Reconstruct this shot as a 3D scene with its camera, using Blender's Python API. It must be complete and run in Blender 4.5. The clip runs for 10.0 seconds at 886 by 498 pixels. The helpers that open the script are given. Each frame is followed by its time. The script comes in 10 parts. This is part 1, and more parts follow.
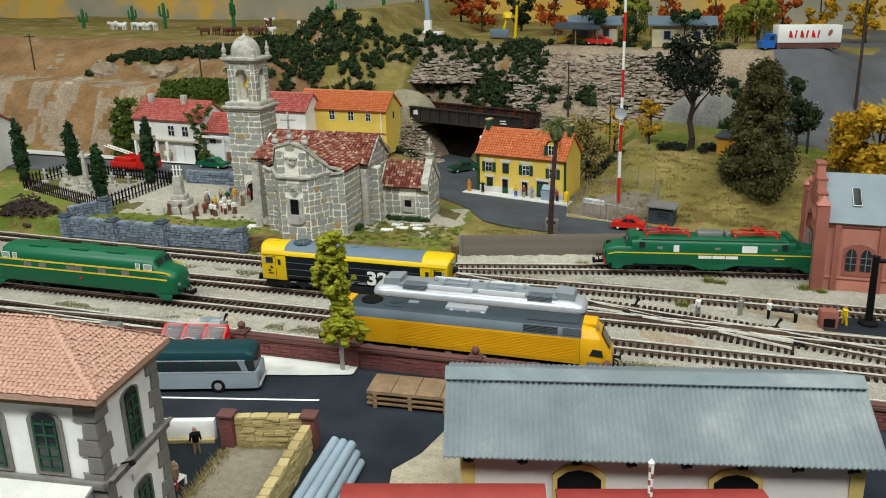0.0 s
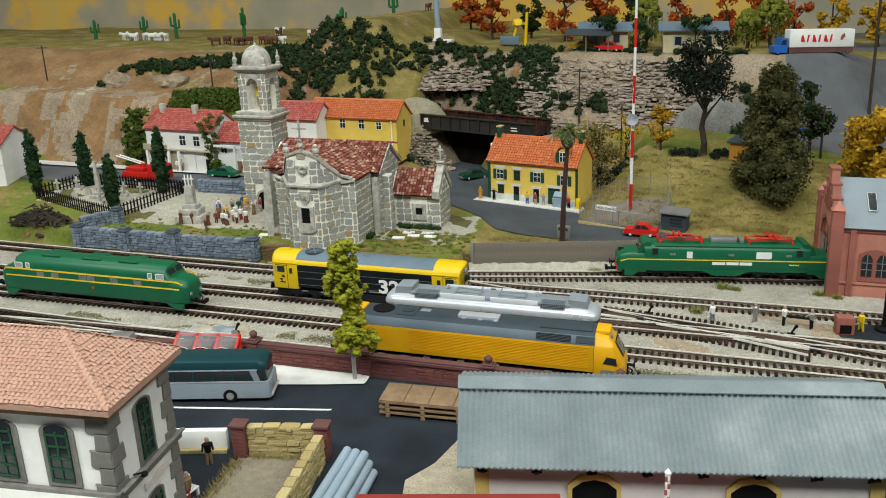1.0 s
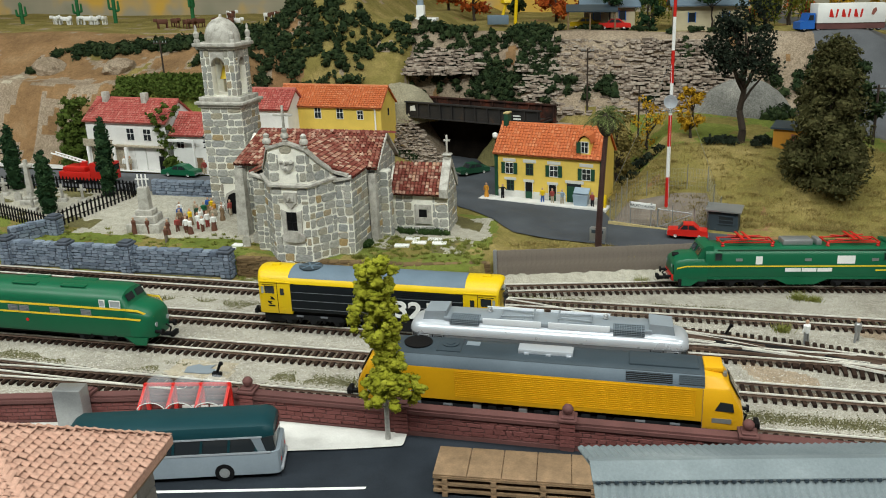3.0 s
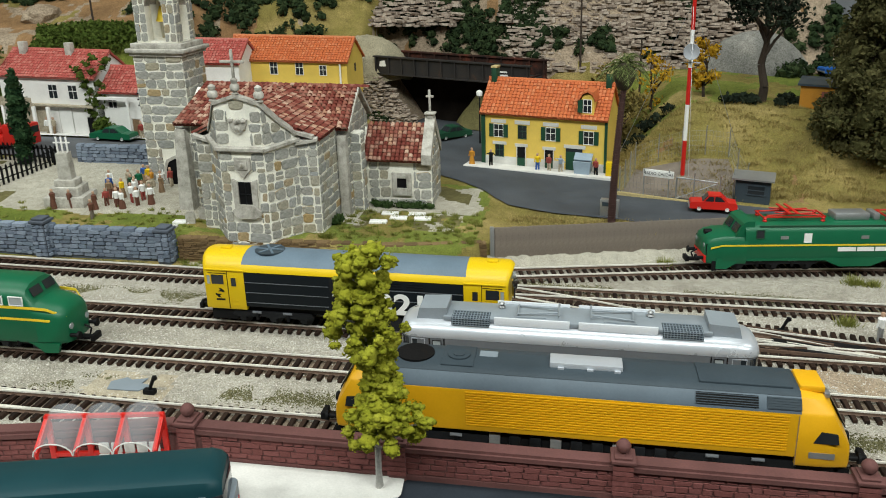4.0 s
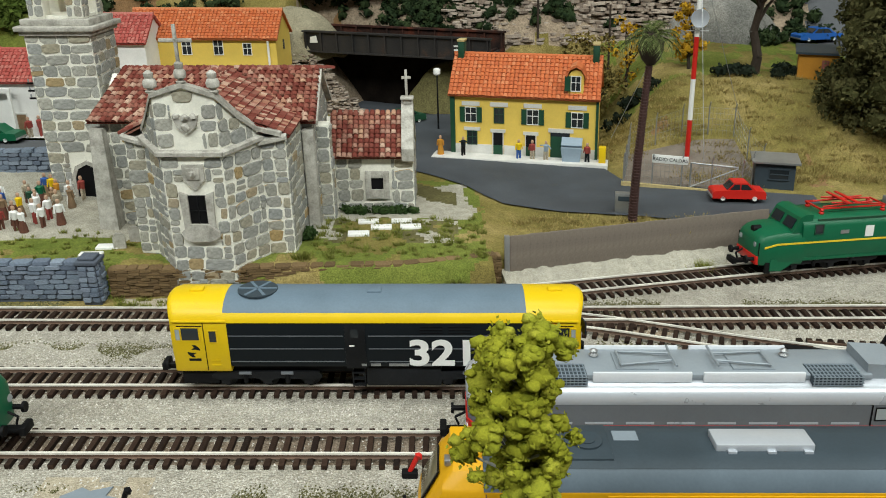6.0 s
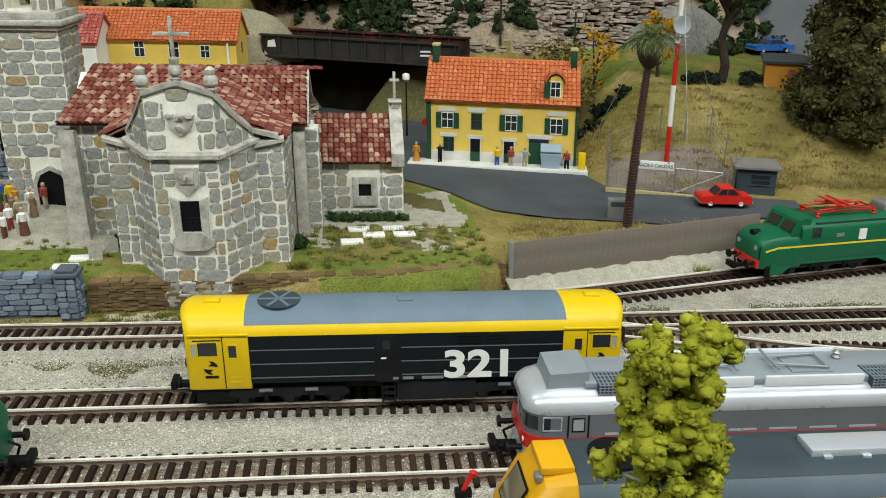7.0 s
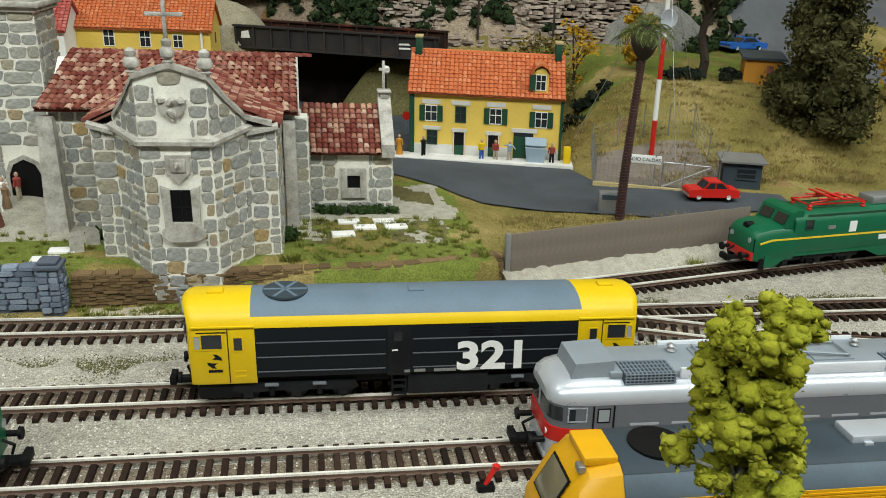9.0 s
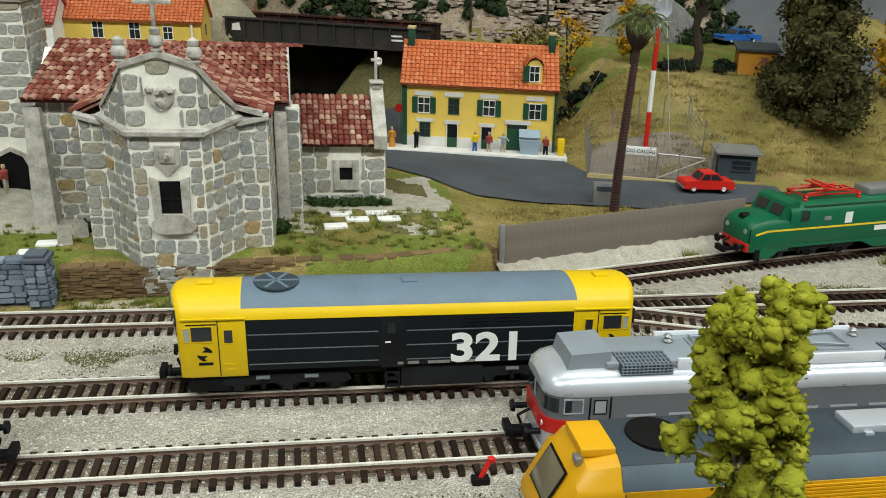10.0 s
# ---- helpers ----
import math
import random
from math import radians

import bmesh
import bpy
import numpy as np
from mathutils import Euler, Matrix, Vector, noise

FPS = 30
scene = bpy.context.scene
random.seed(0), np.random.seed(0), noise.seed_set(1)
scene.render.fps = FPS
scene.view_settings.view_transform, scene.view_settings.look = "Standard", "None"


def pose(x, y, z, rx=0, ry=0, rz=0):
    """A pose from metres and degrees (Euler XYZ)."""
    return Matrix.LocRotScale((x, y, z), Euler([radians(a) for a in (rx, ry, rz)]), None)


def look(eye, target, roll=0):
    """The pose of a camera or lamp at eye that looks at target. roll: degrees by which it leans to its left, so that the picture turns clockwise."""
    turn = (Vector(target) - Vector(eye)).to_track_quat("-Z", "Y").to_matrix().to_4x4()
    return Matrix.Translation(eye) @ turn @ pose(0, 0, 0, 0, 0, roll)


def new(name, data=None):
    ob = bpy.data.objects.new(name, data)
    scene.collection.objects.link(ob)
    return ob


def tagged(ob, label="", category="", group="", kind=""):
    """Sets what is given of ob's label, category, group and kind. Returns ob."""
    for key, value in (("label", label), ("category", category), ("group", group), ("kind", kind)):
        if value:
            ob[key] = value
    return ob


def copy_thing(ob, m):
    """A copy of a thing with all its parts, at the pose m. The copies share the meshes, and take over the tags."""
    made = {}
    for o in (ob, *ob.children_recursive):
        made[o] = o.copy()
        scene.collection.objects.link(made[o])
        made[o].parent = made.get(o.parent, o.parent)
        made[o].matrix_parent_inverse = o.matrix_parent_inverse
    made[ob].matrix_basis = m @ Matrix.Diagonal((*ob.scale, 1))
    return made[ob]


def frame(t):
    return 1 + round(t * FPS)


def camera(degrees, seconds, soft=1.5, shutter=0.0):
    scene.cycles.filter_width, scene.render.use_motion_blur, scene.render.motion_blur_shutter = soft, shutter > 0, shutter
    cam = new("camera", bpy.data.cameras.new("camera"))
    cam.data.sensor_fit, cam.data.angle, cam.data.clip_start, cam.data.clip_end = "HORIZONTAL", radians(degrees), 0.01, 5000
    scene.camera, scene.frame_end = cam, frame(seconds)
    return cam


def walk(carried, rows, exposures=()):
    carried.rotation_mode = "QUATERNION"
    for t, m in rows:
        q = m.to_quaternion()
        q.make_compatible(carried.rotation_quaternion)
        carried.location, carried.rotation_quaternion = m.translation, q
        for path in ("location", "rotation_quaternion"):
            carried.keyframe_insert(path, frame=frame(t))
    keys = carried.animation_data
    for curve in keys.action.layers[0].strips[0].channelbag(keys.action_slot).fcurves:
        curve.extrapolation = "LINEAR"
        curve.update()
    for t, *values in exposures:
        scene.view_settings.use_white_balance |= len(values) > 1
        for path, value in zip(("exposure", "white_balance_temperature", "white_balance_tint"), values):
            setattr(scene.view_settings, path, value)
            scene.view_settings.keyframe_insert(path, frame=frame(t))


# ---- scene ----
cam = camera(54.6, 10.0, soft=1.0)
PATH = [
    (0, (-0.0176, -0.0567, 0.3098), (-0.5307, 1.7790, -0.2959), -1.88),
    (0.5, (-0.0163, -0.0574, 0.3113), (-0.5397, 1.7786, -0.2847), -2.27),
    (1, (-0.0192, -0.0539, 0.3094), (-0.5575, 1.7802, -0.2790), -2.44),
    (1.5, (-0.0318, -0.0425, 0.3035), (-0.5743, 1.7896, -0.2873), -2.39),
    (2, (-0.0678, -0.0077, 0.2929), (-0.5818, 1.8302, -0.3052), -2.30),
    (2.5, (-0.1026, 0.0361, 0.2903), (-0.5692, 1.8889, -0.3008), -2.46),
    (2.7, (-0.1156, 0.0521, 0.2843), (-0.5572, 1.9119, -0.3038), -2.46),
    (3.8, (-0.1712, 0.1868, 0.2475), (-0.4953, 2.0464, -0.4130), -1.96),
    (4, (-0.1832, 0.2078, 0.2395), (-0.4873, 2.0684, -0.4280), -1.76),
    (4.5, (-0.1993, 0.2454, 0.2369), (-0.4829, 2.1033, -0.4471), -1.61),
    (5, (-0.2192, 0.2789, 0.2291), (-0.4432, 2.1358, -0.4793), -1.63),
    (5.5, (-0.2506, 0.3103, 0.2214), (-0.3627, 2.1668, -0.5138), -1.76),
    (6, (-0.2838, 0.3242, 0.2257), (-0.3007, 2.1863, -0.5038), -1.76),
    (7.5, (-0.3569, 0.3509, 0.2104), (-0.0968, 2.2087, -0.4829), 0.66),
    (8, (-0.3634, 0.3517, 0.2094), (-0.0814, 2.2070, -0.4822), 0.89),
    (8.5, (-0.3681, 0.3553, 0.2050), (-0.0710, 2.2070, -0.4898), 1.03),
    (9, (-0.3664, 0.3575, 0.2051), (-0.0634, 2.2075, -0.4918), 1.04),
    (9.5, (-0.3685, 0.3590, 0.2030), (-0.0597, 2.2066, -0.4977), 1.00),
    (10, (-0.3659, 0.3617, 0.2009), (-0.0474, 2.2059, -0.5045), 1.05),
]
walk(cam, [(t, look(eye, target, roll)) for t, eye, target, roll in PATH])

# ---- room light: warm-white ceiling panels of an exhibition hall ----
U = 0.01  # lengths below are in centimetres of the model
world = bpy.data.worlds.new("hall_air")
scene.world = world
world.use_nodes = True
world.node_tree.nodes["Background"].inputs[0].default_value = (0.95, 0.97, 1.0, 1)
world.node_tree.nodes["Background"].inputs[1].default_value = 0.02
scene.view_settings.exposure = 0.0


def ceiling_lamp(x, y, sx, sy, power, colour=(0.945, 1.0, 0.945)):
    lamp = bpy.data.lights.new("ceiling_panel_light", "AREA")
    lamp.shape, lamp.size, lamp.size_y = "RECTANGLE", sx, sy
    lamp.energy, lamp.color = power, colour
    ob = new("ceiling_panel_light", lamp)
    ob.matrix_world = pose(x, y, 1.93)
    return ob


for lx in (-1.6, 0.0, 1.6):
    ceiling_lamp(lx, -0.75, 1.1, 0.3, 43)
    ceiling_lamp(lx, 0.75, 1.1, 0.3, 12)


# ---- materials ----
def nodes_of(name):
    m = bpy.data.materials.new(name)
    m.use_nodes = True
    nt = m.node_tree
    return m, nt, nt.nodes["Principled BSDF"]


def noise_node(nt, vec, scale, detail=4.0, rough=0.6):
    n = nt.nodes.new("ShaderNodeTexNoise")
    n.inputs["Scale"].default_value, n.inputs["Detail"].default_value, n.inputs["Roughness"].default_value = scale, detail, rough
    nt.links.new(vec, n.inputs["Vector"])
    return n.outputs["Fac"]


def ramp_node(nt, fac, stops):
    r = nt.nodes.new("ShaderNodeValToRGB")
    while len(r.color_ramp.elements) < len(stops):
        r.color_ramp.elements.new(0.5)
    for e, (p, c) in zip(r.color_ramp.elements, stops):
        e.position, e.color = p, (*c, 1)
    nt.links.new(fac, r.inputs[0])
    return r.outputs[0]


def mix_node(nt, kind, fac, a, b):
    n = nt.nodes.new("ShaderNodeMix")
    n.data_type, n.blend_type = "RGBA", kind
    for value, socket in ((fac, n.inputs[0]), (a, n.inputs[6]), (b, n.inputs[7])):
        if isinstance(value, (int, float)):
            socket.default_value = value
        elif isinstance(value, tuple):
            socket.default_value = (*value, 1)
        else:
            nt.links.new(value, socket)
    return n.outputs[2]


def bump_node(nt, bsdf, height, strength, dist):
    b = nt.nodes.new("ShaderNodeBump")
    b.inputs["Strength"].default_value, b.inputs["Distance"].default_value = strength, dist
    nt.links.new(height, b.inputs["Height"])
    nt.links.new(b.outputs[0], bsdf.inputs["Normal"])


def mat(name, col, rough=0.6, metal=0.0, var=0.14, fine=900.0, coarse=45.0, bump=0.25, dist=0.0004, stops=None, pieces=0.0, spec=0.4):
    """A surface with grain (fine), stains (coarse) and relief; stops: colours over the coarse noise; pieces: how much single pieces differ."""
    m, nt, bsdf = nodes_of(name)
    vec = nt.nodes.new("ShaderNodeTexCoord").outputs["Object"]
    small, big = noise_node(nt, vec, fine, 3.0), noise_node(nt, vec, coarse, 5.0)
    lo, hi = tuple(c * (1 - var) for c in col), tuple(min(1, c * (1 + var)) for c in col)
    base = ramp_node(nt, big, stops or [(0.3, lo), (0.7, hi)])
    grain = ramp_node(nt, small, [(0.3, (1 - var,) * 3), (0.75, (1, 1, 1))])
    colour = mix_node(nt, "MULTIPLY", 1.0, base, grain)
    if pieces:
        info = nt.nodes.new("ShaderNodeObjectInfo").outputs["Random"]
        isl = nt.nodes.new("ShaderNodeNewGeometry").outputs["Random Per Island"]
        add = nt.nodes.new("ShaderNodeMath")
        add.operation = "ADD"
        nt.links.new(info, add.inputs[0]), nt.links.new(isl, add.inputs[1])
        fr = nt.nodes.new("ShaderNodeMath")
        fr.operation = "FRACT"
        nt.links.new(add.outputs[0], fr.inputs[0])
        tone = ramp_node(nt, fr.outputs[0], [(0.0, (1 - pieces,) * 3), (1.0, (1 + pieces * 0.6,) * 3)])
        colour = mix_node(nt, "MULTIPLY", 1.0, colour, tone)
    nt.links.new(colour, bsdf.inputs["Base Color"])
    rg = nt.nodes.new("ShaderNodeMapRange")
    rg.inputs[3].default_value, rg.inputs[4].default_value = max(0.02, rough - 0.1), min(1, rough + 0.1)
    nt.links.new(big, rg.inputs[0])
    nt.links.new(rg.outputs[0], bsdf.inputs["Roughness"])
    bsdf.inputs["Metallic"].default_value = metal
    bsdf.inputs["Specular IOR Level"].default_value = spec
    if bump:
        bump_node(nt, bsdf, small, bump, dist)
    return m


def palette_mat(name, colours, rough=0.85, fine=700.0, bump=0.5, dist=0.0006, mixfine=0.35):
    """Pieces that take one of several colours each, with grain."""
    m, nt, bsdf = nodes_of(name)
    vec = nt.nodes.new("ShaderNodeTexCoord").outputs["Object"]
    small = noise_node(nt, vec, fine, 4.0)
    info = nt.nodes.new("ShaderNodeObjectInfo").outputs["Random"]
    isl = nt.nodes.new("ShaderNodeNewGeometry").outputs["Random Per Island"]
    add = nt.nodes.new("ShaderNodeMath")
    add.operation = "ADD"
    nt.links.new(info, add.inputs[0]), nt.links.new(isl, add.inputs[1])
    fr = nt.nodes.new("ShaderNodeMath")
    fr.operation = "FRACT"
    nt.links.new(add.outputs[0], fr.inputs[0])
    base = ramp_node(nt, fr.outputs[0], [(i / max(1, len(colours) - 1), c) for i, c in enumerate(colours)])
    grain = ramp_node(nt, small, [(0.3, (1 - mixfine,) * 3), (0.7, (1.1, 1.1, 1.1))])
    nt.links.new(mix_node(nt, "MULTIPLY", 1.0, base, grain), bsdf.inputs["Base Color"])
    bsdf.inputs["Roughness"].default_value = rough
    bsdf.inputs["Specular IOR Level"].default_value = 0.12
    bump_node(nt, bsdf, small, bump, dist)
    return m


def ground_mat(name, layers, rough=0.95, fine=1400.0, bump=0.8, dist=0.0012, pebble=0.0):
    """Scatter ground: colours over three noise scales."""
    m, nt, bsdf = nodes_of(name)
    vec = nt.nodes.new("ShaderNodeTexCoord").outputs["Object"]
    big, mid, small = noise_node(nt, vec, 18.0, 6.0), noise_node(nt, vec, 160.0, 5.0, 0.7), noise_node(nt, vec, fine, 3.0, 0.7)
    c = ramp_node(nt, big, layers)
    c = mix_node(nt, "MULTIPLY", 1.0, c, ramp_node(nt, mid, [(0.3, (0.72, 0.72, 0.7)), (0.7, (1.08, 1.08, 1.05))]))
    c = mix_node(nt, "MULTIPLY", 1.0, c, ramp_node(nt, small, [(0.32, (0.55, 0.54, 0.5)), (0.62, (1.1, 1.1, 1.1))]))
    height_out = small
    if pebble:
        v = nt.nodes.new("ShaderNodeTexVoronoi")
        v.inputs["Scale"].default_value = pebble
        nt.links.new(vec, v.inputs["Vector"])
        sep = nt.nodes.new("ShaderNodeSeparateColor")
        nt.links.new(v.outputs["Color"], sep.inputs[0])
        c = mix_node(nt, "MULTIPLY", 1.0, c, ramp_node(nt, sep.outputs[0], [(0.0, (0.82, 0.81, 0.79)), (0.35, (0.97, 0.97, 0.96)), (1.0, (1.08, 1.08, 1.07))]))
        c = mix_node(nt, "MULTIPLY", 1.0, c, ramp_node(nt, v.outputs["Distance"], [(0.35, (1, 1, 1)), (0.8, (0.72, 0.70, 0.67))]))
        height_out = v.outputs["Distance"]
    nt.links.new(c, bsdf.inputs["Base Color"])
    bsdf.inputs["Roughness"].default_value = rough
    bsdf.inputs["Specular IOR Level"].default_value = 0.15
    bump_node(nt, bsdf, height_out, bump, dist)
    return m


def glass_mat(name, colour, rough=0.08, alpha=1.0):
    m, nt, bsdf = nodes_of(name)
    bsdf.inputs["Base Color"].default_value = (*colour, 1)
    bsdf.inputs["Roughness"].default_value = rough
    bsdf.inputs["Alpha"].default_value = alpha
    return m


M = {}
M["ballast"] = ground_mat("grey_ballast", [(0.3, (0.46, 0.43, 0.385)), (0.5, (0.56, 0.53, 0.485)), (0.75, (0.62, 0.59, 0.545))], pebble=1000.0)
M["track_bed"] = ground_mat("rust_stained_ballast", [(0.3, (0.24, 0.185, 0.14)), (0.55, (0.36, 0.29, 0.235)), (0.75, (0.48, 0.42, 0.36))], pebble=1000.0)
M["tan_ballast"] = ground_mat("tan_ballast", [(0.3, (0.42, 0.33, 0.25)), (0.7, (0.58, 0.47, 0.37))], pebble=900.0)
M["grass"] = ground_mat("static_grass", [(0.3, (0.17, 0.135, 0.045)), (0.46, (0.24, 0.20, 0.06)), (0.6, (0.33, 0.26, 0.095)), (0.75, (0.45, 0.35, 0.15))], fine=900)
M["green_grass"] = ground_mat("green_scatter", [(0.3, (0.13, 0.17, 0.03)), (0.7, (0.24, 0.27, 0.06))], fine=900)
M["moss"] = ground_mat("dark_moss_scatter", [(0.3, (0.10, 0.09, 0.04)), (0.7, (0.20, 0.18, 0.08))], fine=700)
M["sand"] = ground_mat("pale_sand", [(0.3, (0.46, 0.39, 0.30)), (0.7, (0.62, 0.55, 0.44))])
M["path"] = ground_mat("pale_grey_path", [(0.3, (0.45, 0.42, 0.36)), (0.7, (0.58, 0.55, 0.48))])
M["brown"] = ground_mat("brown_earth", [(0.3, (0.22, 0.13, 0.065)), (0.55, (0.34, 0.20, 0.10)), (0.75, (0.42, 0.28, 0.16))])
M["rock"] = ground_mat("brown_rock", [(0.3, (0.24, 0.18, 0.13)), (0.5, (0.36, 0.28, 0.21)), (0.7, (0.42, 0.34, 0.26)), (0.85, (0.30, 0.25, 0.13))], fine=500)
M["asphalt"] = mat("asphalt_paint", (0.024, 0.030, 0.039), 0.8, var=0.3, coarse=25, fine=1500, spec=0.12)
M["grey_road"] = mat("grey_street", (0.10, 0.105, 0.115), 0.8, var=0.2, coarse=25)
M["street"] = mat("street_grey_paint", (0.062, 0.070, 0.082), 0.75, var=0.25, coarse=25, fine=1500)
M["earth"] = ground_mat("garden_earth", [(0.3, (0.26, 0.22, 0.17)), (0.7, (0.40, 0.345, 0.27))])
M["pave"] = mat("pavement_plaster", (0.62, 0.61, 0.58), 0.8, var=0.12, coarse=60)
M["rail"] = mat("nickel_silver_rail", (0.86, 0.81, 0.73), 0.42, 0.15, var=0.2, coarse=80)
M["railside"] = mat("rusty_rail_web", (0.13, 0.08, 0.055), 0.75, 0.1, var=0.3)
M["sleeper"] = palette_mat("brown_plastic_sleeper", [(0.014, 0.009, 0.007), (0.028, 0.016, 0.011), (0.045, 0.026, 0.018)], 0.85)
M["black"] = mat("black_plastic", (0.006, 0.006, 0.007), 0.6, var=0.3, spec=0.15)
M["chassis"] = mat("black_chassis", (0.011, 0.012, 0.014), 0.5, var=0.4, spec=0.2)
M["navy"] = mat("charcoal_loco_paint", (0.007, 0.010, 0.013), 0.5, var=0.1, bump=0.05, spec=0.18)
M["yellow"] = mat("bright_yellow_paint", (0.70, 0.47, 0.004), 0.42, var=0.05, bump=0.05)
M["ochre"] = mat("orange_yellow_paint", (0.70, 0.36, 0.007), 0.42, var=0.05, bump=0.05)
M["roofgrey"] = mat("blue_grey_roof_paint", (0.13, 0.18, 0.23), 0.5, var=0.1, bump=0.05, spec=0.25)
M["slopegrey"] = mat("slate_slope_paint", (0.10, 0.13, 0.16), 0.5, var=0.1, bump=0.05, spec=0.2)
M["slate"] = mat("dark_slate_roof_paint", (0.042, 0.058, 0.072), 0.5, var=0.12, bump=0.05, spec=0.2)
M["midgrey"] = mat("grey_loco_paint", (0.21, 0.25, 0.29), 0.42, var=0.08, bump=0.05)
M["silver"] = mat("silver_loco_paint", (0.50, 0.53, 0.58), 0.3, 0.35, var=0.05, bump=0.04)
M["brightrail"] = mat("pale_silver_paint", (0.70, 0.73, 0.78), 0.4, 0.1, var=0.05, bump=0.04)
M["silverroof"] = mat("silver_grey_roof_paint", (0.25, 0.285, 0.32), 0.45, 0.1, var=0.08, bump=0.05)
M["darkgrey"] = mat("dark_grey_loco_paint", (0.13, 0.14, 0.155), 0.4, var=0.08, bump=0.04)
M["red"] = mat("red_paint", (0.55, 0.018, 0.012), 0.38, var=0.08, bump=0.05)
M["green"] = mat("green_loco_paint", (0.003, 0.105, 0.046), 0.42, var=0.08, bump=0.04)
M["darkgreen"] = mat("dark_green_paint", (0.01, 0.06, 0.03), 0.5, var=0.15)
M["stripe"] = mat("yellow_line_paint", (0.78, 0.55, 0.03), 0.45, var=0.08, bump=0.0)
M["white"] = mat("white_paint", (0.78, 0.78, 0.76), 0.55, var=0.06, coarse=60)
M["glass"] = glass_mat("dark_window_glass", (0.02, 0.024, 0.028))
M["paleglass"] = glass_mat("pale_window_glass", (0.30, 0.33, 0.34), 0.1)
M["amberglass"] = glass_mat("amber_grey_glass", (0.16, 0.14, 0.09), 0.12)
M["mortar"] = mat("white_mortar", (0.86, 0.84, 0.75), 0.95, var=0.12, coarse=120, bump=0.5)
M["stone"] = palette_mat("granite_block", [(0.30, 0.305, 0.29), (0.43, 0.425, 0.38), (0.34, 0.35, 0.34), (0.42, 0.375, 0.27), (0.37, 0.38, 0.375), (0.47, 0.455, 0.40), (0.31, 0.315, 0.30), (0.43, 0.42, 0.375), (0.36, 0.365, 0.35), (0.44, 0.30, 0.12)], fine=420.0, mixfine=0.4)
M["dressed"] = mat("dressed_granite", (0.50, 0.475, 0.42), 0.9, var=0.3, coarse=130, bump=0.7, stops=[(0.3, (0.30, 0.285, 0.25)), (0.5, (0.50, 0.475, 0.425)), (0.72, (0.66, 0.64, 0.59))])
M["tile"] = palette_mat("weathered_clay_tile", [(0.14, 0.036, 0.026), (0.20, 0.052, 0.038), (0.17, 0.042, 0.032), (0.32, 0.13, 0.095), (0.19, 0.05, 0.037), (0.54, 0.36, 0.27), (0.24, 0.07, 0.05), (0.50, 0.30, 0.20)], 0.75, mixfine=0.4)
M["orangetile"] = palette_mat("orange_roof_tile", [(0.50, 0.13, 0.045), (0.57, 0.16, 0.06), (0.46, 0.115, 0.045), (0.60, 0.22, 0.10)], 0.7, mixfine=0.2)
M["redtile"] = palette_mat("red_roof_tile", [(0.36, 0.075, 0.062), (0.44, 0.10, 0.085), (0.50, 0.19, 0.155)], 0.75, mixfine=0.25)
M["salmontile"] = palette_mat("salmon_roof_tile", [(0.40, 0.235, 0.175), (0.48, 0.29, 0.22), (0.44, 0.25, 0.185)], 0.85, mixfine=0.2)
M["cream"] = mat("yellow_house_wall", (0.74, 0.52, 0.10), 0.8, var=0.07, coarse=60)
M["plaster"] = mat("white_plaster", (0.80, 0.79, 0.77), 0.85, var=0.08, coarse=50)
M["granite_grey"] = mat("dark_grey_granite", (0.20, 0.19, 0.175), 0.9, var=0.25, coarse=90, bump=0.5)
M["ochretrim"] = mat("faded_ochre_trim", (0.56, 0.40, 0.13), 0.8, var=0.15)
M["pink"] = mat("pale_pink_plaster", (0.66, 0.60, 0.58), 0.85, var=0.06, coarse=50)
M["zinc"] = mat("grey_corrugated_sheet", (0.23, 0.27, 0.29), 0.85, 0.0, var=0.16, coarse=22, spec=0.15, stops=[(0.3, (0.15, 0.18, 0.195)), (0.55, (0.205, 0.24, 0.255)), (0.8, (0.34, 0.375, 0.385))])
M["brickred"] = mat("salmon_brick", (0.48, 0.19, 0.14), 0.8, var=0.12, coarse=60)
M["brickdark"] = mat("dark_brick_trim", (0.30, 0.10, 0.075), 0.8, var=0.15)
M["wallbrick"] = palette_mat("maroon_brick", [(0.155, 0.055, 0.05), (0.20, 0.075, 0.07), (0.18, 0.065, 0.06)], 0.75, mixfine=0.25)
M["wallbody"] = mat("maroon_wall", (0.125, 0.05, 0.046), 0.8, var=0.2)
M["bluestone"] = palette_mat("blue_grey_stone", [(0.14, 0.17, 0.23), (0.21, 0.26, 0.33), (0.28, 0.33, 0.41), (0.17, 0.20, 0.26)], 0.8, mixfine=0.4)
M["bluebody"] = mat("dark_blue_grey_stone", (0.085, 0.10, 0.13), 0.9, var=0.3)
M["wattle"] = palette_mat("brown_woven_wall", [(0.17, 0.11, 0.055), (0.24, 0.16, 0.08), (0.13, 0.085, 0.045)], 0.9, mixfine=0.4)
M["yellowstone"] = palette_mat("yellow_sandstone", [(0.46, 0.36, 0.16), (0.54, 0.44, 0.22), (0.38, 0.29, 0.13)], 0.85, mixfine=0.3)
M["wood"] = mat("brown_wood", (0.25, 0.16, 0.09), 0.75, var=0.25, coarse=120)
M["bark"] = mat("dark_bark", (0.05, 0.035, 0.025), 0.95, var=0.3)
M["palebark"] = mat("pale_wire_trunk", (0.48, 0.47, 0.44), 0.6, var=0.3)
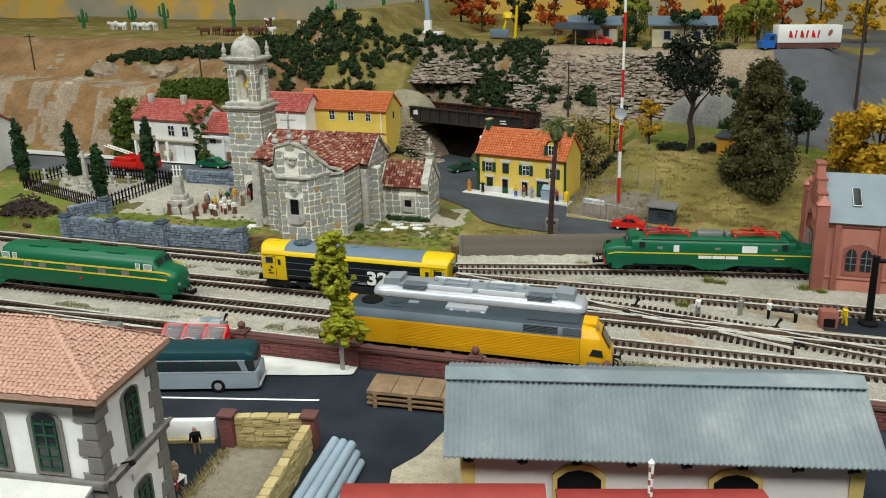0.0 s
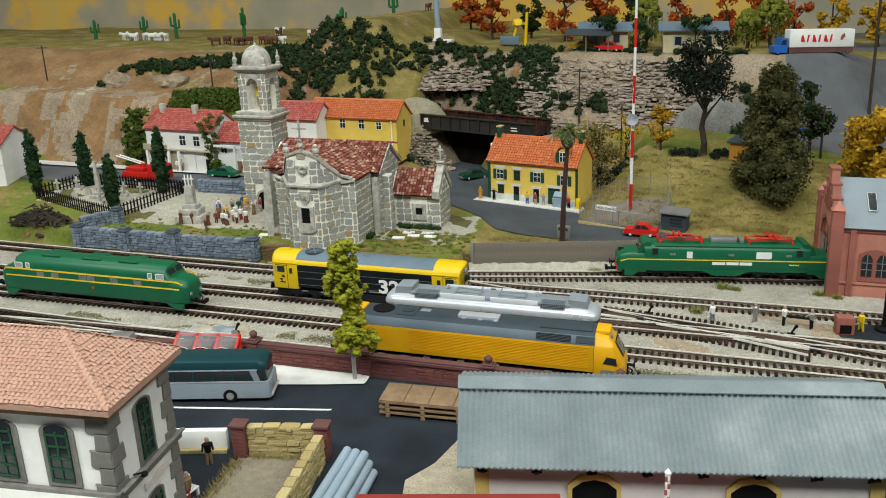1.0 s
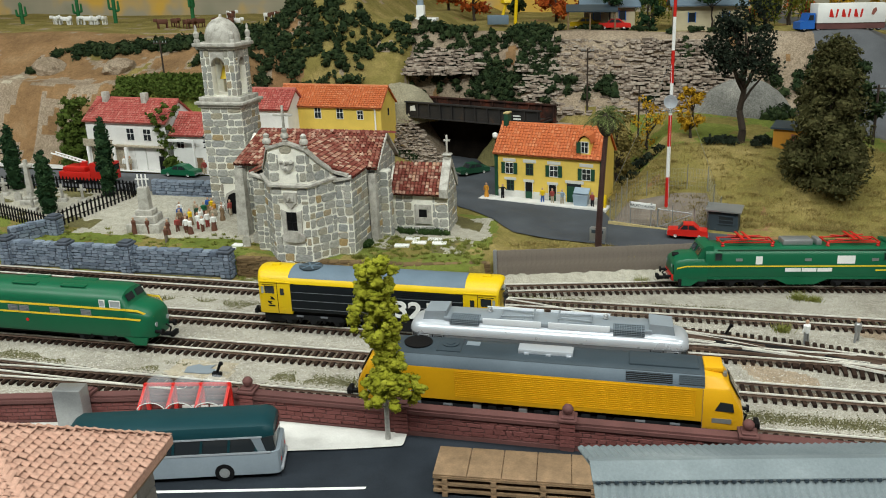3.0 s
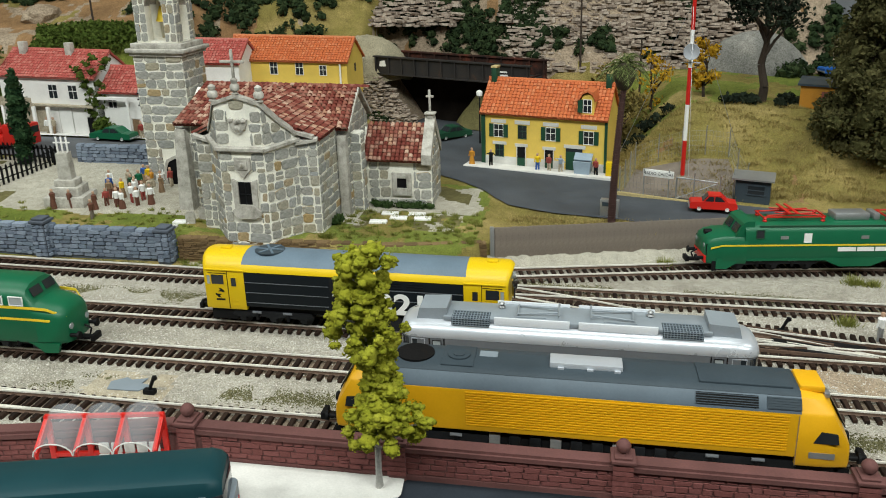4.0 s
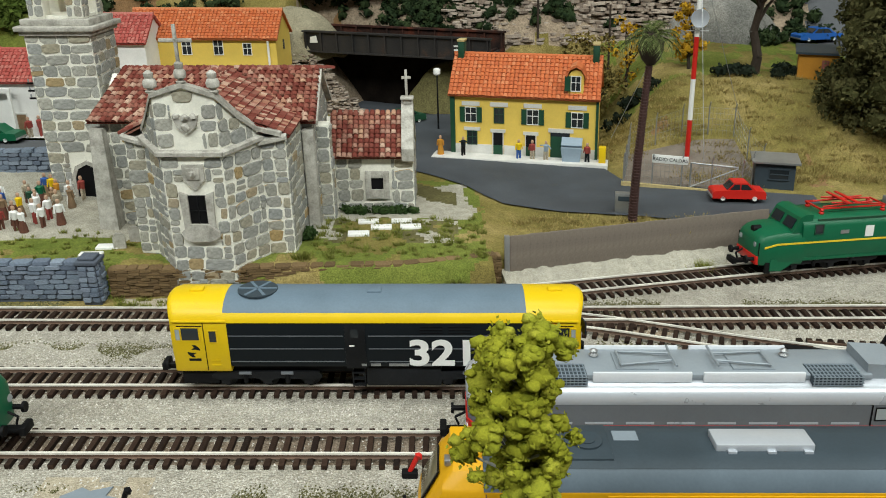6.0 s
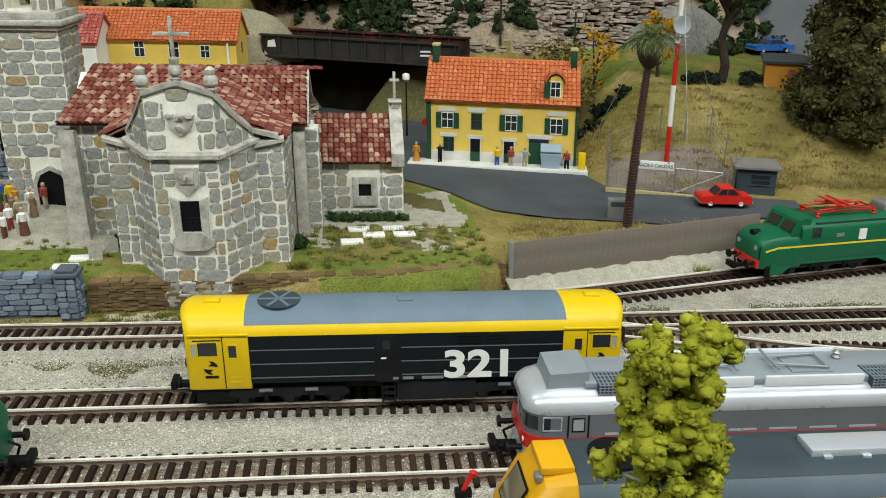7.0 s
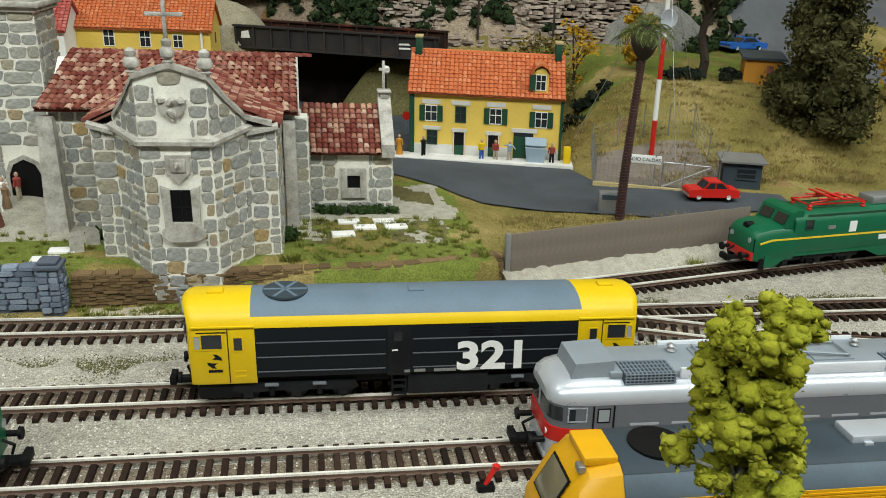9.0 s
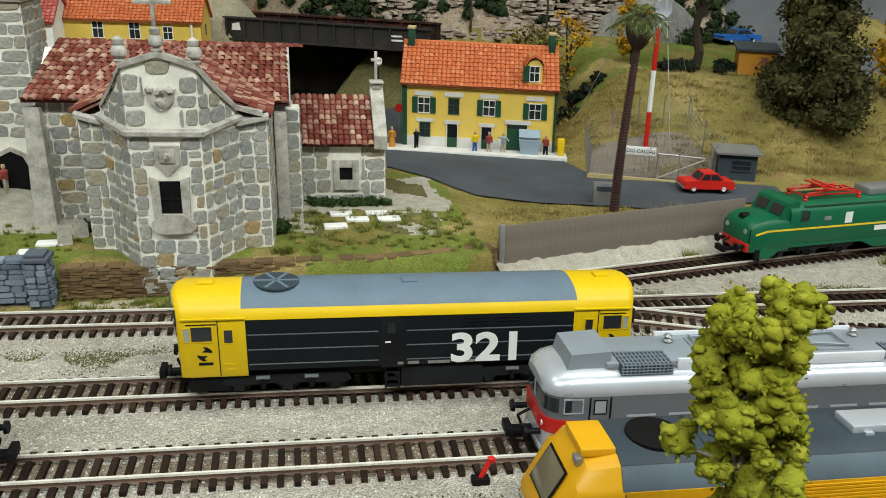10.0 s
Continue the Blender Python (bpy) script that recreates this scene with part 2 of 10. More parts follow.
M["steel"] = mat("grey_steel", (0.42, 0.43, 0.44), 0.4, 0.7, var=0.15)
M["rust"] = mat("rusty_black_girder", (0.028, 0.024, 0.023), 0.7, var=0.5, coarse=60, stops=[(0.35, (0.018, 0.017, 0.018)), (0.62, (0.032, 0.027, 0.025)), (0.8, (0.10, 0.045, 0.025))])
M["fencewood"] = mat("weathered_board", (0.20, 0.165, 0.135), 0.85, var=0.25, coarse=60)
M["orange"] = mat("orange_hut_paint", (0.50, 0.22, 0.02), 0.7, var=0.12)
M["bluepaint"] = mat("blue_car_paint", (0.02, 0.12, 0.45), 0.3, var=0.05, bump=0.0)
M["skin"] = mat("flesh_plastic", (0.50, 0.32, 0.22), 0.6, var=0.1)
M["tealpaint"] = mat("dark_teal_paint", (0.006, 0.040, 0.050), 0.45, var=0.06, bump=0.0, spec=0.25)
M["pipe"] = mat("grey_blue_pipe", (0.26, 0.33, 0.40), 0.5, var=0.1, bump=0.05)
M["acrylic"] = glass_mat("clear_acrylic", (0.70, 0.73, 0.78), 0.2, 0.10)


def foliage(name, colours):
    return palette_mat(name, colours, 0.9, fine=1200, bump=0.8, dist=0.001, mixfine=0.45)


M["lime"] = palette_mat("lime_foam_foliage", [(0.19, 0.205, 0.016), (0.28, 0.28, 0.024), (0.22, 0.235, 0.018), (0.34, 0.335, 0.038)], 0.95, fine=1600, bump=0.5, dist=0.0006, mixfine=0.25)
M["dark_leaf"] = foliage("dark_green_foliage", [(0.015, 0.028, 0.012), (0.028, 0.048, 0.018), (0.045, 0.065, 0.025)])
M["olive_leaf"] = foliage("olive_foliage", [(0.045, 0.047, 0.015), (0.075, 0.073, 0.027), (0.115, 0.105, 0.042)])
M["pale_olive"] = foliage("yellow_olive_foliage", [(0.13, 0.105, 0.03), (0.21, 0.165, 0.05), (0.29, 0.22, 0.07)])
M["black_leaf"] = foliage("blackish_foliage", [(0.010, 0.016, 0.010), (0.018, 0.026, 0.016), (0.03, 0.04, 0.024)])
M["gold_leaf"] = foliage("golden_foliage", [(0.50, 0.28, 0.015), (0.65, 0.38, 0.03), (0.42, 0.24, 0.02)])
M["orange_leaf"] = foliage("rust_red_foliage", [(0.34, 0.055, 0.012), (0.48, 0.12, 0.02), (0.24, 0.035, 0.012)])
M["willow_leaf"] = foliage("willow_foliage", [(0.12, 0.14, 0.02), (0.20, 0.21, 0.03)])
M["cypress_leaf"] = foliage("cypress_foliage", [(0.012, 0.035, 0.014), (0.022, 0.055, 0.022), (0.04, 0.08, 0.03)])
M["hedge_leaf"] = foliage("hedge_foliage", [(0.025, 0.055, 0.015), (0.05, 0.085, 0.025)])
M["palm_leaf"] = foliage("palm_frond", [(0.045, 0.065, 0.018), (0.10, 0.125, 0.04), (0.20, 0.22, 0.085)])
M["ivy"] = foliage("ivy_foliage", [(0.055, 0.09, 0.014), (0.10, 0.14, 0.026)])


# ---- mesh tools ----
class G:
    """A mesh in the making, in centimetres."""

    def __init__(self):
        self.bm = bmesh.new()
        self.slot = 0

    def add(self, verts, faces):
        vs = [self.bm.verts.new(v) for v in verts]
        for f in faces:
            try:
                self.bm.faces.new([vs[i] for i in f]).material_index = self.slot
            except ValueError:
                pass
        return self

    def box(self, x0, x1, y0, y1, z0, z1, bevel=0.0, m=None):
        b = bevel
        if not b:
            v = [(x, y, z) for x in (x0, x1) for y in (y0, y1) for z in (z0, z1)]
            f = [(0, 1, 3, 2), (4, 6, 7, 5), (0, 4, 5, 1), (2, 3, 7, 6), (0, 2, 6, 4), (1, 5, 7, 3)]
            if m is not None:
                v = [m @ Vector(p) for p in v]
            return self.add(v, f)
        tmp = bmesh.new()
        bmesh.ops.create_cube(tmp, size=1.0, matrix=Matrix.Translation(((x0 + x1) / 2, (y0 + y1) / 2, (z0 + z1) / 2)) @ Matrix.Diagonal((x1 - x0, y1 - y0, z1 - z0, 1)))
        bmesh.ops.bevel(tmp, geom=tmp.edges[:], offset=b, segments=2, affect="EDGES", profile=0.5)
        return self.take(tmp, m)

    def take(self, tmp, m=None):
        tmp.verts.index_update()
        vs = [self.bm.verts.new(m @ v.co if m is not None else v.co) for v in tmp.verts]
        for f in tmp.faces:
            self.bm.faces.new([vs[v.index] for v in f.verts]).material_index = self.slot
        tmp.free()
        return self

    def prism(self, pts, axis, a, b, m=None):
        """A polygon pushed along an axis; pts in the other two axes, in their order."""
        def at(p, h):
            v = {"x": (h, p[0], p[1]), "y": (p[0], h, p[1]), "z": (p[0], p[1], h)}[axis]
            return m @ Vector(v) if m is not None else v
        n = len(pts)
        vs = [at(p, a) for p in pts] + [at(p, b) for p in pts]
        return self.add(vs, [tuple(range(n - 1, -1, -1)), tuple(range(n, 2 * n))] + [(i, (i + 1) % n, n + (i + 1) % n, n + i) for i in range(n)])

    def cyl(self, p, q, r, r2=None, n=12, cap=True):
        p, q = Vector(p), Vector(q)
        r2 = r if r2 is None else r2
        d = (q - p).normalized()
        u = d.orthogonal().normalized()
        w = d.cross(u)
        ring = [(u * math.cos(2 * math.pi * i / n) + w * math.sin(2 * math.pi * i / n)) for i in range(n)]
        vs = [p + c * r for c in ring] + [q + c * r2 for c in ring]
        fs = [(i, (i + 1) % n, n + (i + 1) % n, n + i) for i in range(n)]
        if cap:
            fs += [tuple(range(n - 1, -1, -1)), tuple(range(n, 2 * n))]
        return self.add(vs, fs)

    def loft(self, rings, cap=True):
        n = len(rings[0])
        vs = [p for r in rings for p in r]
        fs = [(k * n + i, k * n + (i + 1) % n, (k + 1) * n + (i + 1) % n, (k + 1) * n + i) for k in range(len(rings) - 1) for i in range(n)]
        if cap:
            fs += [tuple(range(n - 1, -1, -1)), tuple(range((len(rings) - 1) * n, len(rings) * n))]
        return self.add(vs, fs)

    def lathe(self, c, prof, n=14):
        """A turned shape about an upright axis at c; prof: (radius, height)."""
        return self.loft([[(c[0] + r * math.cos(2 * math.pi * i / n), c[1] + r * math.sin(2 * math.pi * i / n), c[2] + h) for i in range(n)] for r, h in prof])

    def blob(self, c, r, rng, sub=1, jit=0.25, flat=1.0):
        tmp = bmesh.new()
        bmesh.ops.create_icosphere(tmp, subdivisions=sub, radius=1.0)
        for v in tmp.verts:
            k = r * (1 + rng.uniform(-jit, jit))
            v.co = Vector((c[0] + v.co.x * k, c[1] + v.co.y * k, c[2] + v.co.z * k * flat))
        return self.take(tmp)

    def leaf(self, c, r, rng):
        """One small crumpled flake."""
        a = Vector((rng.gauss(0, 1), rng.gauss(0, 1), rng.gauss(0, 1))).normalized()
        b = a.orthogonal().normalized()
        b = Matrix.Rotation(rng.uniform(0, 6.28), 3, a) @ b
        d = a.cross(b)
        c = Vector(c)
        return self.add([c - b * r, c + d * r * 0.6 + a * r * 0.2, c + b * r, c - d * r * 0.6 + a * r * 0.2], [(0, 1, 2, 3)])

    def mesh(self, name, sharp=0.6):
        bmesh.ops.recalc_face_normals(self.bm, faces=self.bm.faces[:])
        for f in self.bm.faces:
            f.smooth = True
        for e in self.bm.edges:
            e.smooth = len(e.link_faces) == 2 and e.calc_face_angle(3.0) < sharp
        bmesh.ops.scale(self.bm, vec=(U, U, U), verts=self.bm.verts[:])
        me = bpy.data.meshes.new(name)
        self.bm.to_mesh(me)
        self.bm.free()
        return me


def part(name, g, material, parent=None, label="", sharp=0.6):
    me = g.mesh(name, sharp)
    for key in ([material] if isinstance(material, str) else material):
        me.materials.append(M[key])
    ob = new(name, me)
    if parent is not None:
        ob.parent = parent
    return tagged(ob, label)


def thing(name, x, y, z, rz=0.0, label="", category="", group="", kind=""):
    ob = new(name)
    ob.empty_display_size = 0.01
    ob.matrix_world = pose(x * U, y * U, z * U, 0, 0, rz)
    return tagged(ob, label, category, group, kind)


def setting(name, g, material, label="", sharp=0.6):
    ob = part(name, g, material, None, label, sharp)
    return tagged(ob, kind="structure")


def piece(name, me, parent, m):
    """One of many alike pieces that share a mesh, placed under its thing; m in the thing's centimetres."""
    ob = new(name, me)
    ob.parent = parent
    mm = m.copy()
    mm.translation = mm.translation * U
    ob.matrix_basis = mm
    return ob


def lettering(text, size, material, parent, m, depth=0.01, squeeze=1.0, name="lettering", bold=0.0):
    """Letters in the built-in font, as a thin mesh; size in centimetres, m in the thing's centimetres."""
    cu = bpy.data.curves.new(name, "FONT")
    cu.body, cu.size, cu.extrude, cu.align_x, cu.offset = text, size * U, depth * U, "CENTER", bold * U
    tmp = bpy.data.objects.new(name, cu)
    scene.collection.objects.link(tmp)
    me = bpy.data.meshes.new_from_object(tmp.evaluated_get(bpy.context.evaluated_depsgraph_get()))
    bpy.data.objects.remove(tmp)
    me.materials.clear()
    me.materials.append(M[material])
    ob = new(name, me)
    ob.parent = parent
    mm = m.copy()
    mm.translation = mm.translation * U
    ob.matrix_basis = mm @ Matrix.Diagonal((squeeze, 1, 1, 1))
    return ob


def smooth(a, b, v):
    k = min(1.0, max(0.0, (v - a) / (b - a)))
    return k * k * (3 - 2 * k)


# ---- the ground: one sheet of scenery ----
def back_line(x):
    """Where the railway yard ends and the raised scenery begins."""
    return 81.6 + 0.3 * math.sin(x * 0.21) if x < -25.5 else min(94, 84.3 + 0.29 * (x + 24.6))


def height(x, y):
    if y < 54.0 - max(0.0, (-37.3 - x)) * 0.24:
        return 0.8
    yb = back_line(x)
    if y < yb - 0.3:
        return 0.0
    left, right = smooth(-62, -69, x), smooth(-15, -6, x)
    mid = 1 - left - right
    low = 2.1 * smooth(yb - 0.3, yb + 0.6, y)
    n = noise.noise((x * 0.05, y * 0.05, 0)) * 1.2 + noise.noise((x * 0.16, y * 0.16, 3)) * 0.5
    zl = low + 1.9 * smooth(84, 101, y) + 10.5 * smooth(111.5, 119, y) + 5.8 * smooth(119, 137, y)
    cut = max(0.0, 8.6 - 0.386 * (x + 43)) * smooth(-46.5, -44, x) * smooth(-19, -22, x)
    zm = low + (1.9 * smooth(84, 101, y) + 2.2 * smooth(109, 118, y)) * smooth(-50, -56, x) + 1.6 * smooth(112, 119, y) * smooth(-40, -46, x) + 0.5 * smooth(95, 108, y) * smooth(-56, -50, x) + 9.0 * smooth(125 + cut, 130 + 0.6 * cut, y) + 9.0 * smooth(129 + 0.5 * cut, 138.5, y)
    zr = low + 0.6 * smooth(92, 99, y) + 6.0 * smooth(99, 111.5, y) + 1.6 * smooth(112, 130, y) + 10.0 * smooth(129.5, 138.5, y)
    ramp = smooth(14, 24, x - 6.0 * smooth(130, 137, y))
    zr = zr * (1 - ramp) + ramp * (low + 5.6 * smooth(97, 118, y) + 11.5 * smooth(116, 160, y))
    z = zl * left + zm * mid + zr * right
    rise = smooth(100, 120, y)
    return z + n * rise * 0.55 + 0.05 * noise.noise((x * 0.9, y * 0.9, 1)) * smooth(yb, yb + 2, y)


def cover(x, y):
    """The index of the scatter material at a place."""
    j = noise.noise((x * 0.22, y * 0.22, 7)) + 0.5 * noise.noise((x * 0.7, y * 0.7, 9))
    if y < 54.0 - max(0.0, (-37.3 - x)) * 0.24:
        return 8
    yb = back_line(x)
    x, y = x + 0.7 * noise.noise((x * 0.5, y * 0.5, 21)) * smooth(yb, yb + 1.5, y), y + 0.7 * noise.noise((x * 0.5, y * 0.5, 22)) * smooth(yb, yb + 1.5, y)
    if y < yb - 0.3:
        if any(abs(y - ty) < 0.95 + 0.35 * j for ty in (78.5, 70.87, 64.85, 58.15)) and noise.noise((x * 0.1, y * 0.4, 31)) > -0.35:
            return 11
        if x < -26 and y > 79.9 + 0.3 * j:
            return 2 if j > -0.25 else 10
        if -20 < x < 40 and 66 < y < 78.3 and noise.noise((x * 0.13, y * 0.2, 15)) > 0.28:
            return 1
        if -46.5 < x + 0.6 * j < -41.5 and 59.9 < y < 62.9 and j > -0.1:
            return 10
        return 0
    if -91 < x < -70.5 and 87.6 + 0.27 * max(0, -75 - x) < y < 98.5:
        return 7 if j > -0.3 else 4
    if y < 100 and -82 < x < -26:
        if x < -37 and y > 86.5 + 0.8 * j and x > -72 and y < 99:
            return 7
        if -37.2 < x < -27 and 91.0 + j < y < 99:
            return 7 if j > -0.2 else 4
        if -37 < x < -28 and 86 < y < 91 and j > -0.1:
            return 4 if j < 0.25 else 7
        return 3 if j > -0.15 else 2
    if y < 111 and x < -45:
        return 3 if j > 0 else 2
    if x < -45:
        if y < 122:
            return (5 if j > 0.05 else 6 if j > -0.55 else 10) if noise.noise((x * 0.06, y * 0.1, 2)) > -0.3 else 3
        if y < 139 and x < -95:
            return 5 if j > -0.5 else 6
        if y < 139 and x < -60:
            return 5 if j > -0.2 else (6 if j > -0.45 else 2)
        return 2 if j > -0.5 else 6
    if x > 13 and y > 118 + j:
        return 9 if noise.noise((x * 0.05, y * 0.06, 12)) > -0.3 else 2
    if y > 128.5 and y < 139:
        return 6 if j > -0.6 else 5
    if x > -12 and y > 112 and y < 130:
        return 3 if j > -0.1 else 2
    return 2 if j > -0.55 else 5


def terrain():
    xs = [-260 + 4 * i for i in range(34)] + [-124 + 0.8 * i for i in range(50)] + [-84 + 0.3 * i for i in range(350)] + [21 + 0.8 * i for i in range(30)] + [45 + 5 * i for i in range(30)]
    ys = [-30 + 4 * i for i in range(19)] + [46 + 0.8 * i for i in range(10)] + [53.9, 54.1] + [54.5 + 0.3 * i for i in range(154)] + [100.7 + 0.6 * i for i in range(59)] + [136 + 1.6 * i for i in range(60)]
    verts = [(x * U, y * U, height(x, y) * U) for y in ys for x in xs]
    nx = len(xs)
    faces, idx = [], []
    for j in range(len(ys) - 1):
        for i in range(nx - 1):
            faces.append((j * nx + i, j * nx + i + 1, (j + 1) * nx + i + 1, (j + 1) * nx + i))
            idx.append(cover((xs[i] + xs[i + 1]) / 2, (ys[j] + ys[j + 1]) / 2))
    me = bpy.data.meshes.new("ground")
    me.from_pydata(verts, [], faces)
    for key in ("ballast", "tan_ballast", "grass", "green_grass", "moss", "brown", "rock", "path", "asphalt", "grey_road", "sand", "track_bed"):
        me.materials.append(M[key])
    me.polygons.foreach_set("material_index", idx)
    me.polygons.foreach_set("use_smooth", [True] * len(faces))
    return tagged(new("ground", me), "model landscape of ballast, static grass, earth and rock", "ground", kind="structure")


terrain()


def sheet(name, pts, lift, material, label, step=1.0):
    """A road or path that lies on the ground: a polygon cut into strips and dropped on it."""
    ys = [p[1] for p in pts]
    g = G()
    n = max(2, int((max(ys) - min(ys)) / step))

    def span(y):
        hit = []
        for (x0, y0), (x1, y1) in zip(pts, pts[1:] + pts[:1]):
            if (y0 <= y) != (y1 <= y):
                hit.append(x0 + (x1 - x0) * (y - y0) / (y1 - y0))
        return (min(hit), max(hit)) if hit else None
    rows = []
    for k in range(n + 1):
        y = min(ys) + 0.01 + (max(ys) - min(ys) - 0.02) * k / n
        s = span(y)
        if s:
            w = 1 + int(30)
            rows.append([(s[0] + (s[1] - s[0]) * i / w, y) for i in range(w + 1)])
    for a, b in zip(rows, rows[1:]):
        v = [(x, y, max(height(x, y), height(x, y - 0.4)) + lift) for x, y in a] + [(x, y, max(height(x, y), height(x, y - 0.4)) + lift) for x, y in b]
        m = len(a)
        g.add(v, [(i, i + 1, m + i + 1, m + i) for i in range(m - 1)])
    bmesh.ops.remove_doubles(g.bm, verts=g.bm.verts[:], dist=0.002)
    return setting(name, g, material, label)


sheet("road", [(-43, 130), (-39, 120), (-35, 111), (-32.6, 103), (-29.8, 101.2), (-27.2, 98.8), (-25.6, 96.2), (-24.3, 94.2), (-21, 92.4), (-14.7, 91.3), (-11, 90.2), (-6, 91.5), (0, 92.6), (0, 96), (-6, 96.2), (-13.8, 99.4), (-15.6, 104.5), (-28, 109.5), (-26, 112.0), (-23, 122), (-30, 130)], 0.12, "street", "grey asphalt street past the yellow house")
sheet("road", [(-150, 98.6), (-92, 98.5), (-59, 98.4), (-57, 103), (-62, 107.2), (-150, 107.8)], 0.12, "grey_road", "grey street of the village")
sheet("pavement", [(-150, 107.8), (-61, 107.2), (-61, 110.5), (-150, 110.5)], 0.25, "pave", "pale pavement in front of the village houses")


# ---- tracks ----
def track_curve(pts, n=60):
    """A smooth line through a few points."""
    out = []
    P = [pts[0]] + list(pts) + [pts[-1]]
    for i in range(1, len(P) - 2):
        for k in range(n):
            t = k / n
            a, b, c, d = (Vector(p) for p in P[i - 1:i + 3])
            out.append(0.5 * ((2 * b) + (c - a) * t + (2 * a - 5 * b + 4 * c - d) * t * t + (3 * b - a - 3 * c + d) * t ** 3))
    out.append(Vector(pts[-1]))
    return out


SLEEPER = G().box(-0.13, 0.13, -1.45, 1.45, 0.0, 0.24, 0.03).mesh("sleeper")
SLEEPER.materials.append(M["sleeper"])


def railway(pts, label, skip=()):
    t = thing("railway_track", 0, 0, 0, 0, label, "track", "tracks of the yard")
    line = track_curve(pts)
    for side in (-1, 1):
        for nm, prof, mt in (("rail", [(-0.055, 0.40), (-0.055, 0.5), (0.055, 0.5), (0.055, 0.40)], "rail"), ("rail_web", [(-0.10, 0.22), (-0.03, 0.27), (-0.03, 0.40), (0.03, 0.40), (0.03, 0.27), (0.10, 0.22)], "railside")):
            rings = []
            for i, p in enumerate(line):
                d = (line[min(i + 1, len(line) - 1)] - line[max(i - 1, 0)]).normalized()
                w = Vector((-d.y, d.x))
                rings.append([(p.x + w.x * (side * 0.865 + a), p.y + w.y * (side * 0.865 + a), z) for a, z in prof])
            part(nm, G().loft(rings), mt, t)
    acc, last = 0.35, line[0]
    rng = random.Random(int(abs(pts[0][1] * 31)))
    for i in range(1, len(line)):
        seg = (line[i] - last).length
        while acc <= seg and seg > 0:
            q = last + (line[i] - last) * (acc / seg)
            if not any(a < q.x < b for a, b in skip):
                d = line[min(i + 1, len(line) - 1)] - line[i - 1]
                piece("sleeper", SLEEPER, t, pose(q.x, q.y, 0.0, 0, 0, math.degrees(math.atan2(d.y, d.x)) + rng.uniform(-0.6, 0.6)))
            acc += 0.64
        acc -= seg
        last = line[i]
    return t


railway([(-125, 79.6), (-95, 79.3), (-70, 78.6), (-55, 78.4), (-30, 78.35), (0, 78.7), (30, 78.7), (60, 78.7)], "straight track with brown sleepers beside the grass bank")
railway([(-125, 71.4), (-80, 70.9), (-30, 70.85), (20, 70.85), (60, 70.85)], "straight track with brown sleepers under the charcoal locomotive")
railway([(-125, 64.9), (-30, 64.9), (20, 64.6), (60, 64.2)], "straight track with brown sleepers under green and silver locomotives")
railway([(-125, 60.5), (-70, 59.0), (-48, 58.2), (-30, 58.1), (10, 58.1), (60, 58.1)], "straight track with brown sleepers along the brick wall")
railway([(-44, 78.5), (-34, 79.5), (-24, 81.7), (-15, 83.8), (-8, 85.4), (1, 87.2), (12, 89.0), (25, 90.6), (45, 92)], "track that curves away to the brick shed")
railway([(-24, 78.3), (-19, 77.0), (-11.5, 74.4), (-6, 73.0), (9, 70.3), (26, 66.2), (40, 64.4)], "crossing track that leads over the yard")
railway([(-100, 54.6), (-75, 56.6), (-58, 57.8), (-46, 58.2)], "siding beside the brick wall")


def turnout(x, y, rz, n):
    t = thing("turnout", x, y, 0, rz, "black turnout with dark check rails between the tracks", "turnout", "turnouts")
    part("plate", G().box(-5.2, 5.2, -1.05, 1.05, 0.05, 0.32, 0.05), "black", t)
    for k in range(n):
        part("check_rail", G().box(-3.2, 3.2, -0.7 + k * 0.35, -0.62 + k * 0.35, 0.3, 0.46), "railside", t)
    for sx in (-1, 1):
        part("blade", G().prism([(sx * 0.4, -0.5), (sx * 4.2, -0.72), (sx * 4.2, -0.62), (sx * 0.4, -0.4)], "z", 0.3, 0.5), "rail", t)
    return t


turnout(-5.0, 72.7, -12, 4)
turnout(5.8, 70.8, -10, 4)


def slip_crossing():
    """The long dark crossing of the yard throat: wide timbers and blackened closure rails."""
    t = thing("slip_crossing", 0.4, 71.3, 0, -10.5, "blackened slip crossing with long timbers and closure rails", "track", "turnouts")
    bar = G().box(-0.15, 0.15, -2.5, 2.5, 0.02, 0.27, 0.03).mesh("timber")
    bar.materials.append(M["sleeper"])
    for k in range(34):
        piece("timber", bar, t, pose(-9.6 + k * 0.58, 0.5 * math.sin(k * 0.1), 0, 0, 0, 4 + (k % 3 - 1) * 0.6))
    for k, (ya, yb, mt) in enumerate(((-1.9, 0.6, "railside"), (-1.1, 1.5, "railside"), (-0.3, -0.5, "rail"), (0.6, -1.4, "railside"), (1.5, -1.9, "rail"), (1.9, 0.9, "railside"), (0.2, 0.35, "railside"))):
        part("closure_rail", G().add([(-9.4, ya - 0.06, 0.26), (9.6, yb - 0.06, 0.26), (9.6, yb + 0.06, 0.26), (-9.4, ya + 0.06, 0.26), (-9.4, ya - 0.05, 0.46), (9.6, yb - 0.05, 0.46), (9.6, yb + 0.05, 0.46), (-9.4, ya + 0.05, 0.46)], [(0, 1, 5, 4), (1, 2, 6, 5), (2, 3, 7, 6), (3, 0, 4, 7), (4, 5, 6, 7), (0, 3, 2, 1)]), mt, t)
    for x in (-4.5, 3.5):
        part("frog", G().prism([(x - 1.6, -0.35), (x + 1.6, -0.1), (x + 1.6, 0.1), (x - 1.6, 0.35)], "z", 0.3, 0.48), "black", t)
    return t


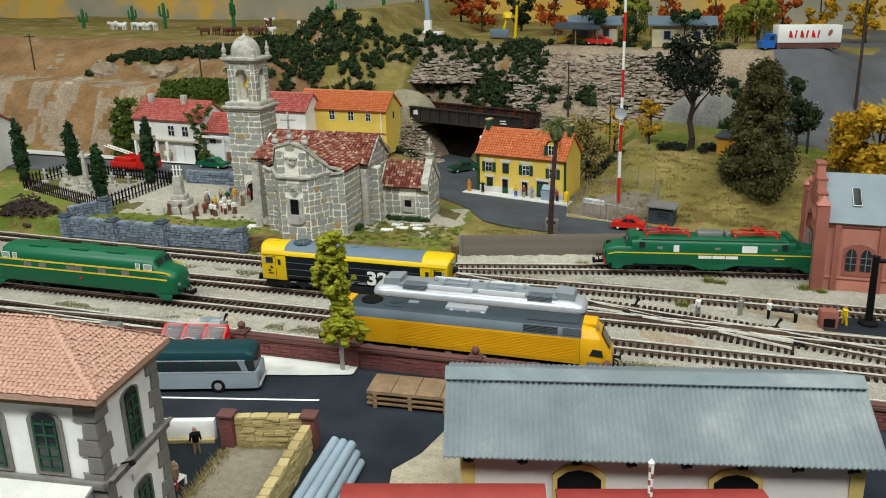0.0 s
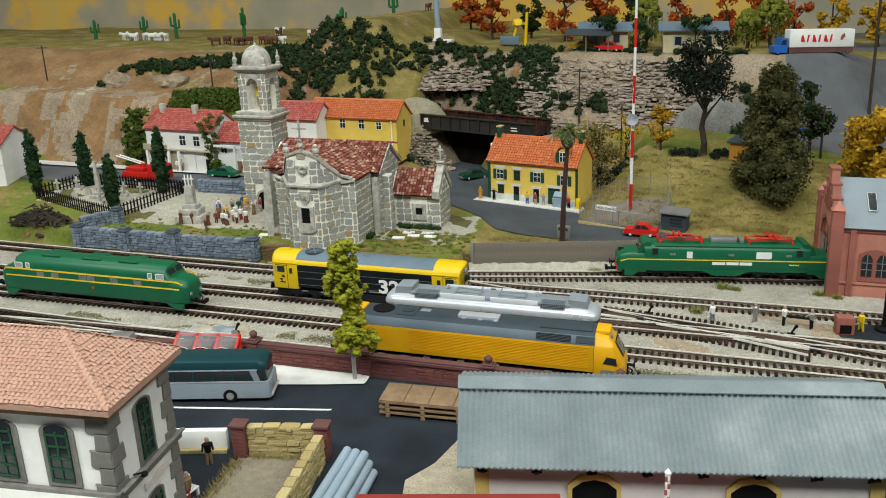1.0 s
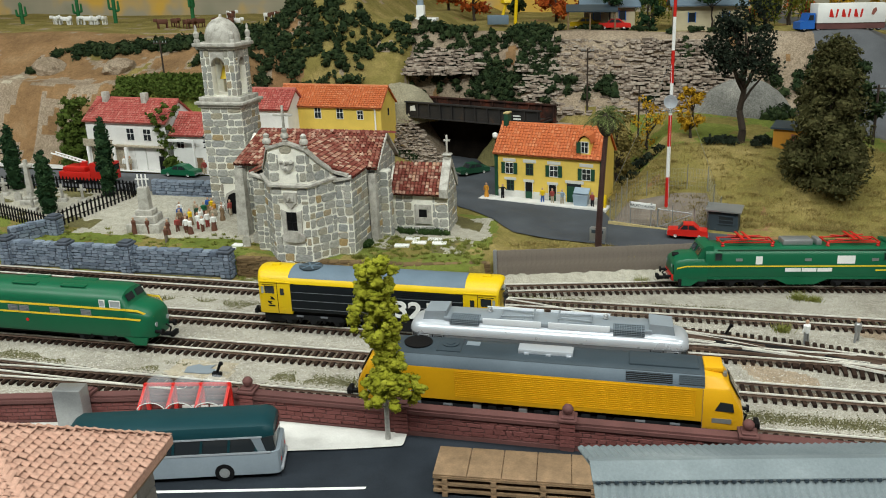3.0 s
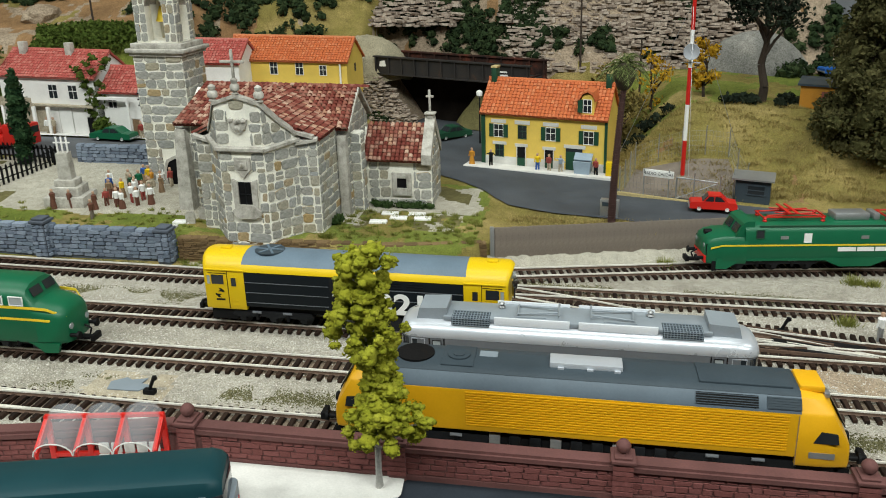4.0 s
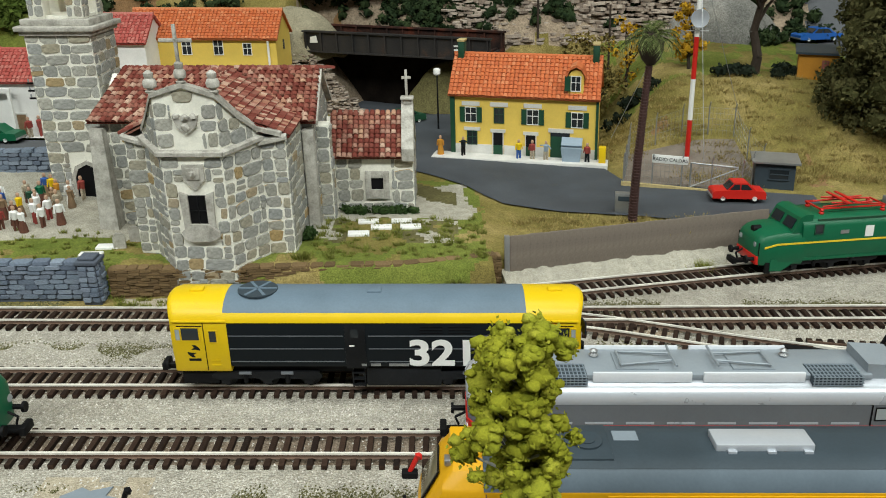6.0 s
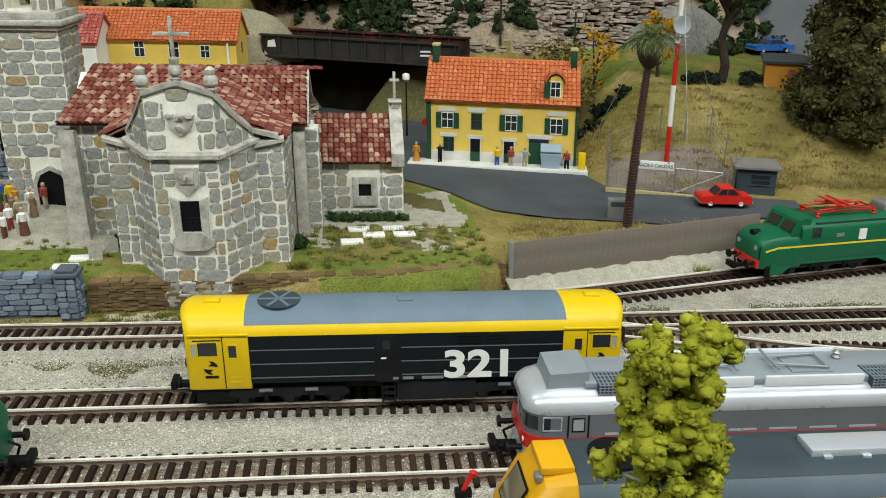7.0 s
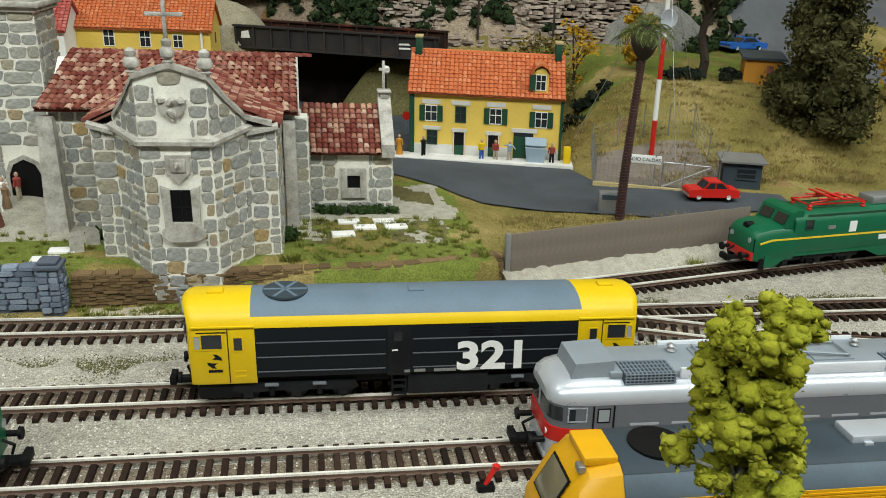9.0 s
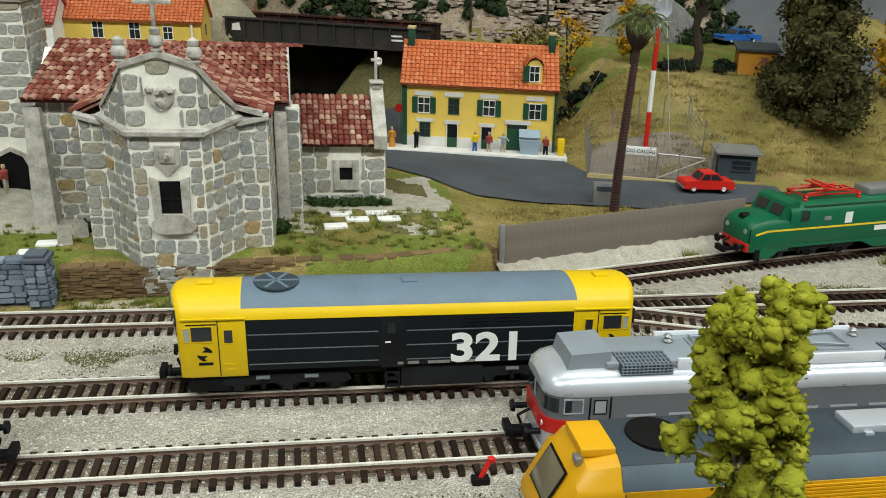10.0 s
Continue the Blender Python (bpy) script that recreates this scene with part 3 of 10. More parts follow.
slip_crossing()


# ---- locomotives ----
def shell(g, prof, x0, x1, out, thick):
    """A skin that follows an outline of (y, z) points, pushed outwards a little."""
    def off(p, i, k):
        a, b = Vector(prof[max(i - 1, 0)]), Vector(prof[min(i + 1, len(prof) - 1)])
        d = (b - a).normalized()
        return (p[0] + d.y * k, p[1] - d.x * k)
    outer = [off(p, i, out) for i, p in enumerate(prof)]
    inner = [off(p, i, out - thick) for i, p in enumerate(prof)]
    n = len(prof)
    vs = [(x0, *p) for p in outer] + [(x1, *p) for p in outer] + [(x0, *p) for p in inner] + [(x1, *p) for p in inner]
    fs = [(i, i + 1, n + i + 1, n + i) for i in range(n - 1)] + [(2 * n + i, 3 * n + i, 3 * n + i + 1, 2 * n + i + 1) for i in range(n - 1)]
    fs += [(i, 2 * n + i, 2 * n + i + 1, i + 1) for i in range(n - 1)] + [(n + i, n + i + 1, 3 * n + i + 1, 3 * n + i) for i in range(n - 1)]
    fs += [(0, n, 3 * n, 2 * n), (n - 1, 3 * n - 1, 4 * n - 1, 2 * n - 1)]
    return g.add(vs, fs)


def full(half):
    """The whole outline from its right half, (y >= 0), bottom to top."""
    return [(-y, z) for y, z in half] + [(y, z) for y, z in reversed(half) if y > 0.001]


def hull(half, x0, x1, front=None, back=None):
    """A closed body; front and back: lists of (dx, width factor, top drop) for the rounded ends."""
    o = full(half)
    zb = half[0][1]
    zt = max(z for _, z in half)
    rings = []
    for dx, wf, drop in (back or [(0, 1, 0)]):
        rings.append([(x0 + dx, y * wf, z - drop * (z - zb) / (zt - zb)) for y, z in o])
    for dx, wf, drop in reversed(front or [(0, 1, 0)]):
        rings.append([(x1 - dx, y * wf, z - drop * (z - zb) / (zt - zb)) for y, z in o])
    return G().loft(rings)


def bogie(t, x, axles=3, span=4.2, skirt=0.0):
    b = part("bogie", G().box(x - span / 2 - 0.6, x + span / 2 + 0.6, -1.15, 1.15, 0.55, 1.15, 0.08), "chassis", t)
    for k in range(axles):
        wx = x - span / 2 + span * k / (axles - 1)
        for s in (-1, 1):
            part("wheel", G().cyl((wx, s * 0.78, 0.52), (wx, s * 0.95, 0.52), 0.52, n=20), "chassis", b)
            part("axle_box", G().box(wx - 0.22, wx + 0.22, s * 1.32 - 0.14, s * 1.32 + 0.14, 0.34, 0.72, 0.05), "chassis", b)
    for s in (-1, 1):
        part("side_frame", G().prism([(x - span / 2 - 0.7, 0.75), (x - span / 2 - 0.5, 1.05), (x + span / 2 + 0.5, 1.05), (x + span / 2 + 0.7, 0.75), (x + span / 2 + 0.3, 0.6), (x + 0.6, 0.7), (x, 0.52), (x - 0.6, 0.7), (x - span / 2 - 0.3, 0.6)], "y", s * 1.38 - 0.09, s * 1.38 + 0.09), "chassis", b)
        for k in range(axles - 1):
            sx = x - span / 2 + span * (k + 0.5) / (axles - 1)
            part("spring", G().cyl((sx, s * 1.5, 0.5), (sx, s * 1.5, 0.95), 0.12, n=8), "black", b)
            part("brake_cylinder", G().cyl((sx - 0.3, s * 1.5, 1.0), (sx + 0.3, s * 1.5, 1.0), 0.09, n=8), "darkgrey", b)
    return b


def end_gear(t, x, d, y=1.0, z=1.25, hook=True):
    """Buffers, hoses and coupling at one end; d: the way out."""
    for s in (-1, 1):
        part("buffer", G().cyl((x, s * y, z), (x + d * 0.55, s * y, z), 0.13, n=10).cyl((x + d * 0.55, s * y, z), (x + d * 0.68, s * y, z), 0.27, 0.25, n=14), "black", t)
    if hook:
        part("coupler", G().box(min(x, x + d * 1.1), max(x, x + d * 1.1), -0.25, 0.25, 0.55, 0.75, 0.05).box(min(x + d * 0.9, x + d * 1.2), max(x + d * 0.9, x + d * 1.2), -0.45, 0.45, 0.55, 0.95, 0.05), "black", t)
        part("brake_hose", G().cyl((x, 0.45, 1.3), (x + d * 0.5, 0.5, 1.0), 0.06, n=6).cyl((x + d * 0.5, 0.5, 1.0), (x + d * 0.35, 0.5, 0.6), 0.06, n=6), "black", t)


def pane(t, name, x0, x1, y, z0, z1, s, mt="glass", frame_mt=None, b=0.05, out=0.012):
    """A window set in a side: s is the side's sign in y."""
    p = part(name, G().box(x0, x1, min(s * y, s * (y + out)), max(s * y, s * (y + out)), z0, z1), mt, t)
    if frame_mt:
        g = G()
        for a, bb, c, d in ((x0 - b, x1 + b, z1, z1 + b), (x0 - b, x1 + b, z0 - b, z0), (x0 - b, x0, z0, z1), (x1, x1 + b, z0, z1)):
            g.box(a, bb, min(s * y, s * (y + out * 2)), max(s * y, s * (y + out * 2)), c, d)
        part("window_frame", g, frame_mt, p)
    return p


def loco_321():
    t = thing("diesel_locomotive", -32.35, 70.85, 0.5, 0, "charcoal diesel locomotive with yellow cabs and grey roof on the track", "locomotive", "locomotives")
    half = [(1.62, 1.45), (1.70, 1.6), (1.70, 3.75), (1.64, 4.1), (1.45, 4.45), (1.05, 4.72), (0.5, 4.86), (0, 4.9)]
    L = 10.0
    part("body", hull(half, -L + 2.3, L - 2.3), "navy", t)
    sh = [(1.70, 3.88), (1.67, 4.05), (1.60, 4.19), (1.52, 4.33)]
    for s in (-1, 1):
        prof = [(s * y, z) for y, z in sh]
        part("yellow_shoulder", shell(G(), prof if s > 0 else prof[::-1], -L + 2.3, L - 2.3, 0.035, 0.05), "yellow", t)
    top = full([(1.53, 4.33), (1.45, 4.45), (1.05, 4.72), (0.5, 4.86), (0, 4.9)])
    part("roof_panel", shell(G(), [(-y, z) for y, z in top], -L + 2.6, L - 2.6, 0.03, 0.05), "roofgrey", t)
    for s, nm in ((-1, "cab"), (1, "cab")):
        x0, x1 = (-L, -L + 2.75) if s < 0 else (L - 2.75, L)
        h2 = [(y * 1.012, z + (0.02 if z > 2 else -0.25)) for y, z in half]
        ends = [(0.0, 0.95, 0.20), (0.10, 0.985, 0.08), (0.3, 1, 0.0)]
        cab = part("cab", hull(h2, x0, x1, front=ends if s > 0 else None, back=ends if s < 0 else None), "yellow", t, "bright yellow cab")
        for v in cab.data.vertices:
            if abs(v.co.x) > (L - 0.35) * U:
                v.co.x += s * 0.36 * U * max(0.0, 1 - (v.co.y / (1.7 * U)) ** 2)
        for q in (-1, 1):
            pane(cab, "side_window", *sorted((s * (L - 1.35), s * (L - 0.5))), 1.715, 2.95, 3.62, q, "glass", "yellow", 0.06, 0.02)
            pane(cab, "quarter_window", *sorted((s * (L - 0.42), s * (L - 0.2))), 1.715, 2.95, 3.55, q, "paleglass", "yellow", 0.04, 0.02)
            pane(cab, "door_window", *sorted((s * (L - 2.2), s * (L - 1.85))), 1.715, 2.85, 3.45, q, "glass", "yellow", 0.05, 0.02)
            part("door_line", G().box(*sorted((s * (L - 1.58), s * (L - 1.62))), min(q * 1.70, q * 1.74), max(q * 1.70, q * 1.74), 1.3, 3.9), "black", cab)
            part("step_plate", G().box(*sorted((s * (L - 2.3), s * (L - 1.8))), min(q * 1.70, q * 1.75), max(q * 1.70, q * 1.75), 1.55, 1.62).box(*sorted((s * (L - 2.3), s * (L - 1.8))), min(q * 1.70, q * 1.75), max(q * 1.70, q * 1.75), 1.8, 1.87), "yellow", cab)
            part("emblem", G().prism([(s * (L - 1.0) + a * 0.34, 2.35 + b * 0.34) for a, b in ((-0.2, 1.0), (0.35, 0.95), (0.85, 0.5), (0.95, 0.1), (0.3, 0.25), (-0.35, 0.25), (0.1, 0.6))], "y", min(q * 1.70, q * 1.735), max(q * 1.70, q * 1.735)).prism([(s * (L - 1.0) - a * 0.34, 2.35 - b * 0.34) for a, b in ((-0.2, 1.0), (0.35, 0.95), (0.85, 0.5), (0.95, 0.1), (0.3, 0.25), (-0.35, 0.25), (0.1, 0.6))], "y", min(q * 1.70, q * 1.735), max(q * 1.70, q * 1.735)), "navy", cab)
            part("name_bar", G().box(*sorted((s * (L - 1.32), s * (L - 0.72))), min(q * 1.70, q * 1.735), max(q * 1.70, q * 1.735), 1.82, 1.95), "navy", cab)
            part("lamp", G().cyl((s * (L - 0.1), q * 1.15, 1.75), (s * (L + 0.08), q * 1.15, 1.75), 0.16, n=12), "paleglass", cab)
        for q in (-0.55, 0.55):
            part("windscreen", G().box(-0.03, 0.06, -0.42, 0.42, 2.85, 3.55, m=pose(s * (L + 0.30), q, 0, 0, 0, -s * (1 if q > 0 else -1) * 14 * s)), "glass", cab)
        for q in (-1, 1):
            part("rain_gutter", G().box(*sorted((s * (L - 2.75), s * (L - 0.1))), min(q * 1.70, q * 1.80), max(q * 1.70, q * 1.80), 3.93, 4.02, 0.02), "yellow", cab)
            part("window_rubber", G().box(*sorted((s * (L - 1.55), s * (L - 0.3))), min(q * 1.70, q * 1.728), max(q * 1.70, q * 1.728), 3.68, 3.74), "black", cab)
        part("headlamp", G().cyl((s * (L - 0.35), 0, 4.05), (s * (L + 0.42), 0, 4.05), 0.24, n=14), "paleglass", cab)
        part("horn", G().box(*sorted((s * (L - 1.4), s * (L - 0.7))), -0.25, 0.25, 4.86, 5.02, 0.05), "yellow", cab)
        part("skirt", G().box(*sorted((s * (L - 2.0), s * (L - 0.15))), -1.45, 1.45, 0.35, 1.25, 0.12), "black", t)
        for q in (-1, 1):
            part("handrail", G().cyl((s * (L + 0.08), q * 1.45, 2.0), (s * (L + 0.08), q * 1.45, 3.6), 0.035, n=6), "yellow", cab)
        end_gear(t, s * L, s)
        bogie(t, s * 5.6)
    for q in (-1, 1):
        for z in (1.75, 2.45, 3.15):
            part("side_rib", G().box(-L + 2.8, -1.6, min(q * 1.70, q * 1.725), max(q * 1.70, q * 1.725), z, z + 0.045), "darkgrey", t)
            part("side_rib", G().box(-0.35, L - 2.8, min(q * 1.70, q * 1.725), max(q * 1.70, q * 1.725), z, z + 0.045), "darkgrey", t)
        door = part("side_door", G().box(-1.5, -0.5, min(q * 1.70, q * 1.73), max(q * 1.70, q * 1.73), 1.4, 3.8, 0.01), "chassis", t)
        pane(door, "door_window", -1.2, -0.85, 1.73, 3.1, 3.55, q, "glass")
        part("door_handle", G().box(-1.3, -1.05, min(q * 1.73, q * 1.76), max(q * 1.73, q * 1.76), 2.62, 2.68), "white", door)
        for k in range(3):
            for k2 in range(2):
                part("vent_slat", G().box(2.2 + k2 * 1.4, 3.3 + k2 * 1.4, min(q * 1.70, q * 1.725), max(q * 1.70, q * 1.725), 3.3 + k * 0.17, 3.36 + k * 0.17), "black", t)
        lettering("321", 1.9, "white", t, pose(3.3 * (1 if q < 0 else -1), q * 1.745, 1.62, 90, 0, 0 if q < 0 else 180), 0.012, 1.22, "number", 0.06)
        for a, b in ((-0.15, 0.1), (0.3, 0.8), (1.2, 2.2), (2.5, 3.3)):
            part("data_plate", G().box(a - 0.6, b - 0.6, min(q * 1.70, q * 1.735), max(q * 1.70, q * 1.735), 1.53, 1.66), "steel", t)
        ladder = part("steps", G().box(-1.3, -1.22, q * 1.4 - 0.05, q * 1.4 + 0.05, 0.2, 1.4).box(-0.7, -0.62, q * 1.4 - 0.05, q * 1.4 + 0.05, 0.2, 1.4), "chassis", t)
        for z in (0.3, 0.65, 1.0):
            part("tread", G().box(-1.25, -0.65, q * 1.42 - 0.12, q * 1.42 + 0.12, z, z + 0.06), "chassis", ladder)
    part("fuel_tank", G().box(-0.6, 3.2, -1.5, 1.5, 0.25, 1.4, 0.12), "chassis", t)
    part("underframe", G().box(-L + 0.8, L - 0.8, -1.3, 1.3, 1.0, 1.55), "black", t)
    fan = part("roof_fan", G().cyl((-L + 4.1, 0.0, 4.86), (-L + 4.1, 0.0, 4.95), 1.0, n=28), "slate", t)
    for k in range(6):
        a = k * math.pi / 3
        part("fan_spoke", G().box(0, 0.95, -0.07, 0.07, 4.95, 4.99, m=pose(-L + 4.1, 0, 0, 0, 0, math.degrees(a))), "roofgrey", fan)
    for x in (-2.2, 1.8, 5.0):
        part("roof_seam", G().box(x, x + 0.05, -1.2, 1.2, 4.6, 4.66), "slate", t)
    part("roof_hatch", G().box(-0.4, 0.3, -0.4, 0.2, 4.88, 4.98, 0.03), "roofgrey", t)
    return t


def loco_silver():
    t = thing("electric_locomotive", -18.15, 64.9, 0.5, 0, "silver electric locomotive with red waistband and grey sides", "locomotive", "locomotives")
    L = 9.9
    ends = [(0.0, 0.62, 0.55), (0.18, 0.80, 0.30), (0.5, 0.92, 0.14), (1.0, 0.985, 0.04), (1.6, 1, 0)]
    part("lower_body", hull([(1.5, 0.45), (1.66, 0.7), (1.67, 1.35), (0, 1.36)], -L, L, front=[(a, b, 0) for a, b, _ in ends], back=[(a, b, 0) for a, b, _ in ends]), "silver", t)
    part("red_band", hull([(1.68, 1.3), (1.70, 1.35), (1.70, 1.95), (0, 1.96)], -L - 0.02, L + 0.02, front=[(a, b, 0) for a, b, _ in ends], back=[(a, b, 0) for a, b, _ in ends]), "red", t)
    part("grey_side", hull([(1.68, 1.95), (1.68, 3.0), (0, 3.01)], -L + 0.05, L - 0.05, front=[(a, b, 0) for a, b, _ in ends], back=[(a, b, 0) for a, b, _ in ends]), "darkgrey", t)
    roof = [(1.70, 2.98), (1.73, 3.15), (1.62, 3.5), (1.35, 3.75), (0.8, 3.9), (0, 3.94)]
    part("roof", hull(roof, -L, L, front=[(a, b, d) for a, b, d in ends], back=[(a, b, d) for a, b, d in ends]), "silver", t)
    part("roof_deck", G().box(-7.4, 7.4, -1.15, 1.15, 3.85, 4.12, 0.06), "silverroof", t)
    for s in (-1, 1):
        part("bright_rail", G().box(-4.5, -0.3, s * 1.2 - 0.06, s * 1.2 + 0.06, 3.8, 4.26, 0.02), "brightrail", t)
        part("bright_rail", G().box(0.2, 4.5, s * 1.2 - 0.06, s * 1.2 + 0.06, 3.8, 4.26, 0.02), "brightrail", t)
        part("roof_box", G().prism([(s * 7.2, 3.8), (s * 7.2, 4.55), (s * 8.8, 4.45), (s * 9.0, 3.6)], "y", -1.0, 1.0), "silverroof", t)
        grid = part("roof_grille", G().box(*sorted((s * 4.75, s * 6.9)), -1.42, -0.25, 3.70, 4.16, 0.03), "slate", t)
        for k in range(13):
            x = s * (4.82 + k * 0.168)
            part("grille_bar", G().box(x - 0.02, x + 0.02, -1.46, -0.25, 4.16, 4.19).box(x - 0.02, x + 0.02, -1.47, -1.42, 3.75, 4.2), "midgrey", grid)
        for k in range(4):
            part("grille_bar", G().box(*sorted((s * 4.75, s * 6.9)), -1.3 + k * 0.3, -1.27 + k * 0.3, 4.17, 4.20), "midgrey", grid)
        for k in range(4):
            part("grille_bar", G().box(*sorted((s * 4.75, s * 6.9)), -1.49, -1.44, 3.76 + k * 0.13, 3.785 + k * 0.13), "midgrey", grid)
        part("pantograph", G().cyl((s * 3.2, -0.7, 4.3), (s * 3.2, 0.7, 4.3), 0.05, n=6).cyl((s * 3.2, -0.6, 4.3), (s * 0.9, -0.3, 4.36), 0.05, n=6).cyl((s * 3.2, 0.6, 4.3), (s * 0.9, 0.3, 4.36), 0.05, n=6).cyl((s * 0.9, -0.9, 4.4), (s * 0.9, 0.9, 4.4), 0.06, n=6).box(*sorted((s * 1.6, s * 3.4)), -0.75, 0.75, 4.12, 4.18), "silverroof", t)
        part("insulator", G().lathe((s * 4.2, 0.5, 4.1), [(0.15, 0), (0.22, 0.1), (0.1, 0.2), (0.2, 0.3), (0.05, 0.4)], 10), "steel", t)
        for q in (-1, 1):
            part("windscreen", G().prism([(0.12, 2.3), (1.05, 2.3), (1.0, 2.85), (0.12, 2.85)], "x", s * (L - 0.35), s * (L - 0.10) if s > 0 else -(L - 0.10), m=Matrix.Diagonal((1, q, 1, 1))), "glass", t)
            pane(t, "cab_window", *sorted((s * (L - 1.45), s * (L - 0.75))), 1.62, 2.3, 2.85, q, "glass", "silver", 0.05, 0.03)
            pane(t, "door_window", *sorted((s * (L - 2.4), s * (L - 1.95))), 1.675, 2.25, 2.8, q, "paleglass", "black", 0.04, 0.02)
            part("door_line", G().box(*sorted((s * (L - 1.72), s * (L - 1.78))), min(q * 1.66, q * 1.715), max(q * 1.66, q * 1.715), 0.8, 2.95).box(*sorted((s * (L - 2.56), s * (L - 2.62))), min(q * 1.66, q * 1.715), max(q * 1.66, q * 1.715), 0.8, 2.95), "black", t)
            part("lamp", G().cyl((s * (L - 0.5), q * 1.05, 1.6), (s * (L + 0.0), q * 1.0, 1.6), 0.17, n=12), "white", t)
        end = [(a, b, 0) for a, b, _ in ends[:3]]
        band = [(1.70, 2.26), (1.70, 2.86), (0, 2.87)]
        tip = L - 0.03
        part("windscreen_band", hull(band, tip - 0.5, tip, front=end, back=[(0, 0.92, 0)]) if s > 0 else hull(band, -tip, -tip + 0.5, front=[(0, 0.92, 0)], back=end), "glass", t, "dark wrap-round windscreen")
        part("pillar", G().box(*sorted((s * (L - 0.2), s * (L + 0.0))), -0.07, 0.07, 2.2, 2.95), "silver", t)
        end_gear(t, s * L, s, 1.0, 1.15)
        bogie(t, s * 5.6)
    for s in (-1, 1):
        part("front_shield", G().box(*sorted((s * (L - 0.4), s * (L + 0.05))), -1.1, 1.1, 0.3, 0.6, 0.08), "silver", t)
    for q in (-1, 1):
        for k in range(8):
            x = -6.6 + k * 1.75
            part("window_strip", G().box(x, x + 1.2, min(q * 1.68, q * 1.70), max(q * 1.68, q * 1.70), 2.02, 2.12), "silver", t)
        part("name_bar", G().box(-L + 1.0, -L + 1.9, min(q * 1.60, q * 1.69), max(q * 1.60, q * 1.69), 1.55, 1.72), "stripe", t)
    return t


def loco_ochre():
    t = thing("freight_locomotive", -17.75, 58.1, 0.5, 0, "orange-yellow diesel freight locomotive with slate grey roof", "locomotive", "locomotives")
    L = 12.3
    half = [(1.66, 1.42), (1.70, 1.55), (1.70, 3.66), (0, 3.67)]
    part("body", hull(half, -L + 2.4, L - 2.4), "ochre", t)
    roof = [(1.68, 3.66), (1.66, 3.78), (1.32, 4.35), (1.12, 4.5), (0, 4.56)]
    part("roof_slope", hull(roof, -L + 2.4, L - 2.4), "slopegrey", t)
    part("roof_top", shell(G(), [(-1.30, 4.36), (-1.12, 4.5), (-0.5, 4.55), (0.5, 4.55), (1.12, 4.5), (1.30, 4.36)][::-1], -L + 2.4, L - 2.4, 0.03, 0.05), "slate", t)
    for s in (-1, 1):
        o = [(1.60, 0.95), (1.70, 1.15), (1.72, 3.6), (1.62, 3.75), (1.3, 4.35), (1.0, 4.52), (0, 4.58)]
        rings = []
        for x, wf, zt in ((0.0, 0.80, 2.1), (0.10, 0.90, 2.5), (0.95, 0.98, 4.05), (1.35, 1.0, 4.45), (2.45, 1.0, 4.58)):
            rings.append([(s * (L - x), y * wf * (1 if z < 3.4 else (0.96 if x < 1 else 1)), min(z, zt - 0.12 * abs(y) ** 2 * (1 if zt < 4.5 else 0))) for y, z in full(o)])
        cab = part("cab", G().loft(rings), "ochre", t, "orange-yellow wedge-nosed cab")
        part("roof_box", G().box(*sorted((s * (L - 2.4), s * (L - 1.25))), -0.85, 0.85, 4.4, 4.72, 0.08), "ochre", cab)
        tilt = math.degrees(math.atan2(1.55, 0.85))
        part("windscreen", G().box(-0.62, 0.62, -0.78, 0.78, 0.0, 0.05, 0.02, m=pose(s * (L - 0.50), 0, 3.30, 0, s * tilt, 0)), "amberglass", cab)
        part("windscreen_frame", G().box(-0.70, 0.70, -0.86, 0.86, -0.03, 0.02, 0.02, m=pose(s * (L - 0.50), 0, 3.30, 0, s * tilt, 0)), "black", cab)
        part("top_lamp", G().box(*sorted((s * (L - 1.3), s * (L - 1.05))), -0.95, -0.55, 4.2, 4.46, 0.04), "steel", cab)
        for q in (-1, 1):
            p = [(s * (L - 1.75), 2.25), (s * (L - 0.62), 2.25), (s * (L - 0.72), 2.78), (s * (L - 1.45), 2.86)]
            part("side_window", G().prism(p, "y", min(q * 1.69, q * 1.735), max(q * 1.69, q * 1.735)), "glass", cab)
            part("name_plate", G().box(*sorted((s * (L - 1.9), s * (L - 0.75))), min(q * 1.70, q * 1.73), max(q * 1.70, q * 1.73), 1.45, 1.75), "steel", cab)
            part("lamp", G().box(*sorted((s * (L - 0.15), s * (L + 0.03))), q * 1.0 - 0.25, q * 1.0 + 0.25, 1.55, 1.8, 0.03), "paleglass", cab)
            part("panel_line", G().box(*sorted((s * (L - 2.5), s * (L - 2.46))), min(q * 1.70, q * 1.725), max(q * 1.70, q * 1.725), 1.0, 3.6), "wood", t)
        part("snow_plough", G().prism([(s * (L - 0.4), 0.15), (s * (L + 0.15), 0.15), (s * (L + 0.1), 0.75), (s * (L - 0.4), 0.8)], "y", -1.3, 1.3), "black", t)
        end_gear(t, s * (L - 0.05), s, 1.0, 1.2)
        bogie(t, s * 7.2)
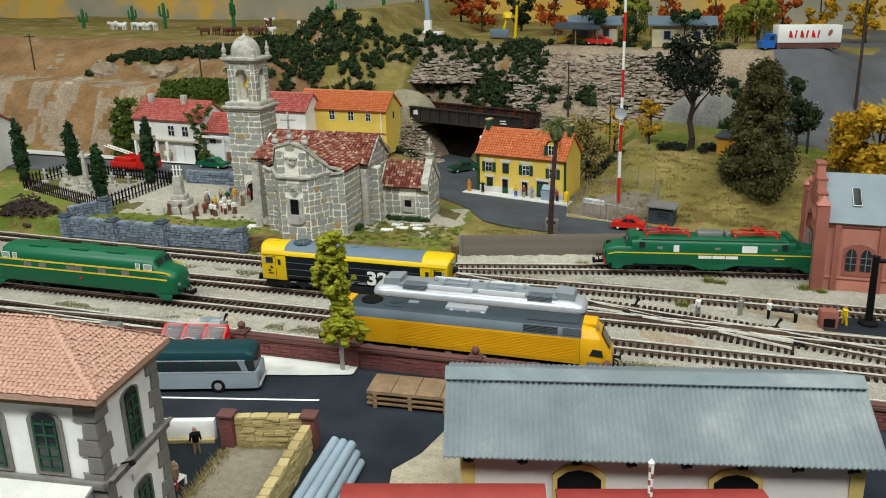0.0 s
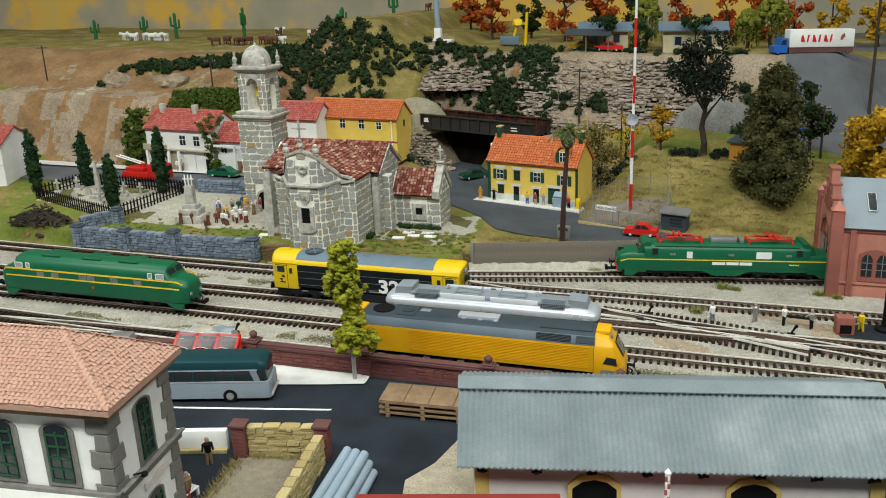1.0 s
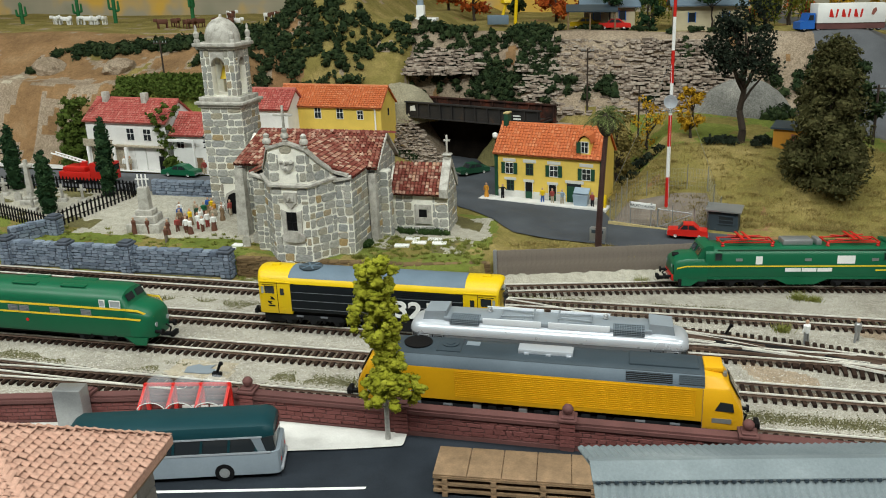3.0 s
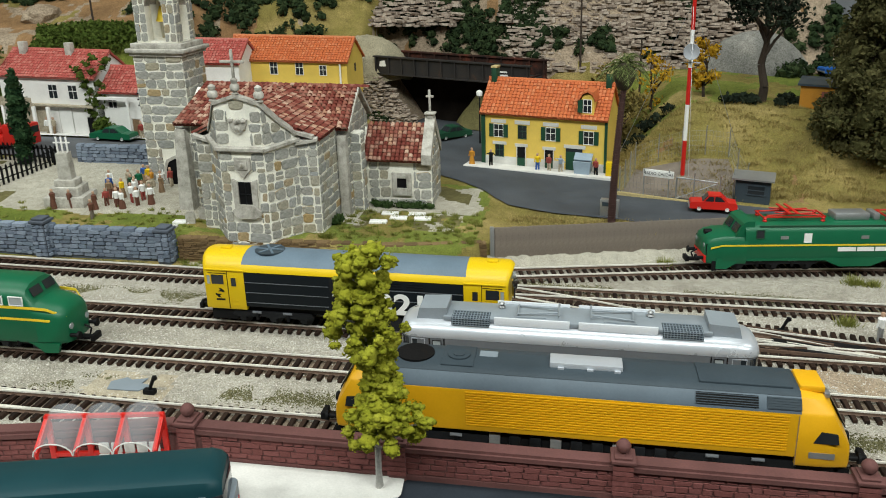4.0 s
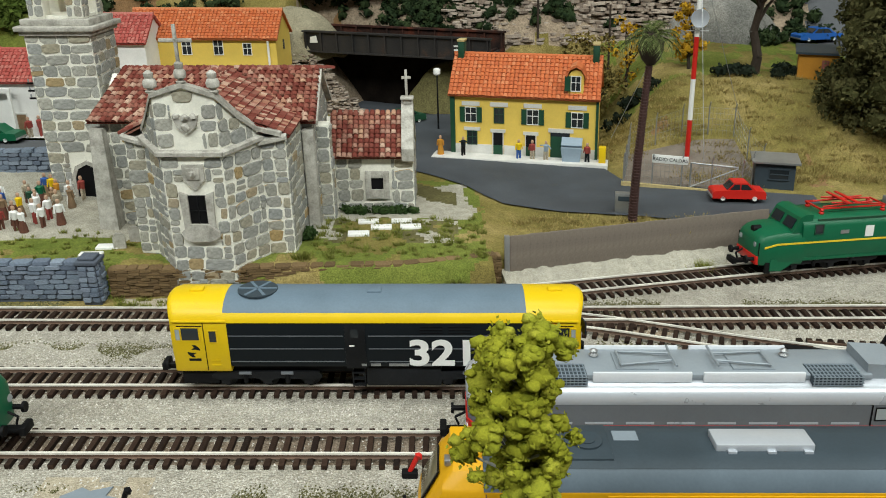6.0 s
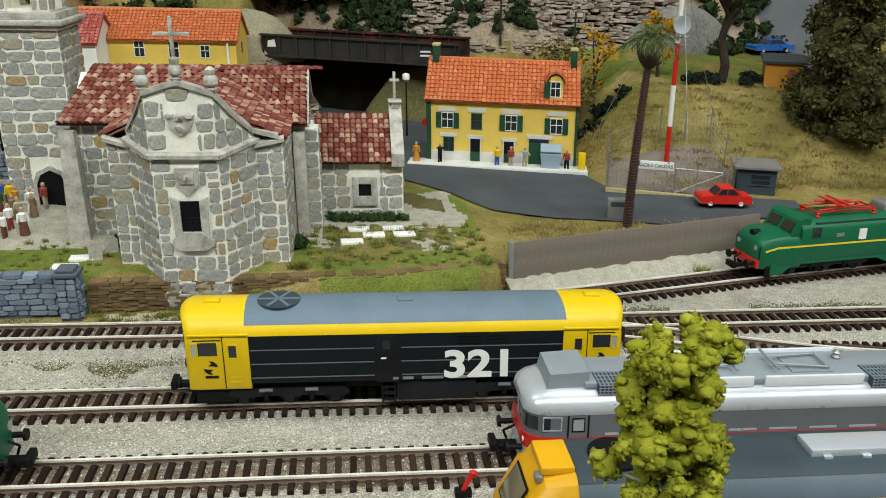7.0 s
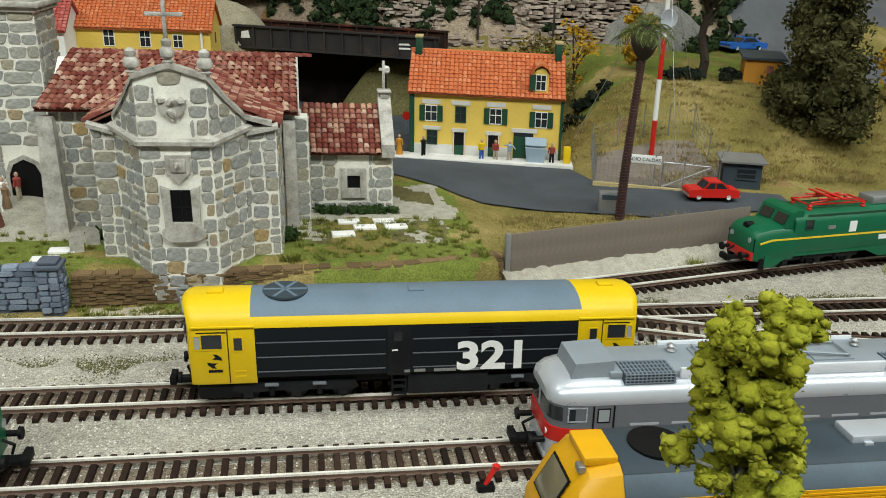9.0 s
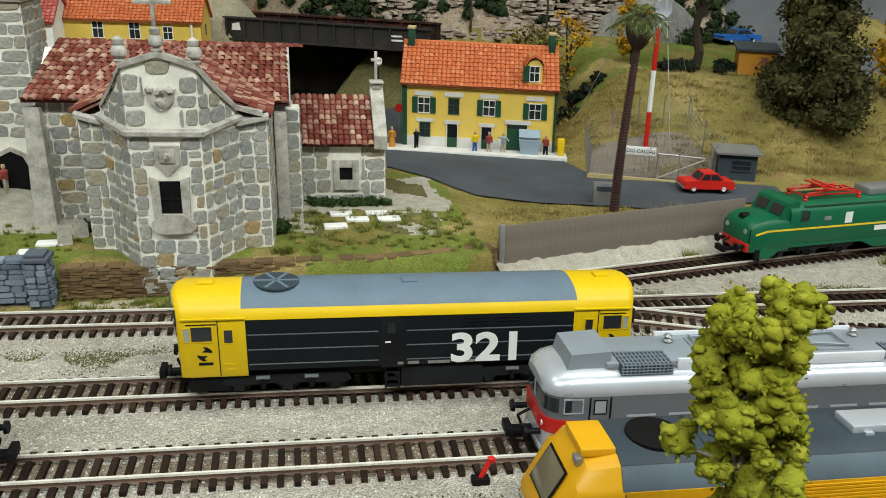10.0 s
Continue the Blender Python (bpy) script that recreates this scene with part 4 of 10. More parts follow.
    for q in (-1, 1):
        for k in range(14):
            z = 1.72 + k * 0.135
            part("louvre", G().box(-5.6, 9.4, min(q * 1.70, q * 1.735), max(q * 1.70, q * 1.735), z, z + 0.07), "ochre", t)
        for a, b in ((5.2, 8.0), (8.4, 9.9)):
            m = Matrix.Translation((0, q * 1.51, 4.06)) @ Matrix.Rotation(q * math.radians(-59), 4, "X")
            gr = part("side_grille", G().box(a, b, -0.28, 0.28, -0.02, 0.05, m=m), "black" if a < 8 else "slate", t)
            for k in range(5):
                part("grille_bar", G().box(a, b, -0.25 + k * 0.115, -0.21 + k * 0.115, 0.05, 0.08, m=m), "slate", gr)
        for k in range(9):
            part("under_box", G().box(-4.5 + k, -4.5 + k + 0.55, min(q * 1.2, q * 1.5), max(q * 1.2, q * 1.5), 0.65, 1.15, 0.04), "chassis" if k % 3 else "steel", t)
    part("underframe", G().box(-L + 0.6, L - 0.6, -1.35, 1.35, 0.6, 1.0), "black", t)
    part("fuel_tank", G().box(-3.4, 3.4, -1.3, 1.3, 0.2, 0.75, 0.1), "black", t)
    part("roof_fan", G().cyl((-8.3, 0, 4.5), (-8.3, 0, 4.66), 0.95, n=28), "black", t)
    part("roof_well", G().box(-6.9, -5.3, -1.05, 1.05, 4.5, 4.62, 0.03), "slate", t)
    part("roof_fan", G().cyl((-6.1, 0, 4.6), (-6.1, 0, 4.7), 0.55, n=24).cyl((-6.1, 0, 4.68), (-6.1, 0, 4.74), 0.3, n=16), "slate", t)
    part("roof_plate", G().box(-5.1, -4.2, 0.1, 0.7, 4.54, 4.6), "midgrey", t)
    bx = part("silver_roof_box", G().box(-1.6, 1.9, -0.55, 0.5, 4.5, 4.84, 0.05), "silver", t)
    for x in (-1.2, 0.2, 1.5):
        part("bracket", G().box(x, x + 0.3, -0.7, -0.55, 4.5, 4.65), "silver", bx)
    part("roof_hatch", G().box(5.4, 9.6, -0.95, 0.95, 4.52, 4.66, 0.04), "slate", t)
    for x in (-3.0, -0.9, 0.9, 3.2):
        part("lifting_lug", G().box(x, x + 0.2, -1.62, -1.56, 3.75, 3.82), "slate", t)
    return t


def loco_green_diesel():
    t = thing("diesel_locomotive", -60.4, 64.9, 0.5, 0, "green diesel locomotive with two yellow lines", "locomotive", "locomotives")
    L = 11.4
    half = [(1.55, 0.75), (1.68, 1.0), (1.70, 3.5), (1.60, 3.9), (1.3, 4.3), (0.8, 4.55), (0, 4.62)]
    ends = [(0.0, 0.55, 2.0), (0.15, 0.74, 1.75), (0.5, 0.90, 1.5), (1.2, 0.97, 1.3), (1.85, 1.0, 1.2), (1.95, 1.0, 1.1), (2.35, 1.0, 0.15), (2.8, 1, 0)]
    part("body", hull(half, -L, L, front=ends, back=ends), "green", t)
    for z0, z1, nm in ((3.05, 3.22, 0), (2.3, 2.45, 1)):
        for q in (-1, 1):
            part("yellow_line", G().box(-L + 1.9, L - 1.9, min(q * 1.70, q * 1.72), max(q * 1.70, q * 1.72), z0, z1), "stripe", t)
            for s in (-1, 1):
                p = [(s * (L - 1.9), z0), (s * (L - 1.0), z0 - 0.05), (s * (L - 0.1), z0 - 0.75 * (1 - nm)), (s * (L - 0.1), z1 - 0.75 * (1 - nm)), (s * (L - 1.0), z1 - 0.05), (s * (L - 1.9), z1)]
                g = G()
                ys = [1.715, 1.66, 1.05, 1.05, 1.66, 1.715]
                n = len(p)
                vs = [(a, q * (yy - 0.03), z) for (a, z), yy in zip(p, ys)] + [(a, q * (yy + 0.012), z) for (a, z), yy in zip(p, ys)]
                g.add(vs, [(0, 1, 4, 5), (1, 2, 3, 4), (6, 7, 10, 11), (7, 8, 9, 10)] + [(i, (i + 1) % n, n + (i + 1) % n, n + i) for i in range(n)])
                part("yellow_line", g, "stripe", t)
    for s in (-1, 1):
        for q in (-1, 1):
            part("windscreen", G().box(-0.28, 0.28, -0.5, 0.5, 0, 0.04, m=pose(s * (L - 2.12), q * 0.66, 3.92, 0, s * 66, 0)), "glass", t)
            pane(t, "cab_window", *sorted((s * (L - 3.3), s * (L - 2.45))), 1.66, 3.3, 3.8, q, "paleglass", "white", 0.05, 0.04)
            pane(t, "cab_window", *sorted((s * (L - 4.2), s * (L - 3.8))), 1.66, 3.3, 3.8, q, "paleglass", "white", 0.05, 0.04)
            part("lamp", G().cyl((s * (L - 0.5), q * 0.9, 1.75), (s * (L + 0.02), q * 0.85, 1.75), 0.2, n=12), "paleglass", t)
            part("skirt", G().prism([(s * (L - 2.6), 0.8), (s * (L - 0.5), 0.8), (s * (L - 0.7), 0.2), (s * (L - 1.6), 0.15), (s * (L - 2.2), 0.6)], "y", min(q * 1.4, q * 1.62), max(q * 1.4, q * 1.62)), "green", t)
        end_gear(t, s * (L - 0.1), s, 1.0, 1.2)
        bogie(t, s * 7.0)
    for q in (-1, 1):
        for x in (-6.4, -4.6, -1.2, -0.2, 2.6, 5.4):
            v = part("side_vent", G().box(x, x + 0.9, min(q * 1.70, q * 1.72), max(q * 1.70, q * 1.72), 2.45, 2.95), "steel", t)
            for k in range(4):
                part("slat", G().box(x, x + 0.9, min(q * 1.72, q * 1.74), max(q * 1.72, q * 1.74), 2.48 + k * 0.12, 2.53 + k * 0.12), "darkgrey", v)
        for x in (-6, -1.0, 3.4):
            part("roof_vent", G().box(x, x + 2.2, q * 0.75 - 0.3, q * 0.75 + 0.3, 4.5, 4.62, 0.03), "green", t)
        part("badge", G().cyl((0.4, q * 1.70, 1.75), (0.4, q * 1.74, 1.75), 0.14, n=12), "red", t)
    part("underframe", G().box(-L + 1.5, L - 1.5, -1.3, 1.3, 0.5, 0.9), "black", t)
    return t


def loco_green_electric():
    t = thing("electric_locomotive", 2.9, 87.35, 0.5, 10.0, "green electric locomotive with yellow line and red pantographs", "locomotive", "locomotives")
    L = 11.6
    half = [(1.58, 1.1), (1.66, 1.3), (1.68, 3.3), (1.52, 3.65), (1.2, 3.85), (0, 3.95)]
    part("body", hull(half, -L + 2.9, L - 2.9), "green", t)
    for s in (-1, 1):
        o = [(1.55, 0.75), (1.66, 1.0), (1.68, 2.6), (1.45, 2.95), (0.9, 3.1), (0, 3.14)]
        rings = [[(s * (L - dx), y * wf, z - dz * (z - 0.75) / 2.4) for y, z in full(o)] for dx, wf, dz in ((0, 0.70, 0.75), (0.2, 0.86, 0.45), (0.6, 0.95, 0.22), (1.3, 1, 0.05), (3.1, 1, 0))]
        part("nose", G().loft(rings), "green", t)
        part("cab", G().prism([(s * (L - 3.6), 2.9), (s * (L - 2.2), 2.9), (s * (L - 2.75), 3.95), (s * (L - 3.1), 4.12), (s * (L - 3.6), 4.12)], "y", -1.5, 1.5), "green", t)
        for q in (-1, 1):
            part("windscreen", G().box(-0.34, 0.34, -0.52, 0.52, 0, 0.05, m=pose(s * (L - 2.46), q * 0.72, 3.45, 0, s * 62, 0)), "glass", t)
            pane(t, "cab_window", *sorted((s * (L - 4.3), s * (L - 3.75))), 1.66, 2.85, 3.45, q, "glass", "darkgreen", 0.06, 0.03)
            part("lamp", G().cyl((s * (L - 0.4), q * 0.95, 2.1), (s * (L + 0.02), q * 0.9, 2.1), 0.18, n=12), "paleglass", t)
            part("steps", G().box(*sorted((s * (L - 0.9), s * (L - 0.5))), min(q * 1.4, q * 1.6), max(q * 1.4, q * 1.6), 0.2, 1.0, 0.03), "black", t)
            part("hand_rail", G().cyl((s * (L - 0.1), q * 1.3, 1.4), (s * (L - 0.1), q * 1.3, 2.3), 0.04, n=6), "black", t)
        part("headlamp", G().cyl((s * (L - 0.8), 0, 2.85), (s * (L - 0.25), 0, 2.85), 0.24, n=12), "black", t)
        part("buffer_beam", G().box(*sorted((s * (L - 0.3), s * (L + 0.05))), -1.3, 1.3, 0.75, 1.35, 0.05), "red", t)
        end_gear(t, s * L, s, 1.0, 1.1)
        bogie(t, s * 6.2, 3, 5.4)
        panto = part("pantograph_frame", G().box(*sorted((s * 2.3, s * 7.2)), -0.85, -0.78, 4.2, 4.3).box(*sorted((s * 2.3, s * 7.2)), 0.78, 0.85, 4.2, 4.3).box(*sorted((s * 2.3, s * 2.4)), -0.85, 0.85, 4.2, 4.3).box(*sorted((s * 7.1, s * 7.2)), -0.85, 0.85, 4.2, 4.3), "red", t)
        for y in (-0.6, 0.6):
            part("pantograph_arm", G().cyl((s * 6.8, y, 4.3), (s * 3.2, y, 4.5), 0.06, n=6).cyl((s * 2.6, y, 4.3), (s * 6.2, y, 4.56), 0.06, n=6).cyl((s * 4.4, -y, 4.55), (s * 5.4, y, 4.6), 0.05, n=6), "red", panto)
        part("contact_strip", G().box(s * 4.7 - 0.12, s * 4.7 + 0.12, -1.3, 1.3, 4.62, 4.7, 0.02).box(s * 5.3 - 0.12, s * 5.3 + 0.12, -1.3, 1.3, 4.62, 4.7, 0.02), "red", panto)
        for x in (2.5, 7.0):
            for y in (-0.8, 0.8):
                part("insulator", G().lathe((s * x, y, 3.85), [(0.14, 0), (0.18, 0.12), (0.1, 0.2), (0.16, 0.3), (0.08, 0.38)], 8), "red", panto)
        x0, x1 = sorted((s * 4.4, s * 8.2))
        for q in (-1, 1):
            part("nose_line", G().box(*sorted((s * (L - 2.9), s * (L - 1.2))), min(q * 1.675, q * 1.70), max(q * 1.675, q * 1.70), 2.2, 2.32), "stripe", t)
            g = G()
            vs = [(s * (L - 1.2), q * 1.66, 2.2), (s * (L - 0.35), q * 1.55, 1.95), (s * (L - 0.35), q * 1.55, 2.07), (s * (L - 1.2), q * 1.66, 2.32)]
            g.add(vs + [(a, b + q * 0.04, c) for a, b, c in vs], [(0, 1, 2, 3), (4, 5, 6, 7), (0, 1, 5, 4), (1, 2, 6, 5), (2, 3, 7, 6), (3, 0, 4, 7)])
            part("nose_line", g, "stripe", t)
            part("skirt", G().prism([(s * 0.0, 1.2), (s * 0.0, 0.5), (s * 1.2, 0.5), (s * 2.4, 1.0), (s * (L - 2.6), 1.0), (s * (L - 1.6), 0.35), (s * (L - 0.8), 0.4), (s * (L - 0.8), 1.2)], "y", min(q * 1.5, q * 1.66), max(q * 1.5, q * 1.66)), "green", t)
    for q in (-1, 1):
        part("yellow_line", G().box(-L + 2.9, L - 2.9, min(q * 1.68, q * 1.70), max(q * 1.68, q * 1.70), 2.2, 2.32), "stripe", t)
        for a, b, c, d, mt in ((-4.2, -3.6, 2.45, 3.2, "white"), (-1.5, -0.1, 1.75, 2.08, "white"), (0.0, 1.3, 1.75, 2.08, "white"), (1.4, 2.7, 1.75, 2.08, "white"), (3.1, 4.7, 2.5, 3.25, "white"), (-6.0, -5.4, 2.75, 3.0, "steel"), (0.2, 0.8, 2.75, 3.0, "steel"), (6.2, 6.8, 2.75, 3.0, "steel")):
            part("side_panel", G().box(a, b, min(q * 1.68, q * 1.71), max(q * 1.68, q * 1.71), c, d, 0.0), mt, t)
        part("roof_rail", G().box(-L + 4, L - 4, q * 1.5 - 0.05, q * 1.5 + 0.05, 3.66, 3.78), "darkgreen", t)
        part("number_bar", G().box(6.6, 7.6, min(q * 1.68, q * 1.70), max(q * 1.68, q * 1.70), 1.8, 1.92), "stripe", t)
    for a, b in ((-1.5, 1.2), (1.5, 2.0)):
        part("roof_case", G().box(a, b, -0.7, 0.7, 3.9, 4.45, 0.1), "steel", t)
    part("underframe", G().box(-L + 1, L - 1, -1.3, 1.3, 0.8, 1.2), "black", t)
    return t


loco_321()
loco_silver()
loco_ochre()
loco_green_diesel()
loco_green_electric()


# ---- masonry ----
def slab_mesh(name, seed, material, round_=0.13, wild=0.05):
    """An uneven block with worn corners in a unit square, proud along z."""
    rng = random.Random(seed)
    c = round_
    ring = [(c, 0), (1 - c, 0), (1, c), (1, 1 - c), (1 - c, 1), (c, 1), (0, 1 - c), (0, c)]
    ring = [(x - 0.5 + rng.uniform(-wild, wild), y - 0.5 + rng.uniform(-wild, wild)) for x, y in ring]
    g = G()
    lo = [(x, y, 0.0) for x, y in ring]
    hi = [(x * 0.94, y * 0.92, 1.0) for x, y in ring]
    g.add(lo + hi, [tuple(range(8, 16))] + [(i, (i + 1) % 8, 8 + (i + 1) % 8, 8 + i) for i in range(8)])
    me = g.mesh(name, 0.3)
    me.materials.append(M[material])
    return me


STONES = [slab_mesh("stone", 60 + k, "stone", 0.17, 0.075) for k in range(7)]
BLUES = [slab_mesh("stone", 10 + k, "bluestone", 0.15) for k in range(4)]
BRICKS = [slab_mesh("brick", 20, "wallbrick", 0.06)]
YSTONES = [slab_mesh("stone", 30 + k, "yellowstone", 0.1) for k in range(3)]
WATTLES = [slab_mesh("stone", 40 + k, "wattle", 0.12) for k in range(3)]
QUOIN = [slab_mesh("quoin", 50, "granite_grey", 0.03)]


def masonry(parent, a, b, z0, z1, rng, course=0.80, length=1.12, gap=0.10, proud=0.05, poly=None, holes=(), meshes=None, name="stone"):
    """Courses of single stones on an upright face from a to b (x, y), seen from its right-hand side; poly: the face's outline in (u, z)."""
    a, b = Vector(a), Vector(b)
    w = (b - a).length
    d = (b - a) / w
    rows = max(1, round((z1 - z0) / course))
    zs = [z0 + (z1 - z0) * i / rows + (rng.uniform(-0.12, 0.12) * course if 0 < i < rows else 0.0) for i in range(rows + 1)]
    for zi, zj in zip(zs, zs[1:]):
        lo, hi = 0.0, w
        if poly:
            spans = []
            for z in (zi + 0.06, zj - 0.06):
                cuts = [x0 + (x1 - x0) * (z - y0) / (y1 - y0) for (x0, y0), (x1, y1) in zip(poly, poly[1:] + poly[:1]) if (y0 <= z) != (y1 <= z)]
                if cuts:
                    spans.append((min(cuts), max(cuts)))
            if not spans:
                continue
            lo, hi = max(p[0] for p in spans), min(p[1] for p in spans)
            if len(spans) == 1:
                lo, hi = lo + 0.25, hi - 0.25
        u, first = lo, rng.uniform(0.55, 1.0) * length
        while u < hi - 0.05:
            v = min(hi, u + (first if u == lo else length * rng.uniform(0.6, 1.4)))
            if hi - v < length * 0.4:
                v = hi
            runs = [(u, v)]
            for h in holes:
                if zj > h[2] + 0.1 and zi < h[3] - 0.1:
                    runs = [q for p, r in runs for q in ((p, min(r, h[0])), (max(p, h[1]), r)) if q[1] - q[0] > 0.01] if v > h[0] and u < h[1] else runs
            for p, r in runs:
                if r - p < 0.22:
                    continue
                q = a + d * ((p + r) / 2)
                rot = Matrix(((d.x, 0, d.y, 0), (d.y, 0, -d.x, 0), (0, 1, 0, 0), (0, 0, 0, 1)))
                k = gap * rng.uniform(0.6, 1.6)
                two = r - p < length * 0.75 and rng.random() < 0.22
                for zc, hh in (((zi * 0.75 + zj * 0.25, (zj - zi) / 2), (zi * 0.25 + zj * 0.75, (zj - zi) / 2)) if two else (((zi + zj) / 2, zj - zi),)):
                    mm = Matrix.Translation((q.x, q.y, zc + rng.uniform(-0.06, 0.06) * course)) @ rot @ Matrix.Rotation(rng.uniform(-0.05, 0.05), 4, "Z") @ Matrix.Diagonal((r - p - k, hh - k * rng.uniform(0.6, 1.2), proud * rng.uniform(0.5, 1.8), 1))
                    piece(name, rng.choice(meshes or STONES), parent, mm)
            u = v


def tile_mesh(name, material, w=0.5, l=0.62, r=0.2):
    g = G()
    n = 5
    rings = []
    for y, k, lift in ((0.0, 1.0, 0.06), (l, 0.86, 0.0)):
        rings.append([(math.cos(math.pi * i / n) * w * 0.46 * k, y, lift + math.sin(math.pi * i / n) * r * k) for i in range(n + 1)])
    vs = rings[0] + rings[1]
    m = n + 1
    g.add(vs, [(i, i + 1, m + i + 1, m + i) for i in range(n)] + [tuple(range(m))])
    me = g.mesh(name, 0.9)
    me.materials.append(M[material])
    return me


TILE = tile_mesh("roof_tile", "tile")
CHAPELTILE = tile_mesh("roof_tile", "tile", 0.42, 0.5, 0.16)


def tiles(parent, A, B, C, D, pu, pv, me, rng, joined=None):
    """Rows of tiles on a slope with the eave from A to B and the ridge from D to C. joined: a G that takes them instead of pieces."""
    A, B, C, D = (Vector(p) for p in (A, B, C, D))
    rows = max(1, round(((D - A).length + (C - B).length) / 2 / pv))
    up = ((C + D) / 2 - (A + B) / 2).normalized()
    for r in range(rows):
        f = r / rows
        l, e = A.lerp(D, f), B.lerp(C, f)
        w = (e - l).length
        cols = max(1, round(w / pu)) if w > pu * 0.6 else 0
        side = (B - A).normalized()
        nor = side.cross(up).normalized()
        for c in range(cols):
            p = l.lerp(e, (c + 0.5) / cols) + Vector((rng.uniform(-0.02, 0.02),) * 3)
            m = Matrix(((side.x, up.x, nor.x, p.x), (side.y, up.y, nor.y, p.y), (side.z, up.z, nor.z, p.z), (0, 0, 0, 1)))
            m = m @ Matrix.Rotation(rng.uniform(-0.05, 0.05), 4, "Z")
            if joined is None:
                piece("roof_tile", me, parent, m)
            else:
                joined.take_mesh(me, m)


def take_mesh(self, me, m):
    vs = [self.bm.verts.new(m @ (v.co / U)) for v in me.vertices]
    for p in me.polygons:
        self.bm.faces.new([vs[i] for i in p.vertices])


G.take_mesh = take_mesh


def slope(g, A, B, C, D, thick=0.12):
    """A flat roof slab under its tiles."""
    P = [Vector(p) for p in (A, B, C, D)]
    n = (P[1] - P[0]).cross(P[3] - P[0]).normalized() * thick
    return g.add([*P, *[p - n for p in P]], [(0, 1, 2, 3), (7, 6, 5, 4), (0, 4, 5, 1), (1, 5, 6, 2), (2, 6, 7, 3), (3, 7, 4, 0)])


# ---- the church ----
def church():
    rng = random.Random(5)
    t = thing("church", 0, 0, 0, 0, "granite village church with bell tower, apse and red clay roofs", "church")
    z0 = 0.6
    # apse: the outline in plan, from its left back corner round the front
    A = [(-49.4, 91.6), (-49.3, 85.1), (-48.0, 84.9), (-46.2, 82.3), (-42.5, 82.3), (-40.7, 84.9), (-39.1, 85.1), (-38.9, 91.6)]
    tops = [10.1, 10.1, 10.4, 12.95, 12.95, 10.4, 10.1, 10.1]
    apse = part("apse", G().prism(A, "z", z0, 9.75), "mortar", t, "grey granite apse with pale joints")
    for i in (2, 3, 4):
        p, q = Vector(A[i]), Vector(A[i + 1])
        d = (q - p).normalized()
        inner = Vector((-d.y, d.x)) * 0.42
        line = [(p, tops[i]), ((p + q) / 2, 13.55 if i == 3 else (tops[i] + tops[i + 1]) / 2 - 0.12), (q, tops[i + 1])]
        front = [(*c, 9.7) for c, h in line] + [(*c, h) for c, h in line]
        rear = [(c.x + inner.x, c.y + inner.y, 9.7) for c, h in line] + [(c.x + inner.x, c.y + inner.y, h) for c, h in line]
        part("parapet", G().add(front + rear, [(0, 1, 4, 3), (1, 2, 5, 4), (7, 6, 9, 10), (8, 7, 10, 11), (3, 4, 10, 9), (4, 5, 11, 10), (0, 3, 9, 6), (2, 8, 11, 5), (0, 6, 7, 1), (1, 7, 8, 2)]), "mortar", apse)
    apse.location = (0.35 * U, -0.85 * U, 0)
    for i in range(7):
        a, b = A[i], A[i + 1]
        w = (Vector(b) - Vector(a)).length
        lo = z0 + (0.9 if i in (0, 6) else 0)
        if i == 3:
            masonry(apse, a, b, 0.4, 9.35, rng, holes=[(0.78, 2.98, 4.0, 7.25), (1.25, 2.58, 7.25, 8.95)])
            masonry(apse, a, b, 9.9, 13.4, rng, course=0.85, poly=[(0, 9.8), (w, 9.8), (w, 12.95), (w / 2, 13.55), (0, 12.95)], holes=[(1.05, 2.65, 10.75, 12.1)])
        elif i in (2, 4):
            masonry(apse, a, b, lo, 9.35, rng)
            up = [(0, 9.8), (w, 9.8), (w, tops[i + 1]), (0, tops[i])]
            masonry(apse, a, b, 9.9, 12.6, rng, course=0.85, length=1.0, poly=up)
        else:
            masonry(apse, a, b, lo, 10.0, rng)
    masonry(apse, (-44.9, 82.2), (-42.55, 82.2), 0.0, 1.5, rng)
    # string course and coping
    band = G()
    for i in range(1, 6):
        (x0, y0), (x1, y1) = A[i], A[i + 1]
        d = (Vector((x1, y1)) - Vector((x0, y0))).normalized()
        n = Vector((d.y, -d.x)) * 0.32
        e = d * 0.1
        z = 9.55 if i == 3 else 9.6
        za, zb = (9.9 if i == 1 else 9.55), (9.9 if i == 5 else 9.55)
        if i == 2:
            za = 9.9
        if i == 4:
            zb = 9.9
        band.add([(x0 - e.x, y0 - e.y, za - 0.2), (x1 + e.x, y1 + e.y, zb - 0.2), (x1 + n.x + e.x, y1 + n.y + e.y, zb - 0.1), (x0 + n.x - e.x, y0 + n.y - e.y, za - 0.1),
                  (x0 - e.x, y0 - e.y, za + 0.25), (x1 + e.x, y1 + e.y, zb + 0.25), (x1 + n.x + e.x, y1 + n.y + e.y, zb + 0.12), (x0 + n.x - e.x, y0 + n.y - e.y, za + 0.12)],
                 [(0, 1, 2, 3), (7, 6, 5, 4), (0, 4, 5, 1), (1, 5, 6, 2), (2, 6, 7, 3), (3, 7, 4, 0)])
    part("string_course", band, "dressed", apse)
    top = [(-47.95, 84.85, 10.4), (-47.1, 83.6, 11.55), (-46.25, 82.4, 12.95), (-44.35, 82.4, 13.55), (-42.45, 82.4, 12.95), (-41.6, 83.6, 11.55), (-40.75, 84.85, 10.4), (-39.3, 85.0, 10.0)]
